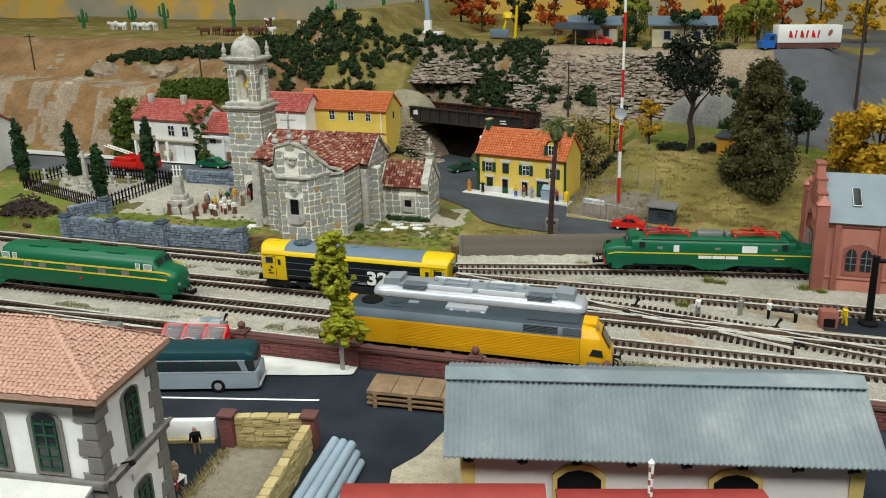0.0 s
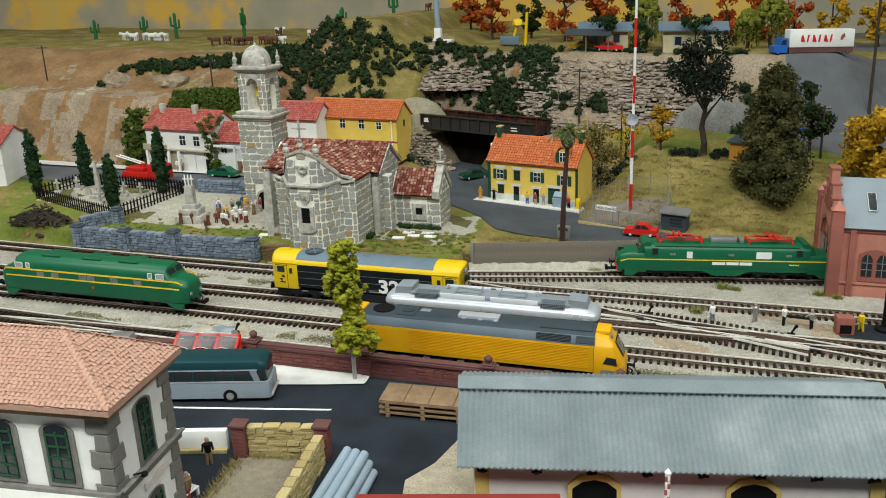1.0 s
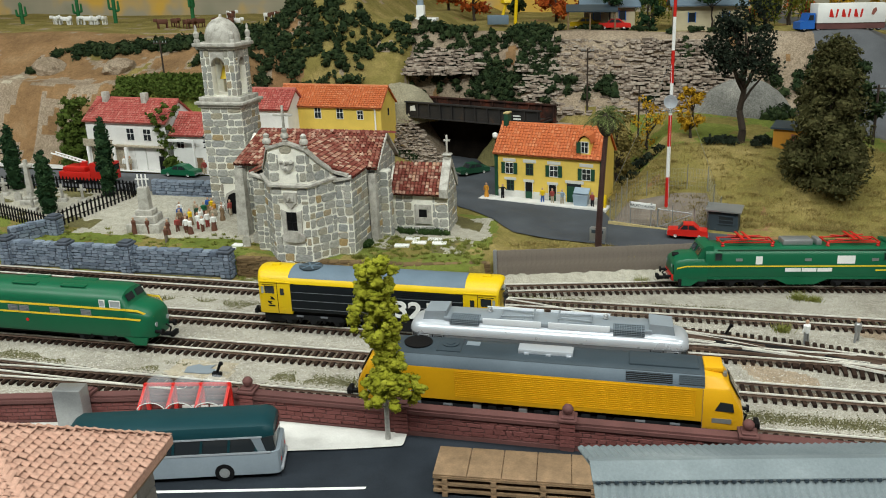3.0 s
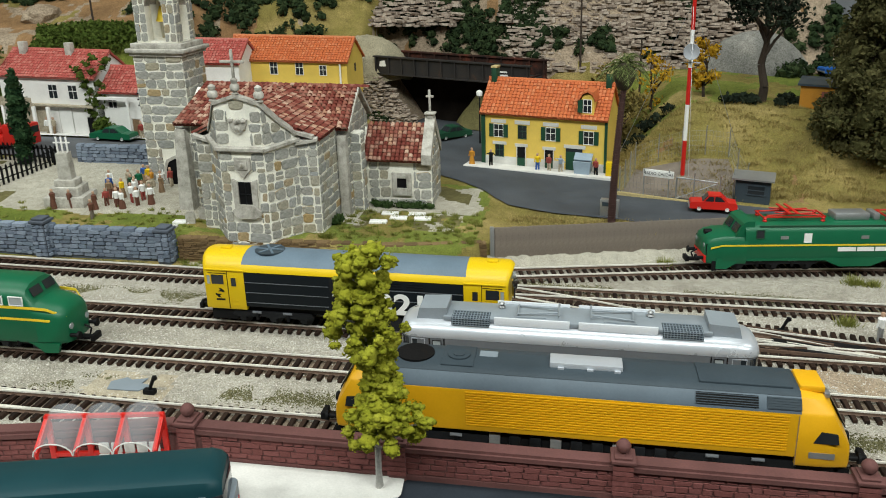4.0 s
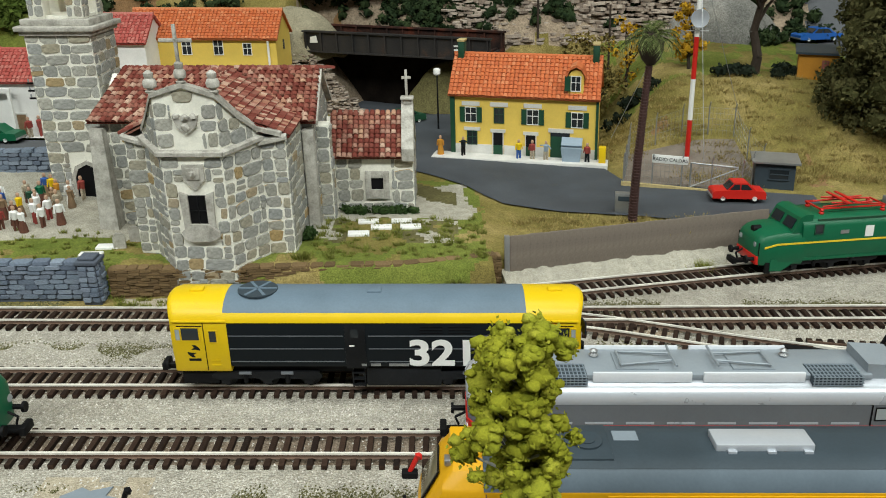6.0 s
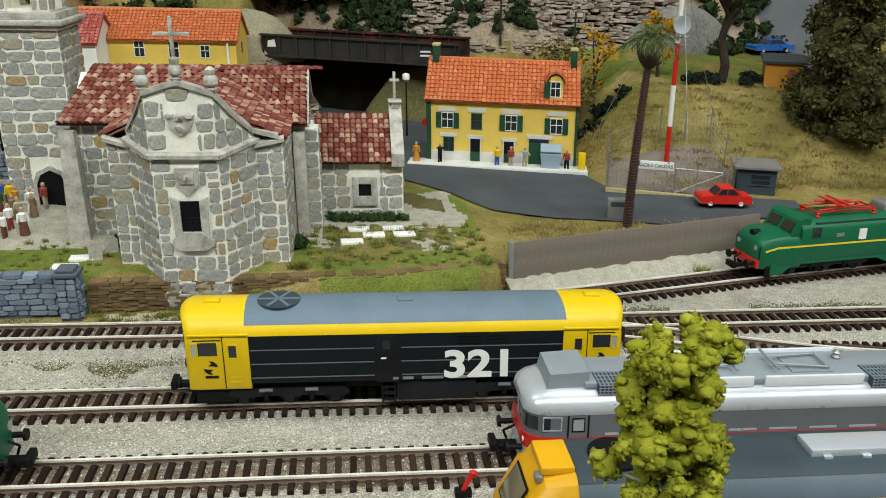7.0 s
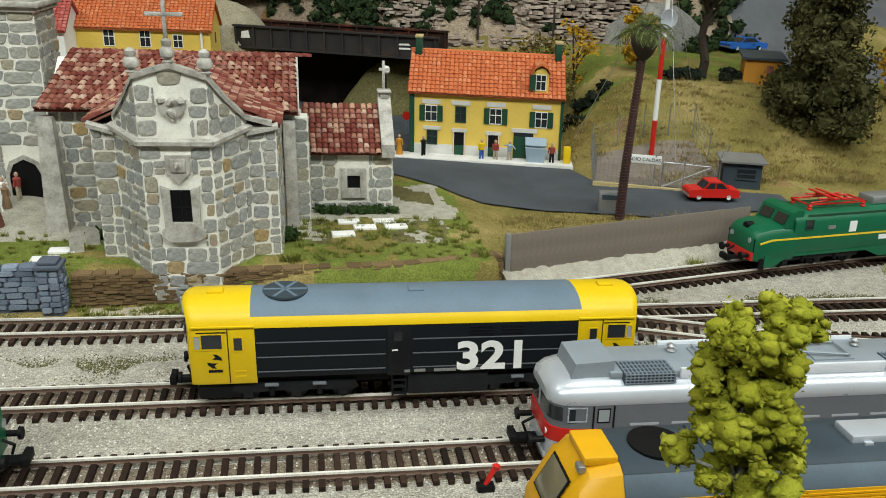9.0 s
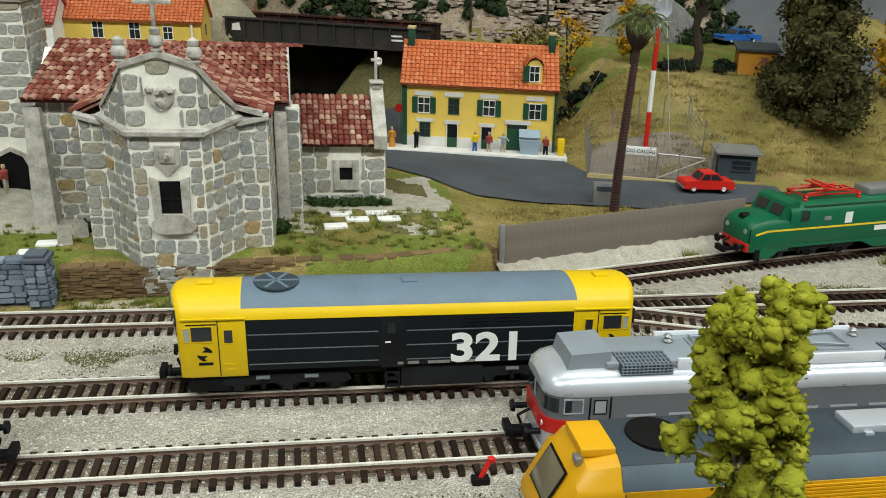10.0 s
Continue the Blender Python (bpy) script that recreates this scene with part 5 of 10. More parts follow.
    for p, q in zip(top, top[1:]):
        p, q = Vector(p), Vector(q)
        part("coping_stone", G().add([p + Vector((0, -0.3, -0.02)), q + Vector((0, -0.3, -0.02)), q + Vector((0, 0.35, -0.02)), p + Vector((0, 0.35, -0.02)), p + Vector((0, -0.3, 0.25)), q + Vector((0, -0.3, 0.25)), q + Vector((0, 0.35, 0.25)), p + Vector((0, 0.35, 0.25))],
                [(0, 1, 2, 3), (7, 6, 5, 4), (0, 4, 5, 1), (1, 5, 6, 2), (2, 6, 7, 3), (3, 7, 4, 0)]), "dressed", apse)
    for x, r in ((-46.2, 0.4), (-44.35, 0.36), (-42.5, 0.4)):
        zb = 13.2 if x != -44.35 else 13.75
        k = r / 0.5
        part("finial", G().lathe((x, 82.4, zb), [(0.36 * k, 0), (0.42 * k, 0.1), (0.2 * k, 0.2), (0.48 * k, 0.35), (0.52 * k, 0.6), (0.4 * k, 0.8), (0.3 * k, 0.85), (0.36 * k, 0.95), (0.36 * k, 1.15), (0.12 * k, 1.3)], 14), "dressed", apse)
    part("cross", G().box(-44.45, -44.25, 82.3, 82.5, 14.5, 17.1, 0.03).box(-45.3, -43.4, 82.3, 82.5, 16.1, 16.3, 0.03), "dressed", apse, "slender stone roof cross")
    # window with its surround
    win = part("window", G().box(-44.85, -43.75, 82.22, 82.34, 5.15, 6.95), "black", apse)
    part("window_frame", G().prism([(-45.25, 4.75), (-44.85, 5.1), (-44.85, 6.95), (-43.75, 6.95), (-43.75, 5.1), (-43.35, 4.75), (-43.35, 7.0), (-44.0, 7.35), (-44.6, 7.35), (-45.25, 7.0)][:3] + [(-44.85, 7.0), (-45.35, 7.2), (-45.3, 6.3)], "y", 82.05, 82.32), "dressed", win)
    part("window_frame", G().prism([(-43.75, 5.1), (-43.35, 4.75), (-43.3, 6.3), (-43.25, 7.2), (-43.75, 7.0)], "y", 82.05, 82.32), "dressed", win)
    part("window_sill", G().prism([(-45.35, 4.35), (-45.0, 4.05), (-43.6, 4.05), (-43.1, 4.35), (-43.1, 4.65), (-43.7, 5.15), (-44.9, 5.15), (-45.45, 4.65)], "y", 81.95, 82.32), "dressed", win)
    part("window_bar", G().box(-44.33, -44.27, 82.16, 82.22, 5.15, 6.95).box(-44.85, -43.75, 82.16, 82.22, 5.95, 6.02), "chassis", win)
    part("carved_shield", G().prism([(-44.95, 8.9), (-44.95, 8.0), (-44.3, 7.3), (-43.65, 8.0), (-43.65, 8.9)], "y", 82.08, 82.32).box(-44.7, -43.9, 81.98, 82.1, 8.0, 8.75, 0.05).blob((-44.3, 82.0, 8.4), 0.28, rng), "dressed", apse)
    part("carved_ornament", G().prism([(-45.1, 11.9), (-44.9, 11.2), (-44.35, 10.75), (-43.75, 11.2), (-43.55, 11.9), (-44.0, 11.75), (-44.35, 11.95), (-44.7, 11.75)], "y", 82.1, 82.32).blob((-44.35, 82.12, 11.75), 0.3, rng).blob((-44.85, 82.12, 11.85), 0.22, rng).blob((-43.85, 82.12, 11.85), 0.22, rng).blob((-44.35, 82.1, 11.2), 0.3, rng), "dressed", apse)
    # main nave
    y0n, y1n, yr = 89.7, 97.2, 93.6
    nave = part("nave", G().add([(-52.6, y0n, z0), (-37.8, y0n, z0), (-37.8, y1n, z0), (-52.6, y1n, z0), (-52.6, y0n, 9.7), (-37.8, y0n, 9.7), (-37.8, y1n, 9.7), (-52.6, y1n, 9.7), (-52.6, yr, 12.3), (-37.8, yr, 12.3)],
        [(0, 1, 5, 4), (1, 2, 6, 9, 5), (2, 3, 7, 6), (3, 0, 4, 8, 7), (4, 5, 9, 8), (6, 7, 8, 9), (0, 3, 2, 1)]), "mortar", t, "granite nave")
    masonry(nave, (-52.6, y0n), (-49.1, y0n), 1.6, 9.6, rng)
    masonry(nave, (-38.6, y0n), (-37.8, y0n), 1.6, 9.6, rng)
    masonry(nave, (-37.8, y0n), (-37.8, y1n), 1.8, 12.0, rng, poly=[(0, 0), (7.5, 0), (7.5, 9.7), (3.9, 12.3), (0, 9.7)])
    part("buttress", G().add([(-53.3, 88.2, z0), (-51.9, 88.2, z0), (-51.9, 89.8, z0), (-53.3, 89.8, z0), (-53.1, 88.9, 9.3), (-52.2, 88.9, 9.3), (-52.2, 89.8, 9.3), (-53.1, 89.8, 9.3)], [(0, 1, 5, 4), (1, 2, 6, 5), (2, 3, 7, 6), (3, 0, 4, 7), (4, 5, 6, 7), (0, 3, 2, 1)]), "dressed", t, "battered pale stone buttress")
    part("wall_pillar", G().box(-38.5, -37.7, 88.9, 89.8, 1.4, 9.2, 0.1), "dressed", t)
    b2 = part("buttress", G().box(-37.9, -36.9, 90.9, 92.3, z0, 9.1, 0.06), "mortar", t)
    masonry(b2, (-37.9, 90.9), (-36.9, 90.9), 1.6, 9.0, rng)
    masonry(b2, (-36.9, 90.9), (-36.9, 92.3), 1.6, 9.0, rng)
    ga, gb2, gr = 89.3, 97.6, yr
    part("gable_coping", G().add([(-37.9, ga, 9.5), (-37.4, ga, 9.5), (-37.4, gr, 12.4), (-37.9, gr, 12.4), (-37.9, gb2, 9.5), (-37.4, gb2, 9.5), (-37.9, ga, 9.8), (-37.4, ga, 9.8), (-37.4, gr, 12.75), (-37.9, gr, 12.75), (-37.9, gb2, 9.8), (-37.4, gb2, 9.8)],
        [(6, 7, 8, 9), (9, 8, 11, 10), (0, 1, 7, 6), (1, 2, 8, 7), (0, 6, 9, 3), (2, 5, 11, 8), (4, 10, 11, 5), (3, 9, 10, 4), (0, 3, 2, 1), (3, 4, 5, 2)]), "dressed", t)
    ze, zr = 9.72, 12.6
    roof = part("nave_roof", slope(slope(G(), (-53.2, 89.0, ze), (-37.5, 89.0, ze), (-37.5, yr, zr), (-51.6, yr, zr)), (-37.5, 98.0, ze), (-53.2, 98.0, ze), (-51.6, yr, zr), (-37.5, yr, zr)), "tile", t, "weathered red clay tiles")
    tiles(roof, (-53.2, 88.9, ze + 0.04), (-48.8, 88.9, ze + 0.04), (-44.2, yr, zr + 0.04), (-51.8, yr, zr + 0.04), 0.44, 0.5, TILE, rng)
    tiles(roof, (-38.9, 88.9, ze + 0.04), (-37.5, 88.9, ze + 0.04), (-37.5, yr, zr + 0.04), (-43.8, yr, zr + 0.04), 0.44, 0.5, TILE, rng)
    back = G()
    tiles(None, (-37.5, 98.0, ze + 0.04), (-53.2, 98.0, ze + 0.04), (-51.8, yr, zr + 0.04), (-37.5, yr, zr + 0.04), 0.5, 0.5, TILE, rng, back)
    tagged(part("rear_roof_tiles", back, "tile", roof), kind="stuff")
    # saddle roof of the apse, its ridge behind the gable
    xr = -44.0
    za = 12.5
    ar = part("apse_roof", slope(slope(G(), (-49.3, 91.4, 9.85), (-49.3, 84.5, 9.85), (xr, 82.9, za), (xr, yr, za)), (-38.5, 84.5, 9.85), (-38.5, 91.4, 9.85), (xr, yr, za), (xr, 82.9, za)), "tile", t)
    tiles(ar, (-38.45, 84.5, 9.92), (-38.45, 91.0, 9.92), (xr, yr, za + 0.06), (xr, 82.9, za + 0.06), 0.44, 0.5, TILE, rng)
    tiles(ar, (-49.35, 91.0, 9.92), (-49.35, 84.5, 9.92), (xr, 82.9, za + 0.06), (xr, yr, za + 0.06), 0.44, 0.5, TILE, rng)
    for k in range(27):
        piece("roof_tile", TILE, roof, pose(-51.4 + k * 0.55, yr, zr + 0.02, 0, 0, -90))
    # side chapel
    ch = part("chapel", G().add([(-37.6, 93.2, z0), (-31.1, 93.2, z0), (-31.1, 98.0, z0), (-37.6, 98.0, z0), (-37.6, 93.2, 6.2), (-31.1, 93.2, 6.2), (-31.1, 98.0, 6.2), (-37.6, 98.0, 6.2), (-37.6, 95.6, 8.7), (-31.1, 95.6, 8.7)],
        [(0, 1, 5, 4), (1, 2, 6, 9, 5), (2, 3, 7, 6), (3, 0, 4, 8, 7), (4, 5, 9, 8), (6, 7, 8, 9), (0, 3, 2, 1)]), "mortar", t, "low granite side chapel")
    masonry(ch, (-36.9, 93.2), (-31.1, 93.2), 1.9, 6.1, rng, holes=[(2.0, 4.1, 3.0, 5.4)])
    masonry(ch, (-31.1, 93.2), (-31.1, 98.0), 1.9, 8.0, rng, poly=[(0, 0), (4.8, 0), (4.8, 6.2), (2.4, 8.7), (0, 6.2)])
    w2 = part("window", G().box(-34.3, -33.4, 93.12, 93.22, 3.7, 4.6), "black", ch)
    part("window_frame", G().box(-34.75, -34.3, 92.95, 93.2, 3.0, 5.1, 0.03).box(-33.4, -32.95, 92.95, 93.2, 3.0, 5.1, 0.03).box(-34.3, -33.4, 92.95, 93.2, 4.6, 5.1, 0.03).box(-34.3, -33.4, 92.95, 93.2, 3.0, 3.7, 0.03), "dressed", w2)
    cr = part("chapel_roof", slope(slope(G(), (-37.3, 92.7, 6.2), (-31.9, 92.7, 6.2), (-31.9, 95.6, 9.0), (-37.3, 95.6, 9.0)), (-31.9, 98.5, 6.2), (-37.3, 98.5, 6.2), (-37.3, 95.6, 9.0), (-31.9, 95.6, 9.0)), "tile", t, "red clay tiles with pale lime spots")
    tiles(cr, (-37.2, 92.6, 6.25), (-31.9, 92.6, 6.25), (-31.9, 95.6, 9.05), (-37.2, 95.6, 9.05), 0.42, 0.42, CHAPELTILE, rng)
    part("gable_coping", G().prism([(92.6, 6.0), (95.6, 9.0), (98.6, 6.0), (98.6, 6.9), (95.6, 9.9), (92.6, 6.9)], "x", -31.9, -31.0), "dressed", t)
    part("gable_pedestal", G().box(-31.75, -31.15, 95.25, 95.95, 9.6, 10.0, 0.08).box(-31.95, -30.95, 95.1, 96.1, 10.0, 10.2, 0.08), "dressed", t)
    part("gable_cross", G().box(-31.57, -31.37, 95.5, 95.7, 10.1, 12.2, 0.04).box(-31.8, -31.1, 95.52, 95.68, 11.5, 11.7, 0.04), "dressed", t)
    # bell tower
    x0, x1, y0, y1 = -58.3, -53.6, 93.2, 97.8
    tw = part("tower", G().box(x0, x1, y0, y1, z0, 15.35), "mortar", t, "square granite bell tower with white joints")
    masonry(tw, (x0, y0), (x1, y0), 1.8, 15.3, rng, length=1.3, holes=[(1.55, 4.05, 0, 5.9)])
    masonry(tw, (x1, y0), (x1, y1), 1.8, 15.3, rng, length=1.3, holes=[(0.9, 3.2, 0, 6.2)])
    masonry(tw, (x0, y1), (x0, y0), 1.8, 15.3, rng, length=1.3)
    # flat black panels imitate the shaded inside of both open arches; the tower is solid
    part("doorway", G().prism([(x0 + 1.8, 1.6), (x0 + 3.8, 1.6), (x0 + 3.8, 4.6), (x0 + 3.5, 5.3), (x0 + 2.8, 5.65), (x0 + 2.1, 5.3), (x0 + 1.8, 4.6)], "y", y0 - 0.05, y0 + 0.02), "black", tw)
    part("door_surround", G().prism([(x0 + 1.55, 1.6), (x0 + 1.8, 1.6), (x0 + 1.8, 4.6), (x0 + 2.1, 5.3), (x0 + 2.8, 5.65), (x0 + 3.5, 5.3), (x0 + 3.8, 4.6), (x0 + 3.8, 1.6), (x0 + 4.05, 1.6), (x0 + 4.05, 4.7), (x0 + 3.7, 5.5), (x0 + 2.8, 5.95), (x0 + 1.9, 5.5), (x0 + 1.55, 4.7)], "y", y0 - 0.15, y0 + 0.02), "dressed", tw)
    part("doorway", G().prism([(94.2, 1.6), (96.3, 1.6), (96.3, 5.0), (96.0, 5.8), (95.25, 6.15), (94.5, 5.8), (94.2, 5.0)], "x", x1 - 0.02, x1 + 0.05), "black", tw)
    part("door_surround", G().box(x1, x1 + 0.2, 93.9, 94.2, 1.6, 5.2).box(x1, x1 + 0.2, 96.3, 96.6, 1.6, 5.2).prism([(93.9, 5.2), (94.2, 5.0), (94.5, 5.8), (95.25, 6.15), (96.0, 5.8), (96.3, 5.0), (96.6, 5.2), (96.2, 6.1), (95.25, 6.5), (94.3, 6.1)], "x", x1, x1 + 0.2), "dressed", tw)
    part("cornice", G().box(x0 - 0.5, x1 + 0.5, y0 - 0.5, y1 + 0.5, 16.0, 16.35, 0.08).box(x0 - 0.25, x1 + 0.25, y0 - 0.25, y1 + 0.25, 15.7, 16.0, 0.05).box(x0 - 0.1, x1 + 0.1, y0 - 0.1, y1 + 0.1, 16.35, 16.8, 0.05), "dressed", tw)
    bx0, bx1, by0, by1 = -57.9, -54.0, 93.6, 97.4
    bel = part("belfry", G().box(-57.7, -54.2, 93.8, 97.2, 16.8, 17.0), "mortar", t)
    for xa, xb, ya, yb in ((bx0, bx0 + 1.15, by0, by0 + 1.15), (bx1 - 1.15, bx1, by0, by0 + 1.15), (bx0, bx0 + 1.15, by1 - 1.15, by1), (bx1 - 1.15, bx1, by1 - 1.15, by1)):
        part("belfry_pier", G().box(xa, xb, ya, yb, 16.8, 21.9, 0.06), "mortar", bel)
    for xa, xb, ya, yb, ax in ((bx0 + 1.15, bx1 - 1.15, by0, by0 + 1.0, "y"), (bx0 + 1.15, bx1 - 1.15, by1 - 1.0, by1, "y"), (bx0, bx0 + 1.0, by0 + 1.15, by1 - 1.15, "x"), (bx1 - 1.0, bx1, by0 + 1.15, by1 - 1.15, "x")):
        a, b = (xa, xb) if ax == "y" else (ya, yb)
        c = (a + b) / 2
        r = (b - a) / 2
        pts = [(a, 20.0)] + [(c - r * math.cos(math.pi * k / 8), 20.0 + r * 1.25 * math.sin(math.pi * k / 8)) for k in range(1, 8)] + [(b, 20.0), (b, 21.9), (a, 21.9)]
        part("belfry_arch", G().prism(pts, ax, ya if ax == "y" else xa, yb if ax == "y" else xb), "dressed", bel)
    for a, b in (((bx0, by0), (bx0 + 1.15, by0)), ((bx1 - 1.15, by0), (bx1, by0)), ((bx1, by0), (bx1, by0 + 1.15)), ((bx1, by1 - 1.15), (bx1, by1))):
        masonry(bel, a, b, 16.9, 21.8, rng, course=0.8, length=0.7)
    part("bell", G().lathe((-55.95, 95.5, 18.6), [(0.75, 0), (0.6, 0.3), (0.45, 0.9), (0.3, 1.3), (0.1, 1.45)], 16), "stripe", bel, "brass bell")
    part("top_cornice", G().box(bx0 - 0.55, bx1 + 0.55, by0 - 0.55, by1 + 0.55, 22.1, 22.5, 0.08).box(bx0 - 0.3, bx1 + 0.3, by0 - 0.3, by1 + 0.3, 21.85, 22.1, 0.05), "dressed", t)
    part("dome", G().lathe((-55.95, 95.5, 22.5), [(1.9, 0), (1.92, 0.35), (1.9, 0.8), (1.72, 1.35), (1.4, 1.9), (0.92, 2.3), (0.4, 2.52), (0.18, 2.6), (0.16, 2.8), (0.05, 2.9)], 20), "dressed", t, "pale stone dome")
    for px in (bx0 - 0.1, bx1 + 0.1):
        for py in (by0 - 0.1, by1 + 0.1):
            part("pinnacle", G().lathe((px, py, 22.5), [(0.34, 0), (0.34, 0.3), (0.2, 0.4), (0.3, 0.75), (0.3, 1.0), (0.12, 1.25), (0.16, 1.5), (0.04, 1.9)], 10), "dressed", t)
    for ob in t.children_recursive:
        if ob.parent in (t, tw) and ob.name.split(".")[0] in ("cornice", "belfry", "top_cornice", "dome", "pinnacle"):
            ob.location = (0, 0, -0.68 * U)
    return t


church()


# ---- houses ----
def rail_roof(parent, W, D, H, R, over, me_mat, pu=0.38, pv=0.42, side=0.25, ridge_y=None):
    """A saddle roof of ribbed tiles; the front eave along x."""
    rng = random.Random(int(W * 10))
    ry = D / 2 if ridge_y is None else ridge_y
    drop = R / ry * over
    fr = [(-side, -over, H - drop), (W + side, -over, H - drop), (W + side, ry, H + R), (-side, ry, H + R)]
    bk = [(W + side, D + over, H - drop), (-side, D + over, H - drop), (-side, ry, H + R), (W + side, ry, H + R)]
    roof = part("roof", slope(slope(G(), *fr, 0.16), *bk, 0.16), me_mat, parent)
    g = G()
    me = tile_mesh("roof_tile", me_mat, pu * 1.06, pv * 1.25, 0.10)
    for q in (fr, bk):
        tiles(None, *[(p[0], p[1], p[2] + 0.02) for p in q], pu, pv, me, rng, g)
    tagged(part("roof_tiles", g, me_mat, roof), kind="stuff")
    part("ridge_cap", G().cyl((-side, ry, H + R + 0.02), (W + side, ry, H + R + 0.02), 0.17, n=8), me_mat, roof)
    return roof


def house_window(t, x, z, w, h, frame_mt="white", shutters=None, sill=True, cross=True, pane_mt="glass", y=0.0):
    win = part("window", G().box(x - w / 2, x + w / 2, y - 0.03, y + 0.02, z, z + h), pane_mt, t)
    f = 0.07
    part("window_frame", G().box(x - w / 2 - f, x + w / 2 + f, y - 0.07, y - 0.0, z + h, z + h + f).box(x - w / 2 - f, x - w / 2, y - 0.07, y, z - f, z + h).box(x + w / 2, x + w / 2 + f, y - 0.07, y, z - f, z + h).box(x - w / 2, x + w / 2, y - 0.07, y, z - f, z), frame_mt, win)
    if cross:
        part("glazing_bar", G().box(x - 0.025, x + 0.025, y - 0.055, y - 0.03, z, z + h).box(x - w / 2, x + w / 2, y - 0.055, y - 0.03, z + h * 0.55, z + h * 0.6), frame_mt, win)
    if shutters:
        for s in (-1, 1):
            part("shutter", G().box(x + s * (w / 2 + 0.05) + (0 if s > 0 else -0.48), x + s * (w / 2 + 0.05) + (0.48 if s > 0 else 0), y - 0.1, y - 0.01, z - 0.05, z + h + 0.05), shutters, win)
    return win


def yellow_house():
    t = thing("yellow_house", -28.0, 107.5, 2.7, -12.4, "yellow two-storey house with green shutters and orange roof", "house")
    W, D, H, R = 12.9, 6.4, 5.75, 2.75
    part("wall", G().add([(0, 0, -0.5), (W, 0, -0.5), (W, D, -0.5), (0, D, -0.5), (0, 0, H), (W, 0, H), (W, D, H), (0, D, H), (0, D / 2, H + R - 0.15), (W, D / 2, H + R - 0.15)],
        [(0, 1, 5, 4), (1, 2, 6, 9, 5), (2, 3, 7, 6), (3, 0, 4, 8, 7), (4, 5, 9, 8), (6, 7, 8, 9), (0, 3, 2, 1)]), "cream", t)
    rail_roof(t, W, D, H, R, 0.45, "orangetile")
    base = G()
    for a, b in ((0.0, 3.65), (4.75, 8.75), (10.6, W)):
        base.box(a, b, -0.05, 0.01, 0, 0.95)
    part("plinth", base, "pave", t)
    for x in (0.0, W):
        part("corner_strip", G().box(x - 0.1 if x else -0.12, x + 0.12 if x else 0.3, -0.12, 0.3, 0, H - 0.1), "darkgreen", t, "dark green corner strip")
    for x, sh in ((1.75, True), (4.3, False), (7.3, True), (11.2, True)):
        w = house_window(t, x, 3.0 if x != 11.2 else 2.9, 0.95 if sh else 0.8, 1.25, "darkgreen" if not sh else "white", "darkgreen" if sh else None, pane_mt="glass")
        part("lintel", G().box(x - 0.8, x + 0.8, -0.08, 0.0, 4.42, 4.8), "pave", w)
    w = house_window(t, 1.85, 0.95, 0.8, 1.15, "darkgreen")
    part("lintel", G().box(1.1, 2.6, -0.08, 0, 2.2, 2.5), "pave", w)
    for x, wd, h in ((4.2, 0.85, 2.1), (7.15, 0.85, 2.0)):
        d = part("door", G().box(x - wd / 2, x + wd / 2, -0.06, 0.02, 0.0, h), "black", t)
        part("door_panel", G().box(x - wd / 2, x + wd / 2, -0.09, -0.06, 0.05, h * 0.45), "darkgreen", d)
        part("door_frame", G().box(x - wd / 2 - 0.08, x - wd / 2, -0.1, 0, 0, h).box(x + wd / 2, x + wd / 2 + 0.08, -0.1, 0, 0, h).box(x - wd / 2 - 0.25, x + wd / 2 + 0.25, -0.1, 0, h, h + 0.3), "pave", d)
    d = part("garage_door", G().box(8.9, 10.6, -0.07, 0.02, 0, 2.0), "darkgreen", t)
    part("fanlight", G().box(8.9, 10.6, -0.07, 0.02, 2.0, 2.35), "glass", d)
    part("lintel", G().box(8.7, 10.9, -0.1, 0, 2.35, 2.7), "pave", d)
    # dormer
    dx = 11.0
    dm = part("dormer", G().prism([(dx - 0.65, H + 0.1), (dx + 0.65, H + 0.1), (dx + 0.65, H + 1.6), (dx + 0.4, H + 2.0), (dx, H + 2.15), (dx - 0.4, H + 2.0), (dx - 0.65, H + 1.6)], "y", -0.05, 2.2), "cream", t)
    part("dormer_roof", G().prism([(dx - 0.85, H + 1.45), (dx - 0.5, H + 2.1), (dx, H + 2.35), (dx + 0.5, H + 2.1), (dx + 0.85, H + 1.45), (dx + 0.85, H + 1.6), (dx + 0.5, H + 2.3), (dx, H + 2.55), (dx - 0.5, H + 2.3), (dx - 0.85, H + 1.6)], "y", -0.3, 2.3), "orangetile", dm)
    house_window(dm, dx, H + 0.35, 0.75, 1.2, "white", None, y=-0.06)
    part("shutter", G().box(dx - 0.95, dx - 0.45, -0.25, -0.15, H + 0.3, H + 1.6), "darkgreen", dm)
    for x in (0.45, W - 0.35):
        c = part("chimney", G().box(x - 0.28, x + 0.28, D / 2 - 0.6, D / 2 + 0.6, H + R - 0.9, H + R + 1.1, 0.03), "darkgreen", t)
        part("chimney_pot", G().box(x - 0.34, x + 0.34, D / 2 - 0.65, D / 2 + 0.65, H + R + 1.1, H + R + 1.3, 0.03), "yellowstone", c)
    return t


yellow_house()
sheetpave = G().box(-1.6, 14.0, -1.9, 0.2, -0.9, 0.12, 0.05)
pv = setting("pavement", sheetpave, "pave", "pale pavement slab before the yellow house")
pv.matrix_world = pose(-28.0 * U, 107.5 * U, 2.68 * U, 0, 0, -12.4)


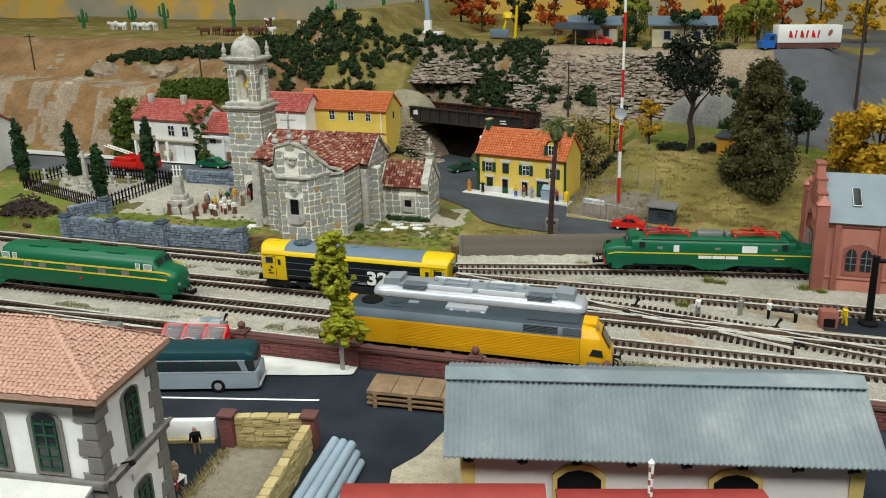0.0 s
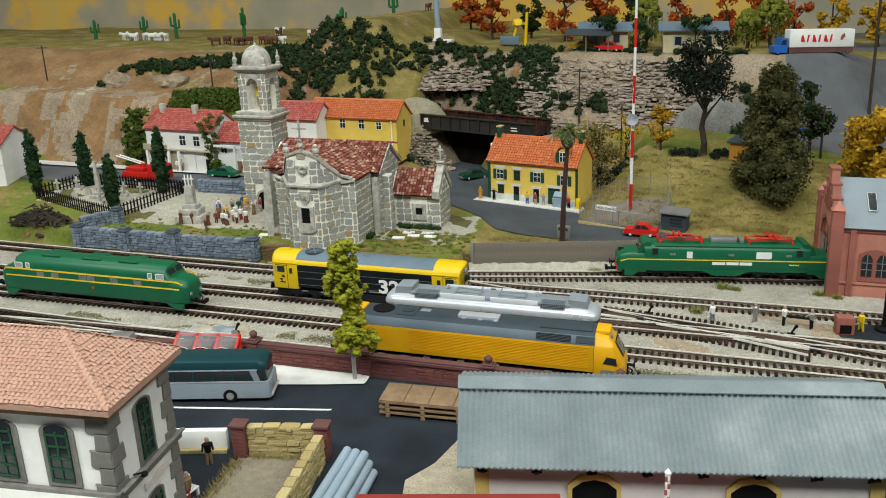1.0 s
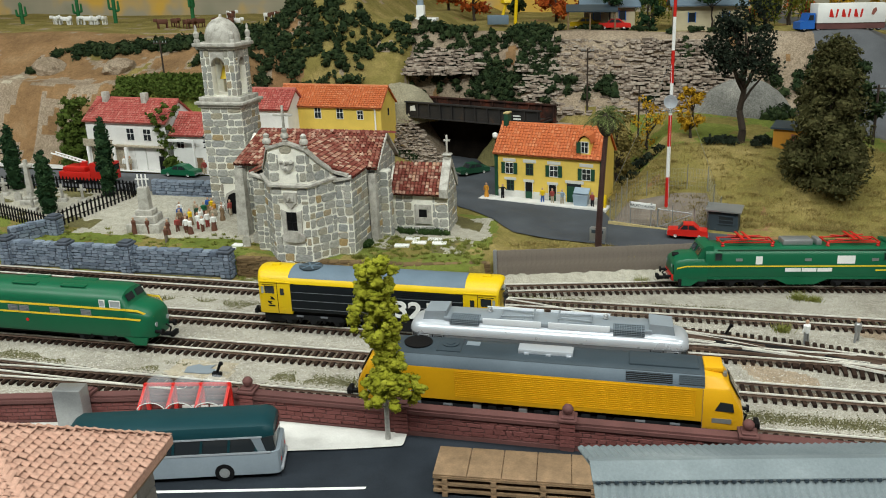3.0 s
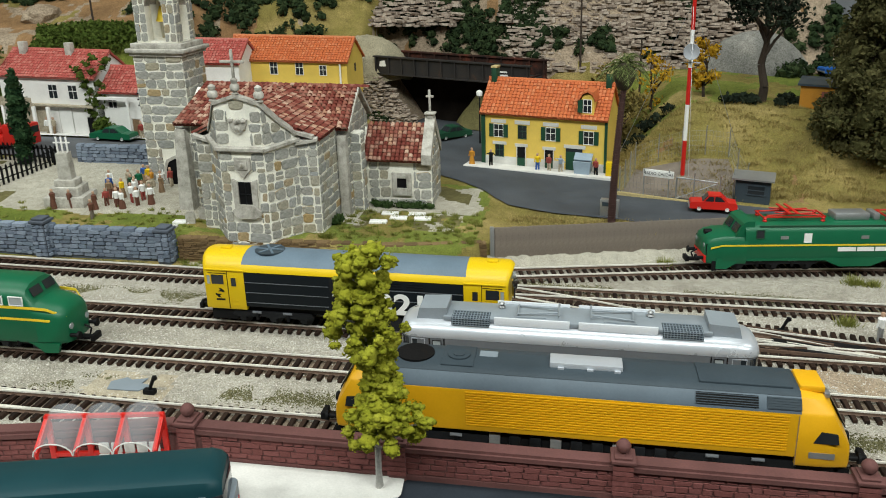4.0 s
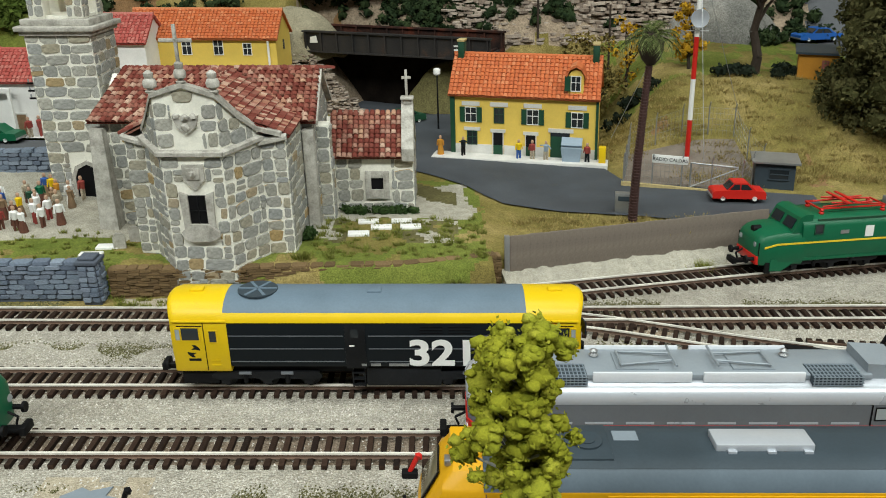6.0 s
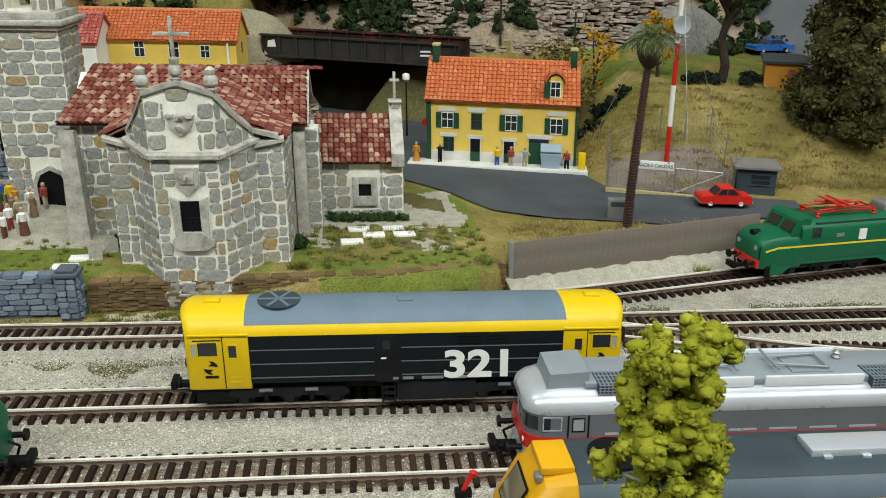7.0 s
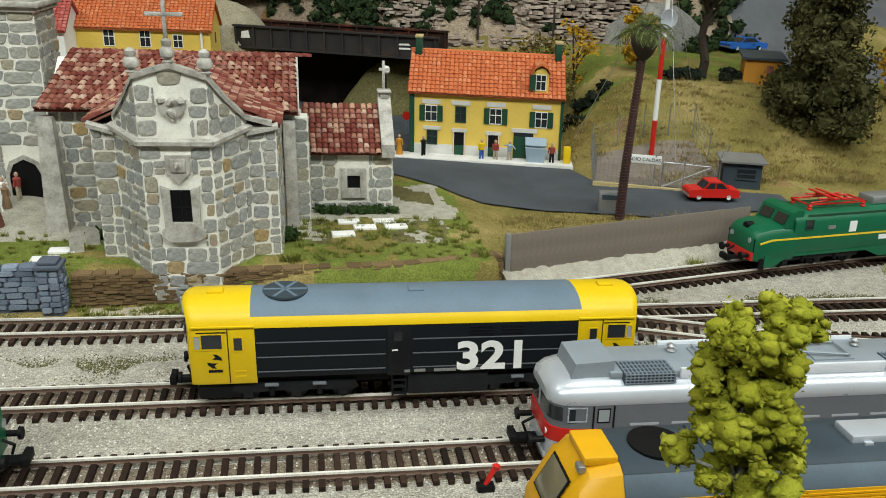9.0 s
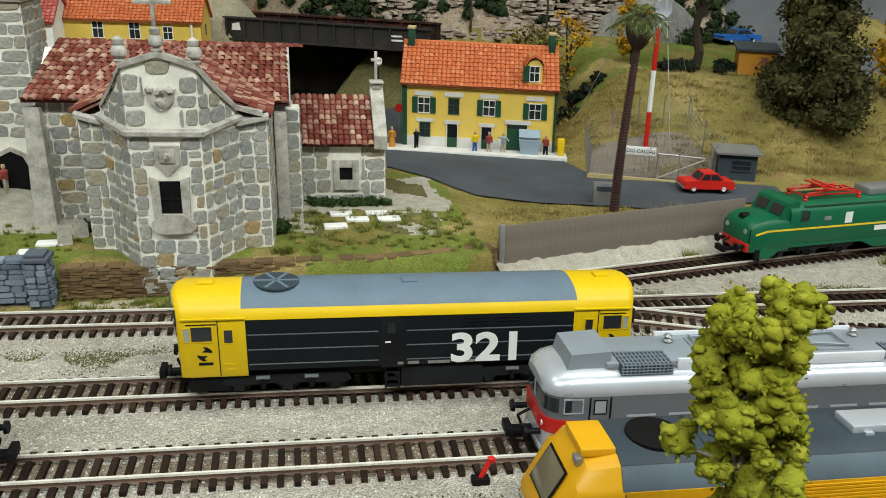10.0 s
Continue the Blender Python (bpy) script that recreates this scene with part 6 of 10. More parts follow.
def plain_house(name, x, y, z, rz, W, D, H, R, wall, roof, windows, label, doors=(), over=0.4):
    t = thing(name, x, y, z, rz, label, "house")
    part("wall", G().add([(0, 0, -1.5), (W, 0, -1.5), (W, D, -1.5), (0, D, -1.5), (0, 0, H), (W, 0, H), (W, D, H), (0, D, H), (0, D / 2, H + R - 0.15), (W, D / 2, H + R - 0.15)],
        [(0, 1, 5, 4), (1, 2, 6, 9, 5), (2, 3, 7, 6), (3, 0, 4, 8, 7), (4, 5, 9, 8), (6, 7, 8, 9), (0, 3, 2, 1)]), wall, t)
    rail_roof(t, W, D, H, R, over, roof)
    for wx, wz, w, h in windows:
        house_window(t, wx, wz, w, h, "white")
    for dx, w, h, mt in doors:
        d = part("door", G().box(dx - w / 2, dx + w / 2, -0.06, 0.02, 0, h), mt, t)
        part("door_frame", G().box(dx - w / 2 - 0.08, dx - w / 2, -0.1, 0, 0, h).box(dx + w / 2, dx + w / 2 + 0.08, -0.1, 0, 0, h).box(dx - w / 2 - 0.08, dx + w / 2 + 0.08, -0.1, 0, h, h + 0.1), "pave", d)
    return t


yb = plain_house("ochre_house", -61.0, 120.5, 6.0, -3, 15.4, 6.5, 5.6, 2.3, "cream", "orangetile", [(2.6, 3.75, 0.9, 1.45), (6.1, 3.75, 0.9, 1.45), (9.4, 3.75, 0.9, 1.45), (12.4, 3.75, 0.8, 1.1)], "long yellow house with an orange tiled roof")
part("gable_window", G().box(15.38, 15.46, 3.0, 3.5, 3.9, 4.9), "glass", yb)
part("downpipe", G().cyl((14.6, -0.15, 0), (14.6, -0.15, 5.5), 0.12, n=8), "white", yb)

h1 = plain_house("village_house", -84.5, 109.8, 4.1, -5, 12.5, 7.0, 6.6, 2.4, "plaster", "redtile", [(7.0, 4.0, 1.1, 1.5), (9.6, 4.0, 1.1, 1.5), (1.6, 4.2, 0.9, 1.2)], "white village house with red roof and open porch", [(8.2, 1.6, 2.9, "white"), (11.4, 0.8, 2.0, "black")])
part("balcony", G().box(0, 4.6, -1.0, 0, 3.1, 3.3, 0.04).box(0, 4.6, -1.0, -0.92, 3.3, 4.1).box(4.5, 12.3, -0.6, 0, 3.1, 3.35, 0.03), "sand", h1)
for bx in (0.3, 4.4, 6.3):
    part("porch_post", G().box(bx, bx + 0.35, -0.95, -0.6, 0, 3.1, 0.03), "plaster", h1)
part("porch_wall", G().box(0.4, 6.0, -0.05, 0.0, 0.0, 3.0), "sand", h1)
for cx in (1.2, 7.4):
    part("chimney", G().box(cx, cx + 0.8, 2.6, 3.4, 8.0, 9.9, 0.05), "dressed", h1)
h2 = plain_house("village_house", -71.2, 108.6, 4.1, -2, 8.0, 6.0, 5.2, 2.2, "plaster", "redtile", [(1.2, 3.2, 1.0, 1.2), (6.6, 3.3, 0.9, 1.2)], "small white house with red roof beside the church tower", [(3.8, 0.9, 2.0, "wood")])
part("porch_beam", G().box(-0.1, 3.6, -0.9, -0.6, 4.2, 4.5).box(3.3, 3.55, -0.9, -0.65, 0, 4.3), "plaster", h2)
plain_house("village_house", -66.5, 117.0, 6.0, -2, 8.5, 6.0, 5.6, 2.2, "plaster", "redtile", [], "white house with red roof behind the church")
h3 = plain_house("village_house", -112.0, 93.0, 3.3, 12, 12.5, 8.5, 6.6, 2.0, "plaster", "redtile", [(9.3, 4.3, 0.9, 1.4), (10.6, 1.4, 0.9, 1.4)], "white house with a red hipped roof by the cemetery")
part("floor_band", G().box(0, 12.5, -0.06, 0, 3.3, 3.5), "pave", h3)


def brick_shed():
    t = thing("brick_shed", 13.7, 85.2, 0.0, 0.6, "salmon brick engine shed with stepped gable and grey roof", "shed")
    W, D, H, R = 26.0, 8.6, 7.5, 3.9
    part("wall", G().add([(0, 0, 0), (W, 0, 0), (W, D, 0), (0, D, 0), (0, 0, H), (W, 0, H), (W, D, H), (0, D, H), (0, D / 2, H + R), (W, D / 2, H + R)],
        [(0, 1, 5, 4), (1, 2, 6, 9, 5), (2, 3, 7, 6), (3, 0, 4, 8, 7), (4, 5, 9, 8), (6, 7, 8, 9), (0, 3, 2, 1)]), "brickred", t)
    part("roof", slope(slope(G(), (0.5, -0.5, H - 0.1), (W + 0.3, -0.5, H - 0.1), (W + 0.3, D / 2, H + R + 0.25), (0.5, D / 2, H + R + 0.25), 0.2), (W + 0.3, D + 0.5, H - 0.1), (0.5, D + 0.5, H - 0.1), (0.5, D / 2, H + R + 0.25), (W + 0.3, D / 2, H + R + 0.25), 0.2), "midgrey", t, "flat blue-grey roof")
    sk = part("skylight", G().box(-0.42, 0.42, -1.15, 1.15, 0, 0.12, 0.03, m=Matrix.Translation((3.5, 1.9, 9.62)) @ Matrix.Rotation(math.radians(40.2), 4, "X")), "white", t)
    part("skylight_glass", G().box(-0.37, 0.37, -1.08, 1.08, 0.1, 0.16, m=Matrix.Translation((3.5, 1.9, 9.62)) @ Matrix.Rotation(math.radians(40.2), 4, "X")), "glass", sk)
    # stepped gable at the track end
    gab = part("gable", G().prism([(-0.5, 0), (1.6, 0), (1.6, 5.0), (2.3, 6.6), (4.1, 7.3), (5.9, 6.6), (6.6, 5.0), (6.6, 0), (9.1, 0), (9.1, 7.6), (8.3, 7.6), (8.3, 8.6), (7.4, 8.6), (7.4, 9.8), (6.3, 9.8), (6.3, 11.1), (5.2, 11.1), (5.2, 12.5), (3.4, 12.5), (3.4, 11.1), (2.3, 11.1), (2.3, 9.8), (1.2, 9.8), (1.2, 8.6), (0.3, 8.6), (0.3, 7.6), (-0.5, 7.6)], "x", -0.3, 0.5), "brickred", t, "stepped brick gable")
    for ya, yb2, zz in ((-0.5, 0.3, 7.6), (0.3, 1.2, 8.6), (1.2, 2.3, 9.8), (2.3, 3.4, 11.1), (3.4, 5.2, 12.5), (5.2, 6.3, 11.1), (6.3, 7.4, 9.8), (7.4, 8.3, 8.6), (8.3, 9.1, 7.6)):
        part("coping", G().box(-0.45, 0.65, ya - 0.05, yb2 + 0.05, zz, zz + 0.25, 0.04), "brickdark", gab)
    for y in (-0.5, 8.7):
        pr = part("pier", G().box(-0.6, 0.6, y - 0.25, y + 0.65, 0, 9.2, 0.04), "brickdark", gab)
        part("pier_cap", G().add([(-0.7, y - 0.35, 9.2), (0.7, y - 0.35, 9.2), (0.7, y + 0.75, 9.2), (-0.7, y + 0.75, 9.2), (0, y + 0.2, 10.2)], [(0, 1, 4), (1, 2, 4), (2, 3, 4), (3, 0, 4), (0, 3, 2, 1)]), "brickred", pr)
    for y, z0, z1 in ((3.2, 8.2, 10.4), (4.1, 8.2, 11.0), (5.0, 8.2, 10.4), (2.2, 8.4, 9.4), (6.0, 8.4, 9.4)):
        part("blind_arch", G().box(-0.36, -0.29, y - 0.28, y + 0.28, z0, z1), "brickdark", gab)
    part("doorway", G().prism([(1.6, 0.05), (6.6, 0.05), (6.6, 5.0), (5.9, 6.6), (4.1, 7.3), (2.3, 6.6), (1.6, 5.0)], "x", 0.2, 0.45), "black", gab)
    part("door_tracery", G().box(-0.1, 0.1, 3.95, 4.25, 3.5, 7.2).box(-0.1, 0.1, 1.7, 6.5, 4.9, 5.1), "darkgreen", gab)
    part("arch_trim", G().prism([(1.3, 5.0), (1.6, 5.0), (2.3, 6.6), (4.1, 7.3), (5.9, 6.6), (6.6, 5.0), (6.9, 5.0), (6.2, 6.9), (4.1, 7.75), (2.0, 6.9)], "x", -0.42, -0.29), "brickdark", gab)
    part("gate", G().box(-0.25, -0.1, 1.6, 2.6, 0.1, 4.6).box(-0.25, -0.1, 5.6, 6.6, 0.1, 4.6), "midgrey", gab)
    for k in range(6):
        cx = 3.9 + k * 4.3
        part("pilaster", G().box(cx - 2.55, cx - 1.95, -0.3, 0.02, 0, H - 0.3, 0.03), "brickdark", t)
        bay = part("window_bay", G().prism([(cx - 1.5, 1.7), (cx + 1.5, 1.7), (cx + 1.5, 4.6), (cx + 0.8, 5.0), (cx, 5.15), (cx - 0.8, 5.0), (cx - 1.5, 4.6)], "y", -0.12, 0.0), "brickdark", t)
        for s in (-1, 1):
            c = cx + s * 0.72
            w = part("window", G().prism([(c - 0.5, 2.3), (c + 0.5, 2.3), (c + 0.5, 4.1), (c + 0.3, 4.5), (c, 4.65), (c - 0.3, 4.5), (c - 0.5, 4.1)], "y", -0.2, -0.1), "glass", bay)
            part("glazing_bar", G().box(c - 0.04, c + 0.04, -0.25, -0.2, 2.3, 4.6).box(c - 0.5, c + 0.5, -0.25, -0.2, 3.0, 3.07).box(c - 0.5, c + 0.5, -0.25, -0.2, 3.7, 3.77), "steel", w)
    part("sill_band", G().box(0.3, W, -0.18, 0, 1.35, 1.6), "brickred", t)
    part("eaves_band", G().box(0.3, W, -0.2, 0, H - 0.55, H - 0.25), "brickdark", t)
    return t


brick_shed()


# ---- front row: station, goods shed ----
def arched_window(t, x, z, w, h, nrm="y", at=0.0, sgn=-1, dark="darkgreen"):
    """A tall round-headed window with a grey stone surround, on a wall at y (nrm 'y') or x (nrm 'x')."""
    def pts(k, b):
        r = w / 2 + k
        return [(x - r, z - b), (x + r, z - b), (x + r, z + h - r * 0.35)] + [(x + r * math.cos(math.pi * i / 8), z + h - r * 0.35 + r * 0.42 * math.sin(math.pi * i / 8)) for i in range(1, 8)] + [(x - r, z + h - r * 0.35)]
    o = lambda d: tuple(sorted((at, at + sgn * d)))
    fr = part("window_surround", G().prism(pts(0.32, 0.3), nrm, *o(0.10)), "granite_grey", t)
    p = part("window", G().prism(pts(0.0, 0.0), nrm, *o(0.14)), "glass", fr)
    g = G()
    for k in range(5):
        zz = z + h * (0.02 + 0.2 * k)
        a, b = o(0.20)
        g.box(*((x - w / 2, x + w / 2, a, b) if nrm == "y" else (a, b, x - w / 2, x + w / 2)), zz, zz + 0.11)
    for u in (x - w / 2, x - 0.06, x + w / 2 - 0.12):
        a, b = o(0.20)
        g.box(*((u, u + 0.12, a, b) if nrm == "y" else (a, b, u, u + 0.12)), z, z + h * 0.9)
    part("window_grid", g, dark, p)
    return fr


def station():
    t = thing("station_building", -29.7, 26.6, 0.8, 5.8, "white station building with granite corners and salmon hipped roof", "building")
    W, D, H = 18.0, 6.4, 10.7
    part("wall", G().box(-W, 0, 0, D, 0, H), "plaster", t)
    roof = G()
    o = 0.75
    rx = 4.0
    P = [(-W - o, -o, H), (o, -o, H), (o, D + o, H), (-W - o, D + o, H), (-W + rx, D / 2, H + 2.5), (-rx, D / 2, H + 2.5)]
    roof.add(P + [(x, y, z - 0.3) for x, y, z in P[:4]], [(0, 1, 5, 4), (1, 2, 5), (2, 3, 4, 5), (3, 0, 4), (0, 6, 7, 1), (1, 7, 8, 2), (2, 8, 9, 3), (3, 9, 6, 0), (6, 9, 8, 7)])
    rf = part("roof", roof, "salmontile", t, "salmon hipped tile roof")
    rng = random.Random(3)
    g = G()
    me = tile_mesh("roof_tile", "salmontile", 0.30, 0.40, 0.045)
    lift = lambda p: (p[0], p[1], p[2] + 0.03)
    tiles(None, lift(P[0]), lift(P[1]), lift(P[5]), lift(P[4]), 0.29, 0.31, me, rng, g)
    tiles(None, lift(P[1]), lift(P[2]), lift(P[5]), lift(P[5]), 0.29, 0.31, me, rng, g)
    tiles(None, lift(P[2]), lift(P[3]), lift(P[4]), lift(P[5]), 0.29, 0.31, me, rng, g)
    tagged(part("roof_tiles", g, "salmontile", rf), kind="stuff")
    part("eaves_board", G().box(-W - 0.55, 0.55, -0.55, D + 0.55, H - 0.65, H - 0.28, 0.05), "wood", t)
    for cx, cy in ((0, 0), (0, D)):
        z = 0.0
        k = 0
        while z < H - 0.7:
            l = 1.25 if k % 2 else 0.85
            mm = Matrix.Translation((-l / 2 + 0.1, -0.0, z + 0.5)) @ Matrix.Rotation(math.radians(90), 4, "X") @ Matrix.Diagonal((l, 0.95, 0.12, 1))
            if cy == 0:
                piece("quoin", QUOIN[0], t, mm)
            mm = Matrix.Translation((0.0, (l if cy == 0 else -l) / 2 + cy - (0.1 if cy == 0 else -0.1), z + 0.5)) @ Matrix(((0, 0, 1, 0), (1, 0, 0, 0), (0, 1, 0, 0), (0, 0, 0, 1))) @ Matrix.Diagonal((l, 0.95, 0.12, 1))
            piece("quoin", QUOIN[0], t, mm)
            z += 1.0
            k += 1
    part("floor_band", G().box(-W, 0.3, -0.3, 0, 5.1, 5.6, 0.05).box(0, 0.3, -0.3, D + 0.3, 5.1, 5.6, 0.05).box(0.3, 0.55, -0.1, D + 0.3, 5.6, 5.75, 0.04), "granite_grey", t)
    for x in (-2.9, -6.2, -9.5, -12.8):
        arched_window(t, x, 6.0, 1.35, 3.3)
    arched_window(t, 3.3, 5.9, 1.2, 3.4, "x", 0.0, 1)
    arched_window(t, 3.3, 0.4, 1.3, 3.2, "x", 0.0, 1)
    part("name_board", G().box(0.05, 0.16, 2.4, 5.0, 4.1, 4.5), "pink", t)
    aw = part("platform_canopy", G().prism([(-0.1, 5.2), (-5.0, 4.2), (-5.0, 4.35), (-0.1, 5.4)], "x", -W, -0.6), "pave", t, "pale platform canopy")
    for x in (-2, -8, -14):
        part("canopy_post", G().cyl((x, -4.6, 0), (x, -4.6, 4.2), 0.18, n=8), "steel", aw)
    part("lamp_bracket", G().cyl((0.3, 1.2, 5.9), (0.9, 1.2, 6.1), 0.06, n=6).blob((0.95, 1.2, 6.0), 0.2, rng), "black", t)
    return t


station()


def goods_shed():
    t = thing("goods_shed", -13.1, 33.9, 0.8, 11.7, "pink goods shed with a grey corrugated metal roof", "shed")
    W, D = 24.5, 8.1
    H, R = 5.3, 3.1
    part("wall", G().add([(0.9, 1.0, 0), (W - 0.9, 1.0, 0), (W - 0.9, D - 1, 0), (0.9, D - 1, 0), (0.9, 1.0, H + 0.3), (W - 0.9, 1.0, H + 0.3), (W - 0.9, D - 1, H + 1.9), (0.9, D - 1, H + 1.9), (0.9, D * 0.58, H + R - 0.35), (W - 0.9, D * 0.58, H + R - 0.35)],
        [(0, 1, 5, 4), (1, 2, 6, 9, 5), (2, 3, 7, 6), (3, 0, 4, 8, 7), (4, 5, 9, 8), (6, 7, 8, 9), (0, 3, 2, 1)]), "pink", t)
    n = 150
    for nm, ya, yb, za, zb in (("roof_sheet", 0.0, D * 0.58, H, H + R), ("roof_sheet", D * 1.0, D * 0.58, H + 1.9, H + R)):
        g = G()
        pts = []
        for k in range(n + 1):
            x = W * k / n
            pts.append((x, 0.07 if k % 2 else -0.03))
        vs = [(x, ya, za + h) for x, h in pts] + [(x, yb, zb + h) for x, h in pts] + [(x, ya, za + h - 0.09) for x, h in pts] + [(x, yb, zb + h - 0.09) for x, h in pts]
        m = n + 1
        fs = [(i, i + 1, m + i + 1, m + i) for i in range(n)] + [(2 * m + i, 3 * m + i, 3 * m + i + 1, 2 * m + i + 1) for i in range(n)] + [(i, 2 * m + i, 2 * m + i + 1, i + 1) for i in range(n)]
        g.add(vs, fs)
        part(nm, g, "zinc", t, "grey corrugated sheet", 0.2)
    part("ridge_cap", G().prism([(D * 0.58 - 0.75, H + R - 0.28), (D * 0.58, H + R + 0.16), (D * 0.58 + 0.7, H + R - 0.1), (D * 0.58 + 0.7, H + R - 0.2), (D * 0.58, H + R + 0.02), (D * 0.58 - 0.75, H + R - 0.36)], "x", -0.05, W + 0.05), "zinc", t)
    for k in range(68):
        part("ridge_bolt", G().box(0.1 + k * 0.36, 0.26 + k * 0.36, D * 0.58 - 0.82, D * 0.58 - 0.72, H + R - 0.42, H + R - 0.3), "slate", t)
    for cx in (1.35, 7.7, 16.5, 23.2):
        if cx in (7.7, 16.5):
            dr = part("goods_door", G().prism([(cx - 1.25, 0), (cx + 1.25, 0), (cx + 1.25, 3.6), (cx + 0.7, 4.05), (cx, 4.2), (cx - 0.7, 4.05), (cx - 1.25, 3.6)], "y", 0.85, 1.02), "black", t)
            part("door_surround", G().prism([(cx - 1.5, 0), (cx - 1.25, 0), (cx - 1.25, 3.6), (cx - 0.7, 4.05), (cx, 4.2), (cx + 0.7, 4.05), (cx + 1.25, 3.6), (cx + 1.25, 0), (cx + 1.5, 0), (cx + 1.5, 3.8), (cx + 0.85, 4.4), (cx, 4.55), (cx - 0.85, 4.4), (cx - 1.5, 3.8)], "y", 0.78, 1.0), "ochretrim", dr)
        else:
            part("corner_strip", G().box(cx - 0.4, cx + 0.4, 0.9, 1.02, 0, H - 0.3), "ochretrim", t)
    for k in range(8):
        x = 1.4 + k * 3.05
        part("roof_bracket", G().prism([(0.2, H - 0.35), (1.0, H - 0.35), (1.0, H - 1.0)], "x", x - 0.12, x + 0.12).box(x - 0.3, x + 0.3, 0.3, 0.95, H - 0.5, H - 0.3, 0.05), "chassis", t)
    return t


goods_shed()
M["wagonred"] = mat("oxide_red_paint", (0.27, 0.035, 0.028), 0.55, var=0.12)
gable = thing("red_wagon", -17.6, 29.3, 0.8, 12.3, "red-roofed railway wagon beside the goods shed", "wagon")
part("body", G().box(0.0, 10.6, 0, 2.6, 0.7, 3.9, 0.1), "brickdark", gable)
part("roof", G().prism([(-0.1, 3.8), (0.4, 4.2), (1.3, 4.35), (2.2, 4.2), (2.7, 3.8)], "x", -0.1, 10.7), "wagonred", gable)
for wx in (2.0, 9.2):
    part("wheel", G().cyl((wx, 0.3, 0.5), (wx, 0.45, 0.5), 0.5, n=16).cyl((wx, 2.2, 0.5), (wx, 2.35, 0.5), 0.5, n=16), "chassis", gable)
g2 = copy_thing(gable, pose((-17.6 + 11.7 * 0.977) * U, (29.3 + 11.7 * 0.213) * U, 0.8 * U, 0, 0, 12.3))


# ---- garden walls, fences ----
def stone_wall(name, pts, z0, z1, thick, meshes, body, label, rng, course, length, cap=None, gap=0.06, proud=0.1, posts=(), piece_name="stone", category="wall"):
    t = thing(name, 0, 0, 0, 0, label, category)
    for a, b in zip(pts, pts[1:]):
        a, b = Vector(a), Vector(b)
        d = (b - a).normalized()
        n = Vector((-d.y, d.x)) * thick
        part("wall_body", G().add([(a.x, a.y, z0 - 0.6), (b.x, b.y, z0 - 0.6), (b.x + n.x, b.y + n.y, z0 - 0.6), (a.x + n.x, a.y + n.y, z0 - 0.6), (a.x, a.y, z1), (b.x, b.y, z1), (b.x + n.x, b.y + n.y, z1), (a.x + n.x, a.y + n.y, z1)],
             [(0, 1, 5, 4), (1, 2, 6, 5), (2, 3, 7, 6), (3, 0, 4, 7), (4, 5, 6, 7), (0, 3, 2, 1)]), body, t)
        masonry(t, a, b, z0, z1, rng, course, length, gap, proud, None, (), meshes, piece_name)
        if cap:
            w = (b - a).length
            k = 0.0
            while k < w - 0.1:
                l = min(w - k, length * rng.uniform(1.0, 1.9))
                c = a + d * (k + l / 2) + n / 2
                m = Matrix.Translation((c.x, c.y, z1)) @ Matrix.Rotation(math.atan2(d.y, d.x) + rng.uniform(-0.05, 0.05), 4, "Z") @ Matrix.Diagonal((l - 0.05, thick + 0.25, cap * rng.uniform(0.7, 1.3), 1))
                piece("cap_stone", rng.choice(meshes), t, m)
                k += l
    for x, y, h in posts:
        p = part("post", G().box(x - 0.55, x + 0.55, y - 0.35, y + 0.85, z0 - 0.5, h - 0.3, 0.06), body, t)
        for ya, yb, xa, xb in ((y - 0.36, y - 0.36, x - 0.55, x + 0.55),):
            masonry(p, (xa, ya), (xb, yb), z0, h - 0.35, rng, course, length * 0.8, gap, proud, None, (), meshes, piece_name)
        masonry(p, (x + 0.56, y - 0.35), (x + 0.56, y + 0.85), z0, h - 0.35, rng, course, length * 0.8, gap, proud, None, (), meshes, piece_name)
        part("post_cap", G().box(x - 0.7, x + 0.7, y - 0.5, y + 1.0, h - 0.3, h - 0.05, 0.06).box(x - 0.5, x + 0.5, y - 0.3, y + 0.8, h - 0.05, h + 0.15, 0.06), body, p)
    return t


rw = random.Random(11)
stone_wall("stone_wall", [(-76.4, 81.1), (-62.2, 80.9), (-51.0, 81.2)], 0.2, 2.5, 0.6, BLUES, "bluebody", "blue-grey stone wall with pillars along the track", rw, 0.34, 0.8, 0.22, posts=[(-76.0, 80.9, 3.1), (-69.0, 80.8, 3.0), (-61.9, 80.7, 3.3), (-51.2, 80.9, 3.0)])
stone_wall("stone_wall", [(-76.0, 81.9), (-73.8, 85.8)], 1.4, 3.6, 0.6, BLUES, "bluebody", "blue-grey stone wall that turns towards the cemetery", rw, 0.34, 0.8, 0.22, posts=[(-73.4, 85.6, 4.2)])
stone_wall("stone_wall", [(-68.4, 97.6), (-59.5, 97.6)], 3.3, 5.4, 0.6, BLUES, "bluebody", "blue-grey stone wall below the village street", rw, 0.34, 0.8, 0.22)
stone_wall("dry_wall", [(-50.3, 81.5), (-43.5, 81.6), (-37.5, 81.9), (-31.5, 82.2), (-25.2, 83.8)], 0.25, 2.0, 0.5, WATTLES, "wattle", "low brown dry wall of thin stones", rw, 0.17, 0.62, 0.12, gap=0.025, proud=0.13, piece_name="stone")


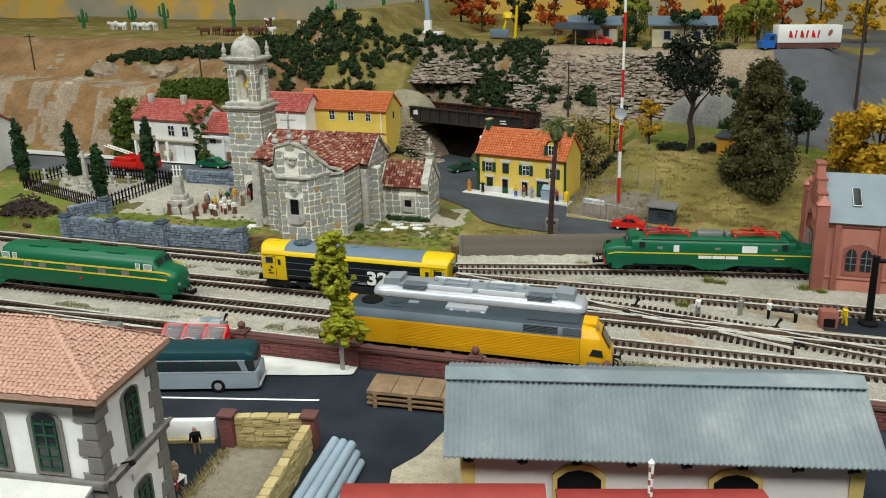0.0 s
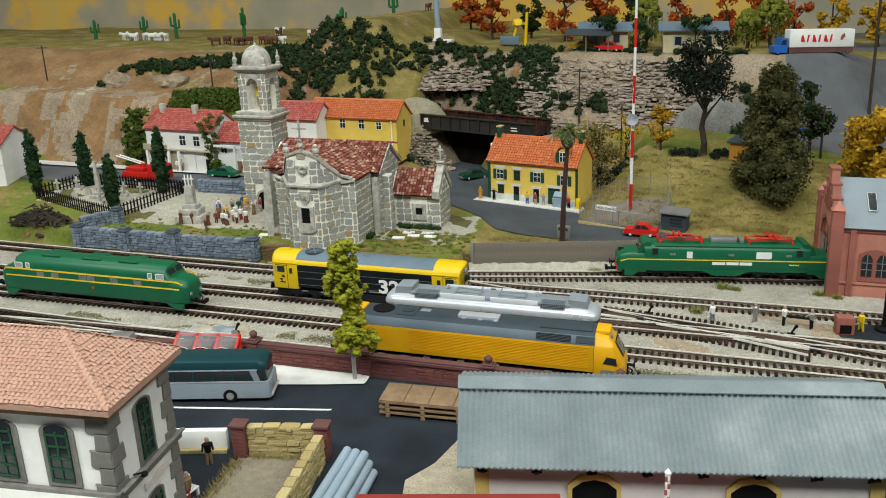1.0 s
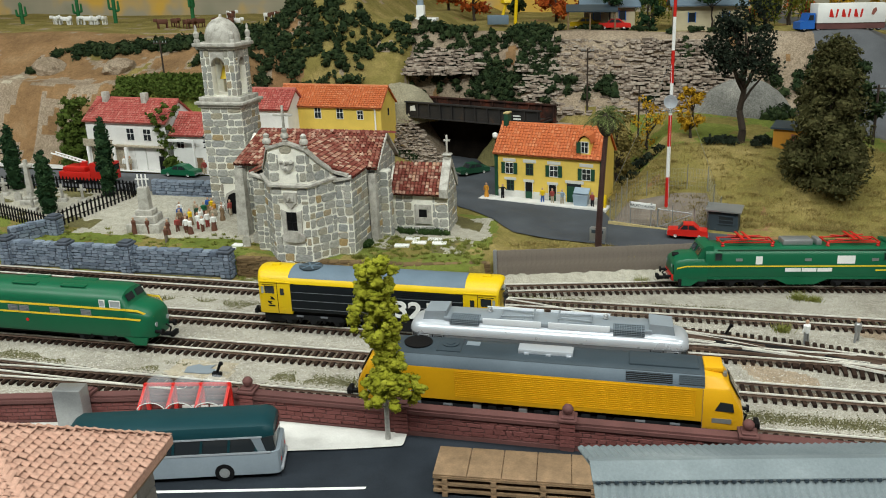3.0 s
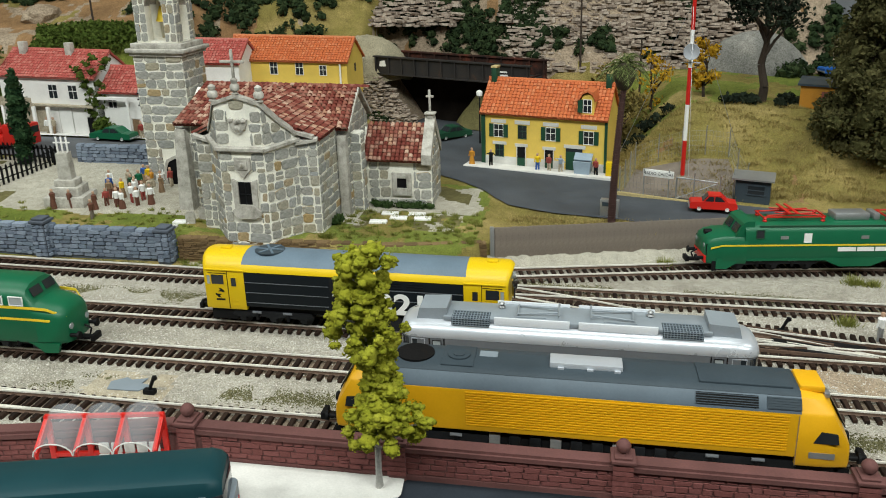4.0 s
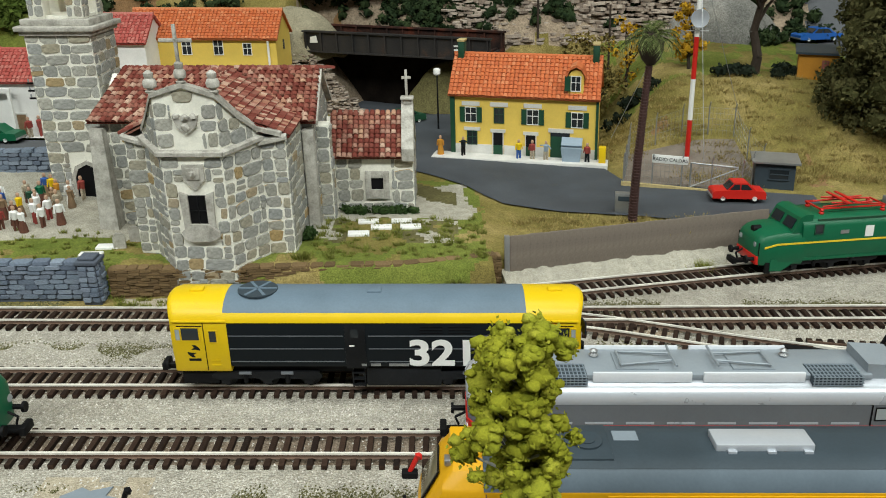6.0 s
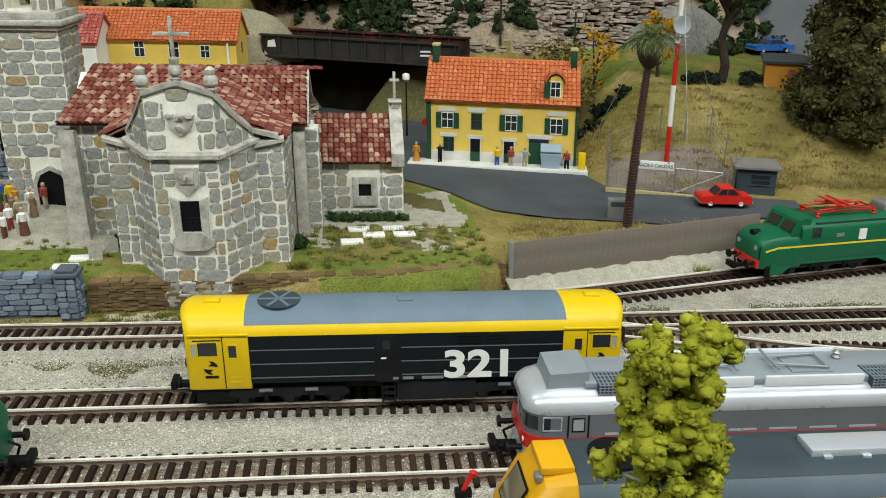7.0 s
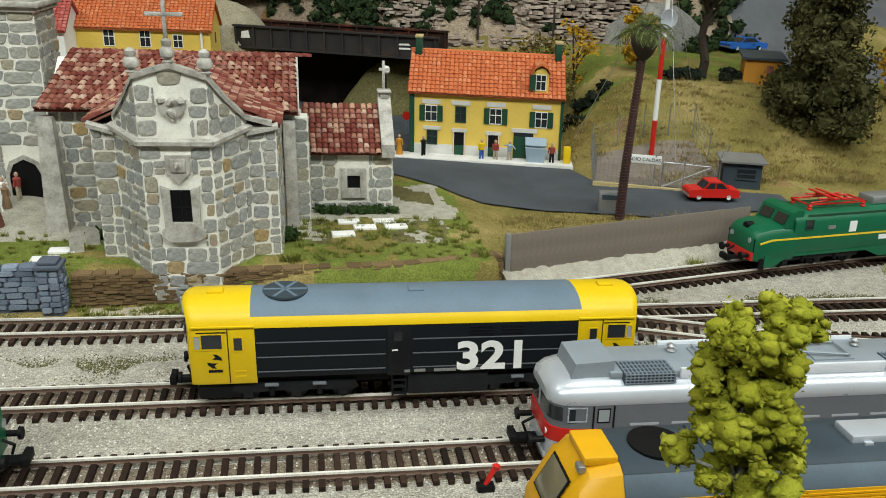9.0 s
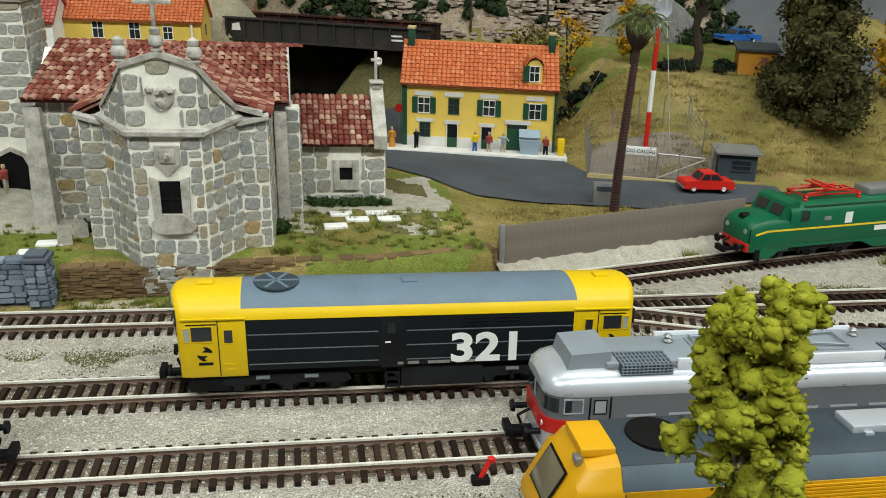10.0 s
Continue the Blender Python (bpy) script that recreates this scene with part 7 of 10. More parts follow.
def brick_wall():
    """The long wall between street and railway."""
    t = thing("brick_wall", 0, 0, 0, 0, "maroon brick wall with pillars and ball finials beside the railway", "wall")
    rng = random.Random(21)
    pts = [(-110, 36.15), (-37.3, 53.6), (30, 53.6)]
    for a, b in zip(pts, pts[1:]):
        a, b = Vector(a), Vector(b)
        d = (b - a).normalized()
        n = Vector((-d.y, d.x))
        for nm, z0, z1, o0, o1, mt in (("wall_body", -0.5, 2.3, 0.0, 0.6, "wallbody"), ("plinth", -0.5, 1.05, -0.12, 0.0, "wallbody"), ("coping", 2.3, 2.52, -0.18, 0.78, "wallbody"), ("coping_top", 2.52, 2.66, -0.06, 0.66, "wallbody")):
            p, q = a + n * o0, b + n * o0
            r, s = b + n * o1, a + n * o1
            part(nm, G().prism([tuple(p), tuple(q), tuple(r), tuple(s)], "z", z0, z1), mt, t)
    masonry(t, (-35.9, 53.59), (-8.0, 53.59), 1.08, 2.28, rng, 0.27, 0.72, 0.06, 0.04, None, (), BRICKS, "brick")
    rest = G()
    for a, b in (((-70, 45.75), (-37.5, 53.55)), ((-8, 53.59), (20, 53.59))):
        a, b = Vector(a), Vector(b)
        d = (b - a).normalized()
        for r in range(4):
            u = (r % 2) * 0.36
            while u < (b - a).length - 0.7:
                c = a + d * (u + 0.33)
                rest.box(-0.32, 0.32, -0.04, 0.02, 0, 0.21, m=pose(c.x, c.y, 1.13 + r * 0.27, 0, 0, math.degrees(math.atan2(d.y, d.x))))
                u += 0.72
    tagged(part("bricks", rest, "wallbrick", t), kind="stuff")
    for x in (-57.2, -46.9, -36.55, -26.25, -15.92, -5.6, 4.7, 15.0):
        y = 53.6 - max(0.0, -37.3 - x) * 0.24
        p = part("pillar", G().box(x - 0.42, x + 0.42, y - 0.24, y + 0.75, 0.4, 2.72, 0.04).box(x - 0.55, x + 0.55, y - 0.36, y + 0.86, 2.72, 2.9, 0.04).box(x - 0.4, x + 0.4, y - 0.22, y + 0.72, 2.9, 3.02, 0.04), "wallbody", t)
        if x in (-36.55, -15.92, -5.6, -57.2, 15.0):
            part("ball_finial", G().lathe((x, y + 0.25, 3.02), [(0.2, 0), (0.15, 0.06), (0.27, 0.14), (0.34, 0.32), (0.33, 0.45), (0.2, 0.62), (0.04, 0.68)], 16), "wallbody", p)
        for k in range(6):
            part("brick_course", G().box(x - 0.45, x + 0.45, y - 0.28, y - 0.24, 1.1 + k * 0.26, 1.3 + k * 0.26), "wallbrick", p)
    return t


brick_wall()


def board_fence():
    t = thing("board_fence", 0, 0, 0, 0, "weathered grey-brown board retaining fence before the street", "fence")
    a, b = Vector((-24.6, 84.2)), Vector((-5.6, 89.7))
    d = (b - a).normalized()
    rng = random.Random(9)
    n = 42
    l = (b - a).length / n
    me = G().box(-l / 2 + 0.004, l / 2 - 0.004, -0.06, 0.06, -0.4, 3.2, 0.008).mesh("board")
    me.materials.append(M["fencewood"])
    for k in range(n):
        c = a + d * (l * (k + 0.5))
        piece("board", me, t, pose(c.x, c.y, rng.uniform(-0.02, 0.02), 0, 0, math.degrees(math.atan2(d.y, d.x)) + rng.uniform(-0.4, 0.4)))
    part("end_post", G().box(-24.95, -24.6, 84.0, 84.4, -0.3, 3.3, 0.04), "steel", t)
    return t


board_fence()


def fence_bank():
    """The gravel bank that runs up to the foot of the board fence."""
    rng = random.Random(19)
    rings = []
    for k in range(61):
        f = k / 60
        x, y = -25.2 + 20.6 * f, 84.0 + 5.95 * f
        w, h = 1.5 + 0.35 * math.sin(k * 0.7) + rng.uniform(-0.1, 0.1), 0.85 + rng.uniform(-0.12, 0.12)
        rings.append([(x + 0.29 * w, y - w, -0.1), (x + 0.2 * w, y - w * 0.62, h * 0.38 + rng.uniform(-0.06, 0.06)), (x + 0.08 * w, y - w * 0.3, h * 0.8 + rng.uniform(-0.08, 0.08)), (x, y + 0.12, h), (x, y + 0.5, -0.2)])
    return setting("gravel_bank", G().loft(rings), "path", "pale gravel bank at the foot of the board fence")


fence_bank()


def picket_fence():
    t = thing("cemetery_fence", 0, 0, 0, 0, "black picket fence round the cemetery", "fence")
    P = [(-91.6, 92.0), (-74.9, 86.8), (-70.1, 97.0), (-87.8, 98.2)]
    bar = G().prism([(-0.09, 0), (0.09, 0), (0.09, 1.6), (0, 1.8), (-0.09, 1.6)], "y", -0.05, 0.05).mesh("picket")
    bar.materials.append(M["black"])
    for a, b in zip(P, P[1:] + P[:1]):
        a, b = Vector(a), Vector(b)
        d = (b - a).normalized()
        w = (b - a).length
        for k in range(int(w / 0.5)):
            c = a + d * (0.25 + k * 0.5)
            piece("picket", bar, t, pose(c.x, c.y, height(c.x, c.y), 0, 0, math.degrees(math.atan2(d.y, d.x))))
        for zz in (0.45, 1.35):
            za, zb = height(*a) + zz, height(*b) + zz
            part("rail", G().add([(a.x, a.y, za), (b.x, b.y, zb), (b.x, b.y, zb + 0.12), (a.x, a.y, za + 0.12), (a.x, a.y + 0.08, za), (b.x, b.y + 0.08, zb), (b.x, b.y + 0.08, zb + 0.12), (a.x, a.y + 0.08, za + 0.12)], [(0, 1, 2, 3), (7, 6, 5, 4), (0, 4, 5, 1), (2, 6, 7, 3), (0, 3, 7, 4), (1, 5, 6, 2)]), "black", t)
    return t


picket_fence()


# ---- plants ----
def limb(g, p, q, r0, r1, rng, n=4, bend=0.12):
    p, q = Vector(p), Vector(q)
    last, lr = p, r0
    for k in range(1, n + 1):
        f = k / n
        c = p.lerp(q, f) + Vector((rng.uniform(-1, 1), rng.uniform(-1, 1), rng.uniform(-0.4, 0.4))) * bend * (q - p).length * 0.3 * (1 if k < n else 0)
        r = r0 + (r1 - r0) * f
        g.cyl(last, c, lr, r, 7)
        last, lr = c, r


def fluff(g, centres, rng, per, leaf, spread=1.0):
    """Small flakes gathered round some centres (x, y, z, r), thinner towards the outside."""
    for x, y, z, r in centres:
        for _ in range(int(per * r * r)):
            v = Vector((rng.gauss(0, 1), rng.gauss(0, 1), rng.gauss(0, 1))).normalized() * r * rng.uniform(0.55, 1.08) * spread
            g.leaf((x + v.x, y + v.y, z + v.z * 0.85), leaf * rng.uniform(0.6, 1.3), rng)


def cores(g, centres, rng, k=0.72):
    for x, y, z, r in centres:
        g.blob((x, y, z), r * k, rng, 1, 0.3, 0.9)


def tree(name, x, y, z, h, width, leafmat, label, seed, trunk_h=0.3, trunk_r=0.4, n=26, per=60, leaf=0.28, shape="round", group="", trunkmat="bark", core=True):
    rng = random.Random(seed)
    t = thing(name, x, y, z, rng.uniform(0, 360), label, "tree", group)
    tg = G()
    top = h * 0.8
    limb(tg, (0, 0, -0.5), (rng.uniform(-0.3, 0.3), rng.uniform(-0.3, 0.3), top), trunk_r, trunk_r * 0.25, rng, 6, 0.1)
    centres = []
    for k in range(n):
        f = rng.uniform(trunk_h, 1.0)
        if shape == "cone":
            rad = width / 2 * (1.12 - f) / (1.1 - trunk_h)
        elif shape == "umbrella":
            f = rng.uniform(0.78, 0.98)
            rad = width / 2
        else:
            rad = width / 2 * math.sqrt(max(0.08, 1 - ((f - 0.62) / 0.45) ** 2))
        a = rng.uniform(0, 2 * math.pi)
        d = rad * math.sqrt(rng.uniform(0.05, 0.8))
        cr = width * rng.uniform(0.12, 0.2)
        c = (math.cos(a) * d, math.sin(a) * d, f * h - cr * 0.5, cr)
        centres.append(c)
        if k % 2 == 0:
            limb(tg, (0, 0, h * max(0.18, f - 0.3)), c[:3], trunk_r * 0.4, trunk_r * 0.1, rng, 3, 0.15)
    part("trunk", tg, trunkmat, t)
    cg = G()
    if core:
        cores(cg, centres, rng, 0.62)
    fluff(cg, centres, rng, per, leaf)
    part("crown", cg, leafmat, t, sharp=0.0)
    return t


def lime_tree():
    rng = random.Random(77)
    t = thing("lime_tree", -26.95, 52.6, 0.8, 0, "slender lime-green foam tree on the pavement by the wall", "tree")
    tg = G()
    limb(tg, (0, 0, -0.1), (0.2, -0.5, 3.6), 0.16, 0.13, rng, 4, 0.05)
    limb(tg, (0.2, -0.5, 3.6), (0.3, -0.75, 11.2), 0.13, 0.06, rng, 6, 0.1)
    limb(tg, (0.15, 0.05, -0.1), (0.0, 0.25, 3.0), 0.1, 0.09, rng, 3, 0.05)
    cl = []
    for k in range(215):
        f = rng.random() ** 0.9
        zz = 3.2 + 9.0 * f
        w = 1.12 + 0.5 * math.sin(f * 12.5) if f < 0.8 else 1.0
        a = rng.uniform(0, 2 * math.pi)
        d = w * math.sqrt(rng.uniform(0.04, 1.0))
        ax = 0.6 - 0.5 * f + 0.3 * math.sin(f * 7)
        cl.append((ax + math.cos(a) * d * 1.08, -0.75 + math.sin(a) * d, zz - 0.22 * d, rng.uniform(0.2, 0.4)))
        if k % 4 == 0:
            limb(tg, (ax * 0.6, -0.6, zz - 0.9), cl[-1][:3], 0.06, 0.03, rng, 3, 0.1)
    part("trunk", tg, "palebark", t)
    g = G()
    for x, y, z, r in cl:
        g.blob((x, y, z), r * 0.95, rng, 2, 0.3, 0.8)
        for _ in range(9):
            v = Vector((rng.gauss(0, 1), rng.gauss(0, 1), rng.gauss(-0.2, 1))).normalized() * r * rng.uniform(0.6, 1.0)
            g.blob((x + v.x, y + v.y, z + v.z), r * rng.uniform(0.35, 0.62), rng, 2 if r > 0.3 else 1, 0.33, 0.7)
        for _ in range(34):
            v = Vector((rng.gauss(0, 1), rng.gauss(0, 1), rng.gauss(-0.2, 1))).normalized() * r * rng.uniform(0.9, 1.3)
            g.leaf((x + v.x, y + v.y, z + v.z), rng.uniform(0.04, 0.10), rng)
    part("crown", g, "lime", t, sharp=3.2)
    return t


lime_tree()


def palm():
    rng = random.Random(4)
    t = thing("palm_tree", -15.2, 90.2, 2.2, 0, "tall palm with ringed brown trunk and green fronds", "tree")
    tg = G()
    H = 11.5
    for k in range(54):
        z = H * k / 54
        x = 0.6 * (k / 54) ** 1.5
        r = 0.34 - 0.1 * k / 54
        tg.cyl((x, 0, z), (x, 0, z + H / 54 * 1.02), r * 0.82, r * 1.12, 9)
    part("trunk", tg, mat_palm, t)
    hd = G().lathe((0.6, 0, H - 0.3), [(0.3, 0), (0.6, 0.35), (0.86, 0.95), (0.9, 1.5), (0.6, 2.0), (0.2, 2.2)], 12)
    part("boot_crown", hd, "bark", t)
    for k in range(30):
        a = k * 2.39996
        e = rng.uniform(0.0, 1.3)
        L = rng.uniform(2.4, 3.2)
        g = G()
        pts = []
        for i in range(9):
            f = i / 8
            rr = L * f * (1 - 0.12 * f)
            zz = math.sin(e) * L * f - 1.9 * f * f * (1.0 if e > 0.3 else 0.7)
            pts.append(Vector((math.cos(a) * rr * math.cos(e), math.sin(a) * rr * math.cos(e), zz)))
        o = Vector((0.6, 0, H + 1.45))
        side = Vector((-math.sin(a), math.cos(a), 0))
        for i in range(8):
            p, q = pts[i] + o, pts[i + 1] + o
            g.cyl(p, q, 0.045, 0.035, 4, False)
            for s in (-1, 1):
                for h in (0.0, 0.5):
                    b = p.lerp(q, h)
                    w = 0.62 * math.sin(math.pi * min(1, (i + h + 0.8) / 8.8)) ** 0.6
                    tip = b + side * s * w + (q - p).normalized() * 0.45 + Vector((0, 0, -0.18))
                    g.add([b, b + (q - p) * 0.3, tip], [(0, 1, 2)])
        part("frond", g, "palm_leaf", t)
    return t


mat_palm = "trunkrings"
M["trunkrings"] = mat("palm_trunk", (0.10, 0.05, 0.045), 0.9, var=0.35, fine=600)
palm()


def cypress(x, y, h, seed):
    rng = random.Random(seed)
    t = thing("cypress", x, y, height(x, y), 0, "dark green columnar cypress by the cemetery", "tree", "cypresses of the cemetery")
    part("trunk", G().cyl((0, 0, -0.3), (0, 0, h * 0.6), 0.25, 0.1, 8), "bark", t)
    g = G()
    cs = [(rng.uniform(-0.2, 0.2), rng.uniform(-0.2, 0.2), h * f, 0.95 * math.sin(math.pi * (0.12 + 0.86 * f)) ** 0.55 + 0.1) for f in [0.05 + 0.93 * i / 13 for i in range(14)]]
    cores(g, cs, rng, 0.85)
    fluff(g, cs, rng, 130, 0.24)
    part("crown", g, "cypress_leaf", t, sharp=0.0)
    return t


for cx, cy, ch, sd in ((-93.0, 94.1, 9.2, 1), (-86.9, 97.5, 8.0, 2), (-77.9, 91.2, 7.2, 3), (-73.4, 96.6, 9.4, 4)):
    cypress(cx, cy, ch, sd)

tree("dark_tree", 0.7, 112.8, height(0.7, 112.8), 16.0, 9.5, "black_leaf", "tall tree with black-green crown and bare dark trunk", 31, 0.6, 0.5, 26, 60, 0.26, core=False)
tree("olive_tree", 8.9, 106.3, height(8.9, 106.3), 15.0, 10.6, "olive_leaf", "broad olive-brown bushy tree on the slope", 32, 0.02, 0.4, 110, 60, 0.24, "cone")
tree("golden_tree", 23.0, 107.0, height(23.0, 107.0), 12.0, 11.0, "gold_leaf", "golden autumn tree behind the brick shed", 33, 0.3, 0.4, 36, 40, 0.36)
tree("golden_bush", -4.8, 115.0, height(-4.8, 115.0), 6.4, 3.8, "gold_leaf", "small golden autumn tree on the slope", 34, 0.15, 0.2, 18, 90, 0.22)
tree("thin_tree", -13.6, 117.0, height(-13.6, 117.0), 10.5, 6.5, "pale_olive", "thin yellowish olive tree behind the yellow house", 35, 0.12, 0.25, 30, 55, 0.24, core=False)
tree("thin_tree", -9.8, 119.0, height(-9.8, 119.0), 7.0, 4.5, "gold_leaf", "thin yellowing tree behind the yellow house", 36, 0.12, 0.2, 16, 50, 0.22, core=False)
tree("thin_tree", 14.5, 116.5, height(14.5, 116.5), 9.5, 6.0, "dark_leaf", "dark green tree beside the telegraph pole", 37, 0.2, 0.25, 24, 60, 0.26)


def shrubbery(name, spots, leafmat, label, seed, leaf=0.3, per=34):
    """A belt of scrub that nobody could count."""
    rng = random.Random(seed)
    g = G()
    for x, y, r in spots:
        cs = []
        for _ in range(3):
            px, py = x + rng.uniform(-0.7, 0.7) * r, y + rng.uniform(-0.7, 0.7) * r
            cs.append((px, py, height(px, py) + r * rng.uniform(0.2, 0.6), r * rng.uniform(0.55, 0.8)))
        cores(g, cs, rng, 0.75)
        fluff(g, cs, rng, per, leaf)
    ob = part(name, g, leafmat, None, sharp=0.0)
    return tagged(ob, label, "shrubs", kind="stuff")


rs = random.Random(8)
belt = []
for _ in range(330):
    x = rs.uniform(-76, -42)
    y = 124.5 + 12.5 * rs.random()
    if ((x + 45.8) / 6.6) ** 2 + ((y - 130.6) / 3.6) ** 2 > 1:
        belt.append((x, y, rs.uniform(0.7, 1.35)))
for _ in range(430):
    x = rs.uniform(-46, -23)
    y = rs.uniform(126.5, 138.6)
    if y > 135.0 - 0.386 * (x + 43) and ((x + 45.8) / 6.6) ** 2 + ((y - 130.6) / 3.6) ** 2 > 1 and (y < 135 or rs.random() < 0.6):
        belt.append((x, y, rs.uniform(0.7, 1.3)))
for _ in range(95):
    x = rs.uniform(-97, -70)
    belt.append((x, 130.5 + 0.10 * (x + 85) + rs.uniform(-1.6, 1.6), rs.uniform(0.7, 1.3)))
for k in range(12):
    belt.append((-101.5 + rs.uniform(-0.5, 0.5) + 4 * (k / 12) ** 2, 123 + k * 0.65, 0.9))
shrubbery("scrub", belt, "dark_leaf", "dark green scrub on the rocky hillside", 81)
belt2 = [(rs.uniform(-24, 8), rs.uniform(138.2, 140.0), rs.uniform(0.5, 0.9)) for _ in range(26)] + [(rs.uniform(-22, -14), rs.uniform(129, 132), rs.uniform(0.8, 1.4)) for _ in range(8)]
belt2 += [(-9 + k * 0.5 + rs.uniform(-0.5, 0.5), 130.0 + k * 0.55, 1.0) for k in range(12)]
belt2 += [(rs.uniform(2, 14), rs.uniform(126, 134), rs.uniform(1.0, 1.8)) for _ in range(18)]
shrubbery("scrub", belt2, "dark_leaf", "dark green scrub on the cliff edge", 82)
belt3 = [(-12.0, 112.5, 1.2), (-10.2, 113.2, 1.2), (-8.6, 113.6, 1.0), (-2.6, 111.4, 1.0), (-1.0, 111.8, 1.2), (2.6, 111.6, 1.1), (3.6, 112.3, 0.9)]
shrubbery("scrub", belt3, "black_leaf", "dark bushes at the foot of the tall tree", 83, per=60)
hed = [(-36.4 + k * 0.55, 92.4 + rs.uniform(-0.1, 0.1), 0.55) for k in range(10)] + [(-50.4, 87.5, 0.7), (-49.9, 87.2, 0.5), (-38.3, 86.9, 0.6), (-38.4, 87.3, 0.7)]
shrubbery("hedge", hed, "hedge_leaf", "low green hedge along the church wall", 84, 0.16, 170)
ivy = []
for _ in range(300):
    u = rs.random()
    ivy.append((-89.5 + 5.5 * rs.random(), 110.8 + 3.5 * rs.random(), 0.9) if u < 0.4 else (-84 + rs.uniform(0, 15), 116.6 + rs.uniform(0, 3.0), 0.9))


def ivy_mass():
    rng = random.Random(85)
    g = G()
    cs = [(x, y, height(x, y) + 0.4, r) for x, y, r in ivy]
    cs += [(-89 + 4.5 * rng.random(), 110.2 + rng.random(), 3.5 + 9.5 * rng.random() ** 1.3, 0.9) for _ in range(70)]
    cs += [(-72.2 + rng.uniform(-0.5, 0.6) * (1 + 0.1 * k), 109.0 - 0.4 * rng.random(), 4.2 + 0.26 * k, 0.55) for k in range(34)]
    cs += [(-71.3 + rng.uniform(-0.8, 1.4), 107.9, 4.6 + rng.uniform(0, 1.4), 0.55) for _ in range(12)]
    cores(g, cs, rng, 0.7)
    fluff(g, cs, rng, 50, 0.26)
    return tagged(part("ivy", g, "ivy", None, sharp=0.0), "green ivy over the bank and walls of the village houses", "ivy", kind="stuff")


ivy_mass()


def tufts(name, spots, leafmat, label, seed, r=0.4, n=60):
    rng = random.Random(seed)
    g = G()
    for x, y, k in spots:
        z = height(x, y)
        for _ in range(int(n * k)):
            a, d = rng.uniform(0, 6.283), abs(rng.gauss(0, r * k * 0.6))
            px, py = x + math.cos(a) * d, y + math.sin(a) * d * 0.7
            h = rng.uniform(0.15, 0.5) * k
            b = rng.uniform(0, 3.14)
            o = Vector((math.cos(b), math.sin(b), 0)) * 0.035
            tip = Vector((px + math.cos(a) * h * 0.5, py + math.sin(a) * h * 0.5, z + h))
            g.add([Vector((px, py, z)) - o, Vector((px, py, z)) + o, tip], [(0, 1, 2)])
    return tagged(part(name, g, leafmat, None), label, "grass", kind="stuff")


ry = random.Random(15)
edge = [(ry.uniform(-50, -26), ry.uniform(80.3, 81.3), ry.uniform(0.5, 0.9)) for _ in range(120)]
edge += [(ry.uniform(-38, -26), ry.uniform(83.0, 91), ry.uniform(0.4, 0.9)) for _ in range(170)]
edge += [(ry.uniform(-80, -50), ry.uniform(82, 88), ry.uniform(0.4, 0.8)) for _ in range(120)]
M["green_tuft"] = foliage("green_tuft", [(0.16, 0.20, 0.03), (0.26, 0.28, 0.06), (0.33, 0.31, 0.10)])
M["straw_tuft"] = foliage("straw_tuft", [(0.34, 0.26, 0.09), (0.48, 0.37, 0.15), (0.26, 0.22, 0.07)])
tufts("grass_tufts", edge, "green_tuft", "green static grass tufts round the church", 91)
slope_spots = [(ry.uniform(-24, -9), ry.uniform(86, 91), ry.uniform(0.4, 0.8)) for _ in range(150)]
slope_spots = [s for s in slope_spots if s[1] > back_line(s[0]) + 0.7]
slope_spots += [(ry.uniform(-9, 16), ry.uniform(98, 112), ry.uniform(0.5, 1.1)) for _ in range(420)]
slope_spots += [(ry.uniform(-16, -8), ry.uniform(104, 112), ry.uniform(0.5, 1.0)) for _ in range(90)]
tufts("grass_tufts", slope_spots, "straw_tuft", "straw-coloured static grass on the slope", 92, 1.7, 70)
yard = [(2.9, 84.4, 1.6), (4.2, 84.2, 1.3), (0.2, 76.6, 1.5), (12.6, 84.6, 1.5), (14.2, 84.0, 1.2), (-11.0, 86.2, 1.6), (-32.0, 81.2, 1.5), (-28.2, 81.8, 1.3), (-38.2, 83.2, 1.4), (-25.6, 80.9, 1.0)]
tufts("grass_tufts", yard, "green_tuft", "single green tufts between the tracks", 93, 0.45, 160)


def crumbs(name, spots, material, label, seed, r0=0.03, r1=0.09):
    """Loose grit, too small to count."""
    rng = random.Random(seed)
    verts, faces = [], []
    for x, y, z in spots:
        r = rng.uniform(r0, r1)
        b = len(verts)
        for dx, dy, dz in ((1, 0, -0.2), (-0.5, 0.85, -0.2), (-0.5, -0.85, -0.2), (0.1, 0.1, 0.9)):
            verts.append(((x + dx * r * rng.uniform(0.7, 1.3)) * U, (y + dy * r * rng.uniform(0.7, 1.3)) * U, (z + dz * r) * U))
        faces += [(b, b + 1, b + 3), (b + 1, b + 2, b + 3), (b + 2, b, b + 3)]
    me = bpy.data.meshes.new(name)
    me.from_pydata(verts, [], faces)
    me.materials.append(M[material])
    return tagged(new(name, me), label, "gravel", kind="stuff")


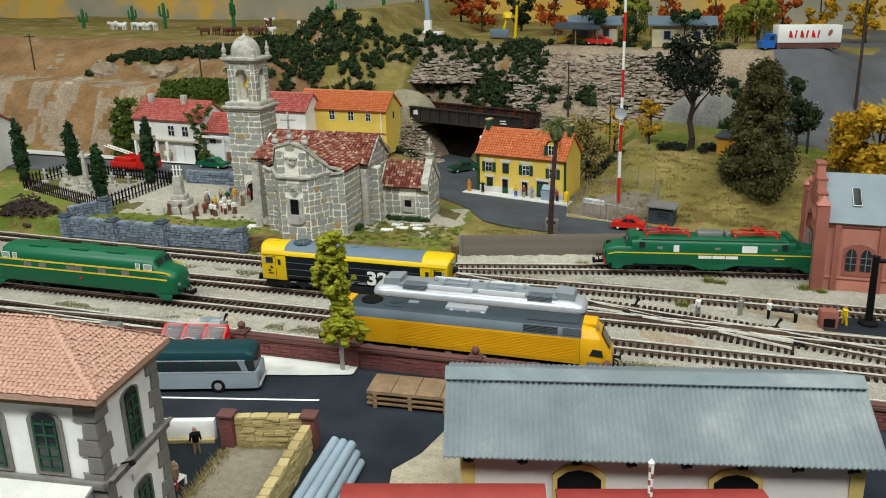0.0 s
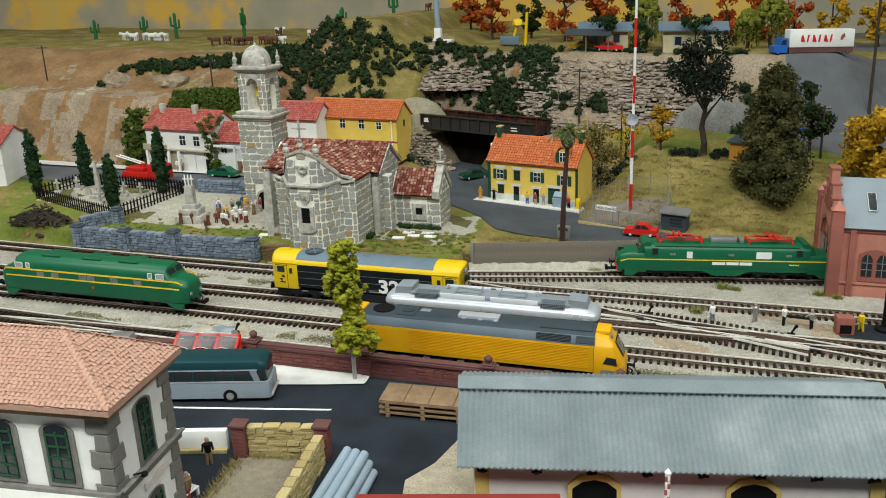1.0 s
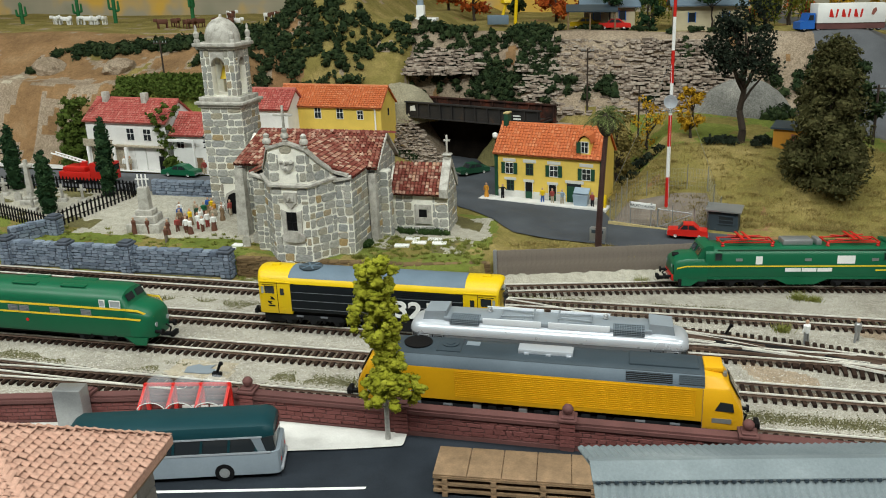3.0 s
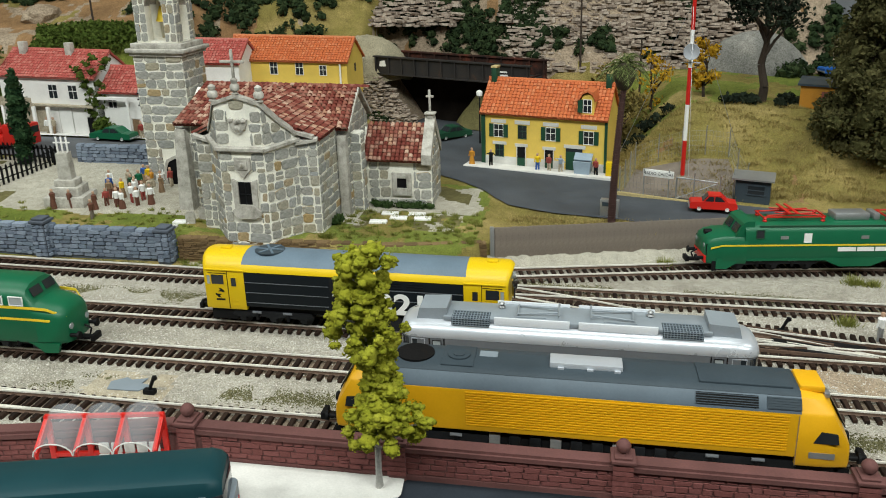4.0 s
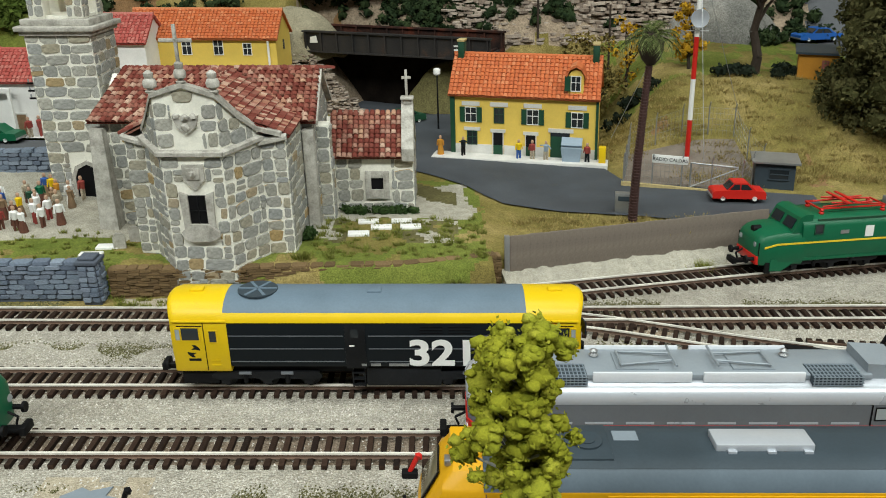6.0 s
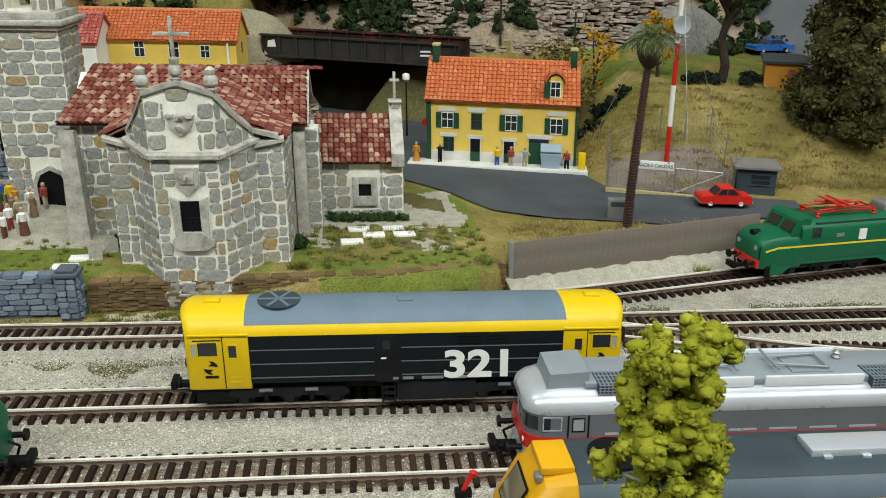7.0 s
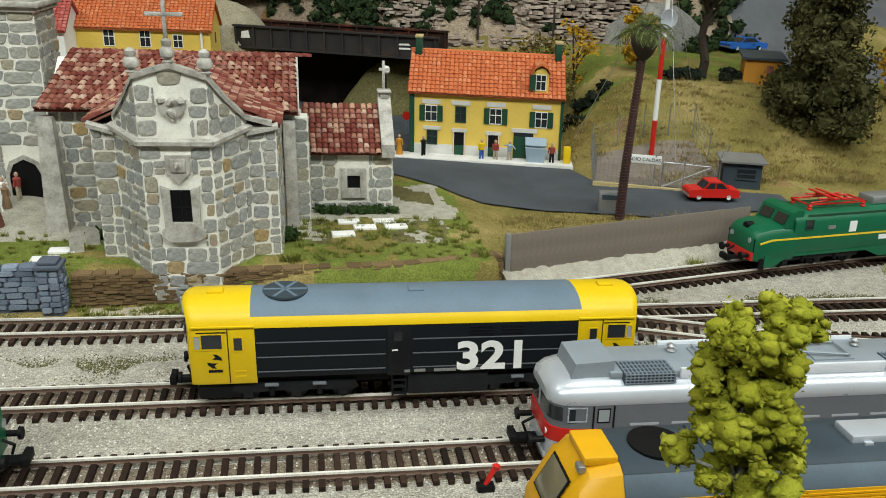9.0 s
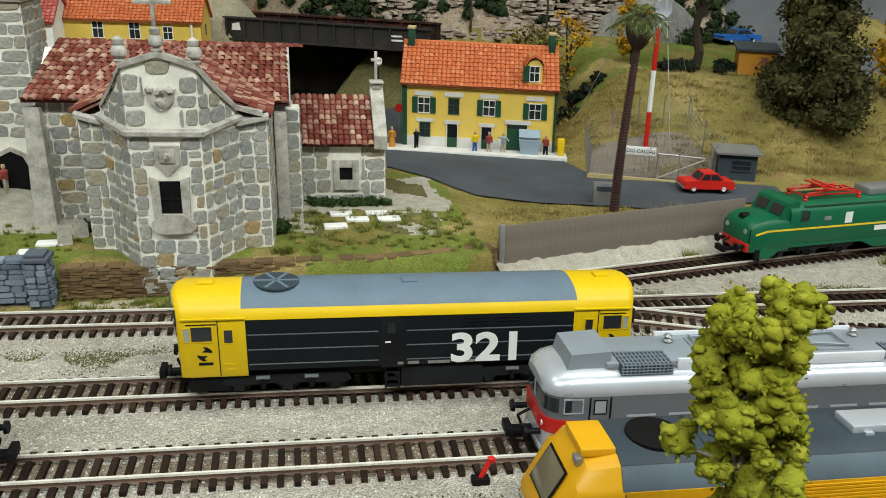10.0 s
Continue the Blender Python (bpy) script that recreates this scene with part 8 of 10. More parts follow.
M["grit"] = palette_mat("ballast_grit", [(0.44, 0.41, 0.36), (0.58, 0.55, 0.50), (0.68, 0.65, 0.60), (0.62, 0.59, 0.54)], 0.95, mixfine=0.2)
M["darkgrit"] = palette_mat("dark_green_scatter", [(0.06, 0.06, 0.025), (0.12, 0.11, 0.05), (0.20, 0.19, 0.10)], 0.95, mixfine=0.2)
rg = random.Random(61)
sp = []
while len(sp) < 16000:
    x, y = rg.uniform(-62, 6), rg.uniform(54.6, 80.0)
    sp.append((x, y, 0.0))
crumbs("ballast_grit", sp, "grit", "loose pale ballast grit between the tracks", 62)
sp = []
while len(sp) < 30000:
    x, y = rg.uniform(-62, 14), rg.choice((rg.gauss(74.4, 0.5), rg.gauss(61.3, 0.45), rg.gauss(80.2, 0.5)))
    if noise.noise((x * 0.13, y * 0.3, 5)) + 0.4 * noise.noise((x * 0.6, y * 0.6, 6)) > 0.0:
        sp.append((x, y, 0.01))
crumbs("moss_scatter", sp, "darkgrit", "dark olive scatter between the tracks", 63, 0.03, 0.08)


# ---- rocks, bridge ----
def cliff(name, x0, x1, y0, z0, y1, z1, taper, label, seed, size=1.0):
    """Layered rock: flat uneven slabs, one bed above the other, shorter towards the top."""
    rng = random.Random(seed)
    g = G()
    beds = max(6, int((z1 - z0) / 0.27 / size))
    for b in range(beds):
        f = b / beds
        z, y = z0 + (z1 - z0) * f, y0 + (y1 - y0) * f
        x = x0 + rng.uniform(-2, 1)
        while x < x1 - taper * f:
            l = rng.uniform(0.5, 2.2) * size
            if rng.random() < 0.93:
                yy = y + rng.uniform(-0.4, 0.3)
                k = 7
                ring = [(x + l / 2 + l / 2 * math.cos(2 * math.pi * i / k) * rng.uniform(0.8, 1.15), yy + 0.9 * size * math.sin(2 * math.pi * i / k) * rng.uniform(0.7, 1.2)) for i in range(k)]
                t = rng.uniform(0.12, 0.36) * size
                tl = rng.uniform(-0.12, 0.12)
                g.add([(px, py, z + tl * (px - x)) for px, py in ring] + [(px, py, z + t + tl * (px - x)) for px, py in ring], [tuple(range(k, 2 * k)), tuple(range(k - 1, -1, -1))] + [(i, (i + 1) % k, k + (i + 1) % k, k + i) for i in range(k)])
            x += l * rng.uniform(0.75, 0.95)
    return tagged(part(name, g, "strata", None, sharp=0.2), label, "rocks", kind="stuff")


M["strata"] = palette_mat("layered_rock", [(0.16, 0.125, 0.10), (0.33, 0.265, 0.215), (0.46, 0.385, 0.32), (0.54, 0.46, 0.385), (0.25, 0.19, 0.155)], 0.95, mixfine=0.35)
cliff("rock_ledges", -27.0, 5.0, 128.9, 9.6, 137.0, 19.4, 4.0, "layered pale rock cliff below the upper road", 101)
cliff("rock_ledges", -49.0, -37.2, 123.6, 2.2, 127.2, 9.0, 6.4, "rubble bank beside the underpass", 104, 0.55)
cliff("rock_ledges", -52.0, -34.5, 133.0, 14.4, 136.8, 18.2, 0, "layered rock outcrop among the scrub", 102)


def boulders():
    rng = random.Random(103)
    out = []
    for x, y, r, nm in ((-99.5, 125.0, 2.6, 1), (-88, 125.5, 2.6, 1), (-61, 121.5, 2.0, 1)):
        t = G().blob((0, 0, 0), r, rng, 3, 0.09, 0.62)
        ob = part("boulder", t, "rock", None, sharp=0.25)
        ob.matrix_world = pose(x * U, y * U, (height(x, y) - r * 0.05) * U, rng.uniform(-15, 15), rng.uniform(-15, 15), rng.uniform(0, 360))
        tagged(ob, "smooth grey-brown boulder set in the hillside", "boulder", "boulders of the hillside")


boulders()


def bridge():
    t = thing("girder_bridge", -43.9, 127.0, 0, -20.2, "black rusty plate girder bridge over the street", "bridge")
    L = 21.4
    for y, mt, z1 in ((0.0, "rust", 11.15), (5.1, "rustred", 11.3)):
        gd = part("girder", G().box(0, L, y, y + 0.25, 9.2, z1), mt, t, "riveted rusty plate girder")
        part("flange", G().box(-0.1, L + 0.1, y - 0.25, y + 0.5, z1, z1 + 0.16), mt, gd)
        part("flange", G().box(-0.1, L + 0.1, y - 0.25, y + 0.5, 9.04, 9.2), mt, gd)
        for k in range(12):
            x = 0.25 + k * (L - 0.5) / 11
            part("stiffener", G().prism([(x - 0.12, 9.2), (x + 0.12, 9.2), (x + 0.08, z1), (x - 0.08, z1)], "y", y - 0.22, y), mt, gd)
    part("deck", G().box(0.4, L - 0.4, 0.3, 5.05, 9.3, 9.55, 0.04), "rust", t)
    for k in range(14):
        part("cross_tie", G().box(0.9 + k * 1.5, 1.25 + k * 1.5, 0.4, 5.0, 9.55, 9.75, 0.03), "rustred", t)
    for a, b, z, h in ((0.7, 1.7, 10.0, 0.8), (17.3, 18.6, 10.3, 0.22), (17.2, 18.7, 9.9, 0.22)):
        part("paint_mark", G().prism([(a, z), (b, z + 0.05), (b - 0.15, z + h), (a + 0.1, z + h * 0.8)], "y", -0.03, 0.0), "white", t)
    part("abutment", G().prism([(-5.0, 1.8), (5.6, 1.8), (3.6, 4.6), (1.2, 7.6), (0.4, 9.0), (-3.0, 9.0)], "y", 0.1, 6.0), "rock", t, "rock abutment")
    part("abutment", G().prism([(L - 0.8, 1.8), (L + 3.0, 1.8), (L + 2.2, 9.0), (L - 0.3, 9.0)], "y", -0.4, 6.0), "rock", t, "rock abutment")
    return t


M["rustred"] = mat("rust_streaked_girder", (0.06, 0.032, 0.024), 0.8, var=0.5, coarse=70, spec=0.1, stops=[(0.32, (0.018, 0.015, 0.015)), (0.5, (0.055, 0.028, 0.022)), (0.68, (0.15, 0.045, 0.028)), (0.82, (0.20, 0.085, 0.04))])
# near-black: the shade under the bridge deck is put into this colour
M["soot"] = mat("shade_dark_earth", (0.013, 0.010, 0.008), 0.95, var=0.5, coarse=60, spec=0.05)
bridge()
AXIS = Matrix.Translation((-43.9, 127.0, 0)) @ Matrix.Rotation(math.radians(-20.2), 4, "Z")
# added wall and floor slab that carry the painted shade of the underpass
tagged(setting("underpass_wall", G().box(-0.5, 22.0, 4.4, 4.9, 1.8, 8.95, m=AXIS).box(-0.5, 21.5, 1.4, 4.9, 1.9, 2.85, m=AXIS), "soot", "back wall added in the underpass, near-black for the shade under the bridge"), category="wall")


def knoll(name, x, y, rx, ry, z0, top, material, label, seed):
    """A smooth weathered mound with gullies, its foot sunk in the hillside."""
    g = G()
    n, rings = 40, 12
    pts = [(x, y, top)]
    for r in range(1, rings + 1):
        f = r / rings
        for k in range(n):
            a = 2 * math.pi * k / n
            w = 1 + 0.16 * noise.noise((math.cos(a) * 1.6 + seed, math.sin(a) * 1.6, seed))
            px, py = x + rx * f * w * math.cos(a), y + ry * f * w * math.sin(a)
            pts.append((px, py, z0 + (top - z0) * (1 - f ** 2.2) + 0.5 * f * noise.noise((px * 0.5, py * 0.5, seed)) + 0.2 * noise.noise((px * 1.7, py * 1.7, seed + 4))))
    faces = [(0, 1 + k, 1 + (k + 1) % n) for k in range(n)]
    for r in range(rings - 1):
        o = 1 + r * n
        faces += [(o + k, o + n + k, o + n + (k + 1) % n, o + (k + 1) % n) for k in range(n)]
    g.add(pts, faces)
    return tagged(setting(name, g, material, label, sharp=1.2), category="rock")


M["greyrock"] = ground_mat("grey_plaster_rock", [(0.3, (0.15, 0.15, 0.145)), (0.5, (0.24, 0.235, 0.225)), (0.7, (0.36, 0.345, 0.32)), (0.85, (0.40, 0.31, 0.22))], fine=600)
M["palemound"] = ground_mat("pale_olive_mound", [(0.3, (0.30, 0.27, 0.19)), (0.6, (0.40, 0.36, 0.265)), (0.8, (0.33, 0.31, 0.18))], fine=900)
knoll("underpass_bank", -26.8, 124.9, 6.5, 2.9, 3.2, 8.6, "moss", "brown earth bank under the bridge", 7.0)
knoll("rock_mound", -45.8, 130.6, 7.2, 4.2, 8.2, 13.5, "palemound", "smooth pale earth mound beside the bridge", 3.0)
knoll("rock_face", 3.2, 130.2, 8.0, 4.4, 8.6, 14.6, "greyrock", "smooth grey rock face below the upper road", 11.0)


# ---- mast and its compound ----
def mast():
    t = thing("radio_mast", -8.1, 102.2, height(-8.1, 102.2), 0, "red and white banded radio mast with a round lamp", "mast")
    z = 0.0
    for k in range(9):
        part("mast_section", G().cyl((0.02 * k, 0, z), (0.02 * (k + 1), 0, z + 3.4), 0.21 - 0.006 * k, 0.205 - 0.006 * k, 10), "red" if k % 2 == 0 else "white", t)
        z += 3.4
    lp = part("lamp_bracket", G().cyl((0, 0, 11.0), (0, -0.9, 11.0), 0.07, n=6).cyl((-0.9, -0.3, 10.7), (0.9, -0.3, 10.7), 0.05, n=6), "steel", t)
    part("lamp_dish", G().loft([[(math.cos(a * 0.3927) * r, y, 11.7 + math.sin(a * 0.3927) * r) for a in range(16)] for r, y in ((0.15, -0.2), (0.6, -0.5), (0.74, -0.75), (0.72, -0.78), (0.2, -0.62))]), "silver", lp, "polished round lamp dish")
    for a in (0.6, 2.6, 4.7):
        part("guy_wire", G().cyl((0, 0, 16), (math.cos(a) * 7, math.sin(a) * 5, 1.2), 0.025, n=4), "steel", t)
    return t


mast()


def compound():
    t = thing("wire_fence", 0, 0, 0, 0, "thin wire fence round the radio mast", "fence")
    P = [(-14.2, 98.6), (-5.6, 95.6), (-2.6, 99.5), (-3.6, 104.2), (-12.4, 105.0)]
    for a, b in zip(P, P[1:] + P[:1]):
        a, b = Vector(a), Vector(b)
        n = max(2, int((b - a).length / 2.0))
        for k in range(n):
            c = a.lerp(b, k / n)
            z = height(*c)
            part("post", G().cyl((c.x, c.y, z), (c.x, c.y, z + 2.5), 0.055, n=6).cyl((c.x, c.y, z + 2.5), (c.x, c.y - 0.25, z + 2.9), 0.05, n=6), "steel", t)
            d = a.lerp(b, (k + 1) / n)
            zd = height(*d)
            g = G()
            for h in range(1, 6):
                g.cyl((c.x, c.y, z + h * 0.48), (d.x, d.y, zd + h * 0.48), 0.010, n=3)
            for v in range(1, 7):
                e = c.lerp(d, v / 7)
                ze = z + (zd - z) * v / 7
                g.cyl((e.x, e.y, ze), (e.x, e.y, ze + 2.4), 0.010, n=3)
            part("wire_mesh", g, "steel", t)
    part("gate_frame", G().cyl((-9.2, 97.1, 2.4), (-9.2, 97.1, 4.6), 0.07, n=6).cyl((-9.2, 97.1, 4.6), (-5.8, 96.0, 4.5), 0.07, n=6).cyl((-9.2, 97.1, 2.5), (-5.8, 96.0, 2.5), 0.07, n=6).cyl((-9.2, 97.1, 2.6), (-5.8, 96.0, 4.4), 0.06, n=6), "steel", t)
    part("base_beam", G().add([(-14.4, 98.5, 2.2), (-5.6, 95.3, 2.2), (-5.5, 95.6, 2.2), (-14.3, 98.8, 2.2), (-14.4, 98.5, 2.65), (-5.6, 95.3, 2.65), (-5.5, 95.6, 2.65), (-14.3, 98.8, 2.65)], [(0, 1, 5, 4), (1, 2, 6, 5), (2, 3, 7, 6), (3, 0, 4, 7), (4, 5, 6, 7), (0, 3, 2, 1)]), "yellowstone", t)
    sg = thing("radio_sign", -10.8, 97.4, 4.45, -19, "white sign board with hand-painted black letters on the fence", "sign")
    part("board", G().box(-1.4, 1.4, -0.06, 0.02, 0, 0.68, 0.02), "white", sg)
    lettering("RADIO CALDAS", 0.4, "navy", sg, pose(0, -0.08, 0.2, 90, 0, 0), 0.004, 0.95, "lettering")
    return t


compound()
sheet("compound_floor", [(-14.2, 98.7), (-5.6, 95.7), (-2.7, 99.5), (-3.7, 104.1), (-12.4, 104.9)], 0.1, "fencewood", "grey-brown earth inside the wire fence")


def kiosk():
    t = thing("guard_hut", -2.4, 97.6, height(-2.4, 97.6), -14, "dark grey guard hut with flat grey roof", "hut")
    part("wall", G().box(-1.5, 1.5, -0.9, 0.9, -0.2, 2.0), "slate", t)
    part("roof", G().prism([(-1.25, 2.0), (1.2, 2.25), (1.2, 2.4), (-1.25, 2.15)], "x", -1.8, 1.8), "steel", t)
    w = part("window", G().box(-0.4, 1.0, -0.96, -0.88, 0.75, 1.5), "glass", t)
    part("window_frame", G().box(-0.5, 1.1, -1.0, -0.9, 1.5, 1.6).box(-0.5, 1.1, -1.0, -0.9, 0.65, 0.75).box(-0.4, 1.0, -1.0, -0.95, 1.08, 1.16), "slate", w)
    return t


kiosk()


def orange_hut():
    t = thing("orange_hut", 6.1, 111.6, height(6.1, 111.6) - 0.55, -20, "small orange hut with grey flat roof", "hut")
    part("wall", G().box(-1.7, 1.7, -1.3, 1.3, -0.6, 2.9), "orange", t)
    part("roof", G().prism([(-1.6, 2.7), (1.6, 3.1), (1.6, 3.3), (-1.6, 2.9)], "x", -2.0, 2.0), "slate", t)
    part("window", G().box(0.3, 0.9, -1.38, -1.28, 1.3, 2.2), "brickdark", t)
    part("door", G().box(-1.2, -0.5, -1.36, -1.28, -0.2, 1.9), "orange", t)
    return t


orange_hut()


# ---- vehicles ----
def wheels(t, xs, w, r, rim="white", z=None):
    for x in xs:
        for s in (-1, 1):
            tyre = part("wheel", G().cyl((x, s * (w - 0.2), r), (x, s * w, r), r, n=16), "black", t)
            part("rim", G().cyl((x, s * w, r), (x, s * (w + 0.03), r), r * 0.55, n=12), rim, tyre)


def car(name, x, y, rz, paint, label, L=4.6, W=1.7, z=None):
    t = thing(name, x, y, (height(x, y) + 0.14) if z is None else z, rz, label, "car")
    h = L / 2
    prof = [(-h, 0.30), (-h, 0.75), (-h + 0.15, 0.88), (-h * 0.42, 0.95), (h * 0.45, 0.97), (h - 0.1, 0.90), (h, 0.72), (h, 0.30)]
    rings = [[(px, s * W / 2, pz) for px, pz in prof] for s in (-1,)] + [[(px * 0.985, s * W / 2 * 0.97, pz * 1.02) for px, pz in prof] for s in (-0.4, 0.4)] + [[(px, W / 2, pz) for px, pz in prof]]
    part("body", G().loft(rings), paint, t)
    cab = [(-h * 0.46, 0.93), (-h * 0.22, 1.5), (h * 0.30, 1.52), (h * 0.62, 0.95)]
    part("cabin", G().loft([[(px * k, s * W / 2 * kk, pz) for px, pz in cab] for s, k, kk in ((-1, 1, 0.92), (-1, 0.93, 0.80), (1, 0.93, 0.80), (1, 1, 0.92))]), paint, t)
    for s in (-1, 1):
        g1 = [(-h * 0.36, 1.0), (-h * 0.20, 1.42), (h * 0.0, 1.42), (h * 0.0, 1.0)]
        g2 = [(h * 0.05, 1.0), (h * 0.05, 1.42), (h * 0.27, 1.42), (h * 0.48, 1.0)]
        for gg in (g1, g2):
            part("side_window", G().prism(gg, "y", min(s * W / 2 * 0.86, s * W / 2 * 0.95), max(s * W / 2 * 0.86, s * W / 2 * 0.95)), "glass", t)
    part("windscreen", G().add([(-h * 0.47, -W * 0.38, 0.98), (-h * 0.47, W * 0.38, 0.98), (-h * 0.26, W * 0.36, 1.44), (-h * 0.26, -W * 0.36, 1.44), (-h * 0.44, -W * 0.38, 0.98), (-h * 0.44, W * 0.38, 0.98), (-h * 0.22, W * 0.36, 1.44), (-h * 0.22, -W * 0.36, 1.44)], [(0, 1, 2, 3), (7, 6, 5, 4), (0, 3, 7, 4), (1, 5, 6, 2), (2, 6, 7, 3), (0, 4, 5, 1)]), "glass", t)
    part("bumper", G().box(-h - 0.08, -h + 0.05, -W / 2, W / 2, 0.35, 0.5, 0.03), "steel", t)
    part("bumper", G().box(h - 0.05, h + 0.08, -W / 2, W / 2, 0.35, 0.5, 0.03), "steel", t)
    wheels(t, (-h * 0.6, h * 0.58), W / 2 - 0.03, 0.33)
    return t


car("red_car", -6.3, 94.5, -4, "red", "small red saloon car on the street beside the fence", 4.0, 1.6)
car("green_car", -69.2, 106.4, -4, "green", "green car parked before the village houses", 5.0, 1.8)
car("dark_green_car", -32.9, 118.6, 40, "darkgreen", "dark green car under the bridge", 4.6, 1.8)
car("blue_car", 12.6, 127.5, 12, "bluepaint", "blue car tilted on the grass bank", 5.2, 1.9)
car("pickup_car", -14.6, 139.6, 2, "red", "red car before the far house", 4.8, 1.8, height(-14.6, 139.6) + 0.05)
car("yellow_car", -18.9, 140.8, 2, "yellow", "yellow car before the far house", 4.6, 1.8, height(-18.9, 140.8) + 0.05)


def fire_truck():
    t = thing("fire_truck", -79.0, 101.2, height(-79, 101.2) + 0.15, -3, "red fire truck with a white ladder on the village street", "truck")
    part("body", G().box(-3.6, 1.0, -1.25, 1.25, 0.5, 1.5, 0.08).box(1.0, 3.7, -1.25, 1.25, 0.5, 2.7, 0.15), "red", t)
    part("equipment", G().box(-3.0, 0.2, -1.1, 1.1, 1.5, 2.1, 0.08).cyl((-0.6, 0, 2.1), (-0.6, 0, 2.6), 0.5, n=12), "red", t)
    part("windscreen", G().box(3.66, 3.74, -1.0, 1.0, 1.7, 2.4), "glass", t)
    for s in (-1, 1):
        part("side_window", G().box(1.9, 3.1, min(s * 1.2, s * 1.28), max(s * 1.2, s * 1.28), 1.7, 2.4), "glass", t)
        part("ladder_rail", G().cyl((-0.6, s * 0.4, 2.6), (-4.9, s * 0.4, 3.6), 0.1, n=6), "white", t)
    for k in range(8):
        part("rung", G().cyl((-1.0 - k * 0.5, -0.4, 2.7 + k * 0.116), (-1.0 - k * 0.5, 0.4, 2.7 + k * 0.116), 0.06, n=6), "white", t)
    wheels(t, (-2.6, -1.4, 2.4), 1.2, 0.5)
    return t


fire_truck()


def bus():
    t = thing("bus", -37.9, 47.2, 0.8, 16.0, "dark teal and grey vintage bus on the street", "bus")
    L, W = 5.9, 1.42
    o = lambda w, z0, z1, r: [(-w, z0), (-w, z1 - r), (-w + r * 0.3, z1 - r * 0.3), (-w + r, z1), (w - r, z1), (w - r * 0.3, z1 - r * 0.3), (w, z1 - r), (w, z0)]
    part("lower_body", G().loft([[(x, y * k, z) for y, z in o(W, 0.35, 1.75, 0.05)] for x, k in ((-L, 0.9), (-L + 0.3, 1), (L - 0.45, 1), (L - 0.12, 0.94), (L, 0.82))]), "midgrey", t)
    part("window_band", G().loft([[(x, y * k, z) for y, z in o(W * 0.98, 1.75, 2.7, 0.02)] for x, k in ((-L + 0.05, 0.9), (-L + 0.35, 1), (L - 0.6, 1), (L - 0.3, 0.93), (L - 0.22, 0.82))]), "glass", t)
    part("roof", G().loft([[(x, y * k, z - d) for y, z in o(W, 2.68, 3.45, 0.4)] for x, k, d in ((-L, 0.85, 0.2), (-L + 0.4, 0.98, 0.0), (L - 0.9, 1, 0.0), (L - 0.5, 0.95, 0.08), (L - 0.25, 0.85, 0.3))]), "tealpaint", t, "dark teal roof")
    for s in (-1, 1):
        part("waist_line", G().box(-L + 0.3, L - 0.5, min(s * W, s * (W + 0.03)), max(s * W, s * (W + 0.03)), 1.68, 1.8), "silver", t)
        part("roof_line", G().box(-L + 0.4, L - 0.9, min(s * W, s * (W + 0.03)), max(s * W, s * (W + 0.03)), 2.66, 2.76), "silver", t)
        for k in range(7):
            x = -L + 1.1 + k * 1.55
            part("window_pillar", G().prism([(x, 1.78), (x + 0.14, 1.78), (x + 0.3, 2.68), (x + 0.16, 2.68)], "y", min(s * W * 0.97, s * (W + 0.005)), max(s * W * 0.97, s * (W + 0.005))), "tealpaint", t)
        part("rear_pillar", G().prism([(L - 1.2, 1.8), (L - 0.75, 1.8), (L - 1.0, 2.7), (L - 1.55, 2.7)], "y", min(s * W * 0.95, s * (W + 0.01)), max(s * W * 0.95, s * (W + 0.01))), "midgrey", t)
        part("end_lamp", G().cyl((L - 0.15, s * 0.9, 1.0), (L + 0.02, s * 0.9, 1.0), 0.14, n=10), "red", t)
    part("bumper", G().box(L - 0.15, L + 0.12, -1.2, 1.2, 0.4, 0.65, 0.06), "silver", t)
    part("end_panel", G().box(L - 0.08, L + 0.04, -0.5, 0.5, 0.75, 1.5, 0.03), "midgrey", t)
    wheels(t, (-3.6, 2.7), W + 0.03, 0.55, "steel")
    return t


bus()


def semi_truck():
    t = thing("delivery_truck", 16.9, 141.2, height(16.9, 141.2) - 0.3, 17, "white lorry trailer with red lettering and a blue cab", "truck")
    t.matrix_world = t.matrix_world @ Matrix.Scale(0.86, 4)
    part("trailer", G().box(-4.6, 7.2, -1.3, 1.3, 1.3, 4.4, 0.06), "white", t, "white box trailer")
    part("chassis", G().box(-4.6, 7.2, -1.2, 1.2, 0.35, 1.3), "wallbody", t, "dark red underframe")
    part("cab", G().prism([(-7.4, 0.4), (-7.4, 1.5), (-6.3, 1.7), (-6.0, 2.9), (-4.9, 2.9), (-4.9, 0.4)], "y", -1.2, 1.2), "bluepaint", t, "blue cab")
    part("cab_window", G().prism([(-6.1, 1.8), (-5.85, 2.6), (-5.2, 2.6), (-5.2, 1.8)], "y", -1.24, -1.19), "glass", t)
    for k in range(6):
        x = -2.6 + k * 1.05
        part("letter_shape", G().prism([(x, 2.2), (x + 0.28, 2.2), (x + 0.5, 3.5), (x + 0.2, 3.5)] if k % 2 else [(x, 2.3), (x + 0.75, 2.2), (x + 0.7, 2.5), (x + 0.35, 3.5), (x + 0.1, 3.4)], "y", -1.36, -1.29), "red", t)
    part("emblem_shape", G().prism([(4.6, 2.6), (5.0, 2.5), (5.5, 3.2), (5.3, 3.7), (4.8, 3.4)], "y", -1.36, -1.29), "brickdark", t)
    wheels(t, (-6.6, -4.2, 5.0, 6.2), 1.15, 0.5, "steel")
    return t


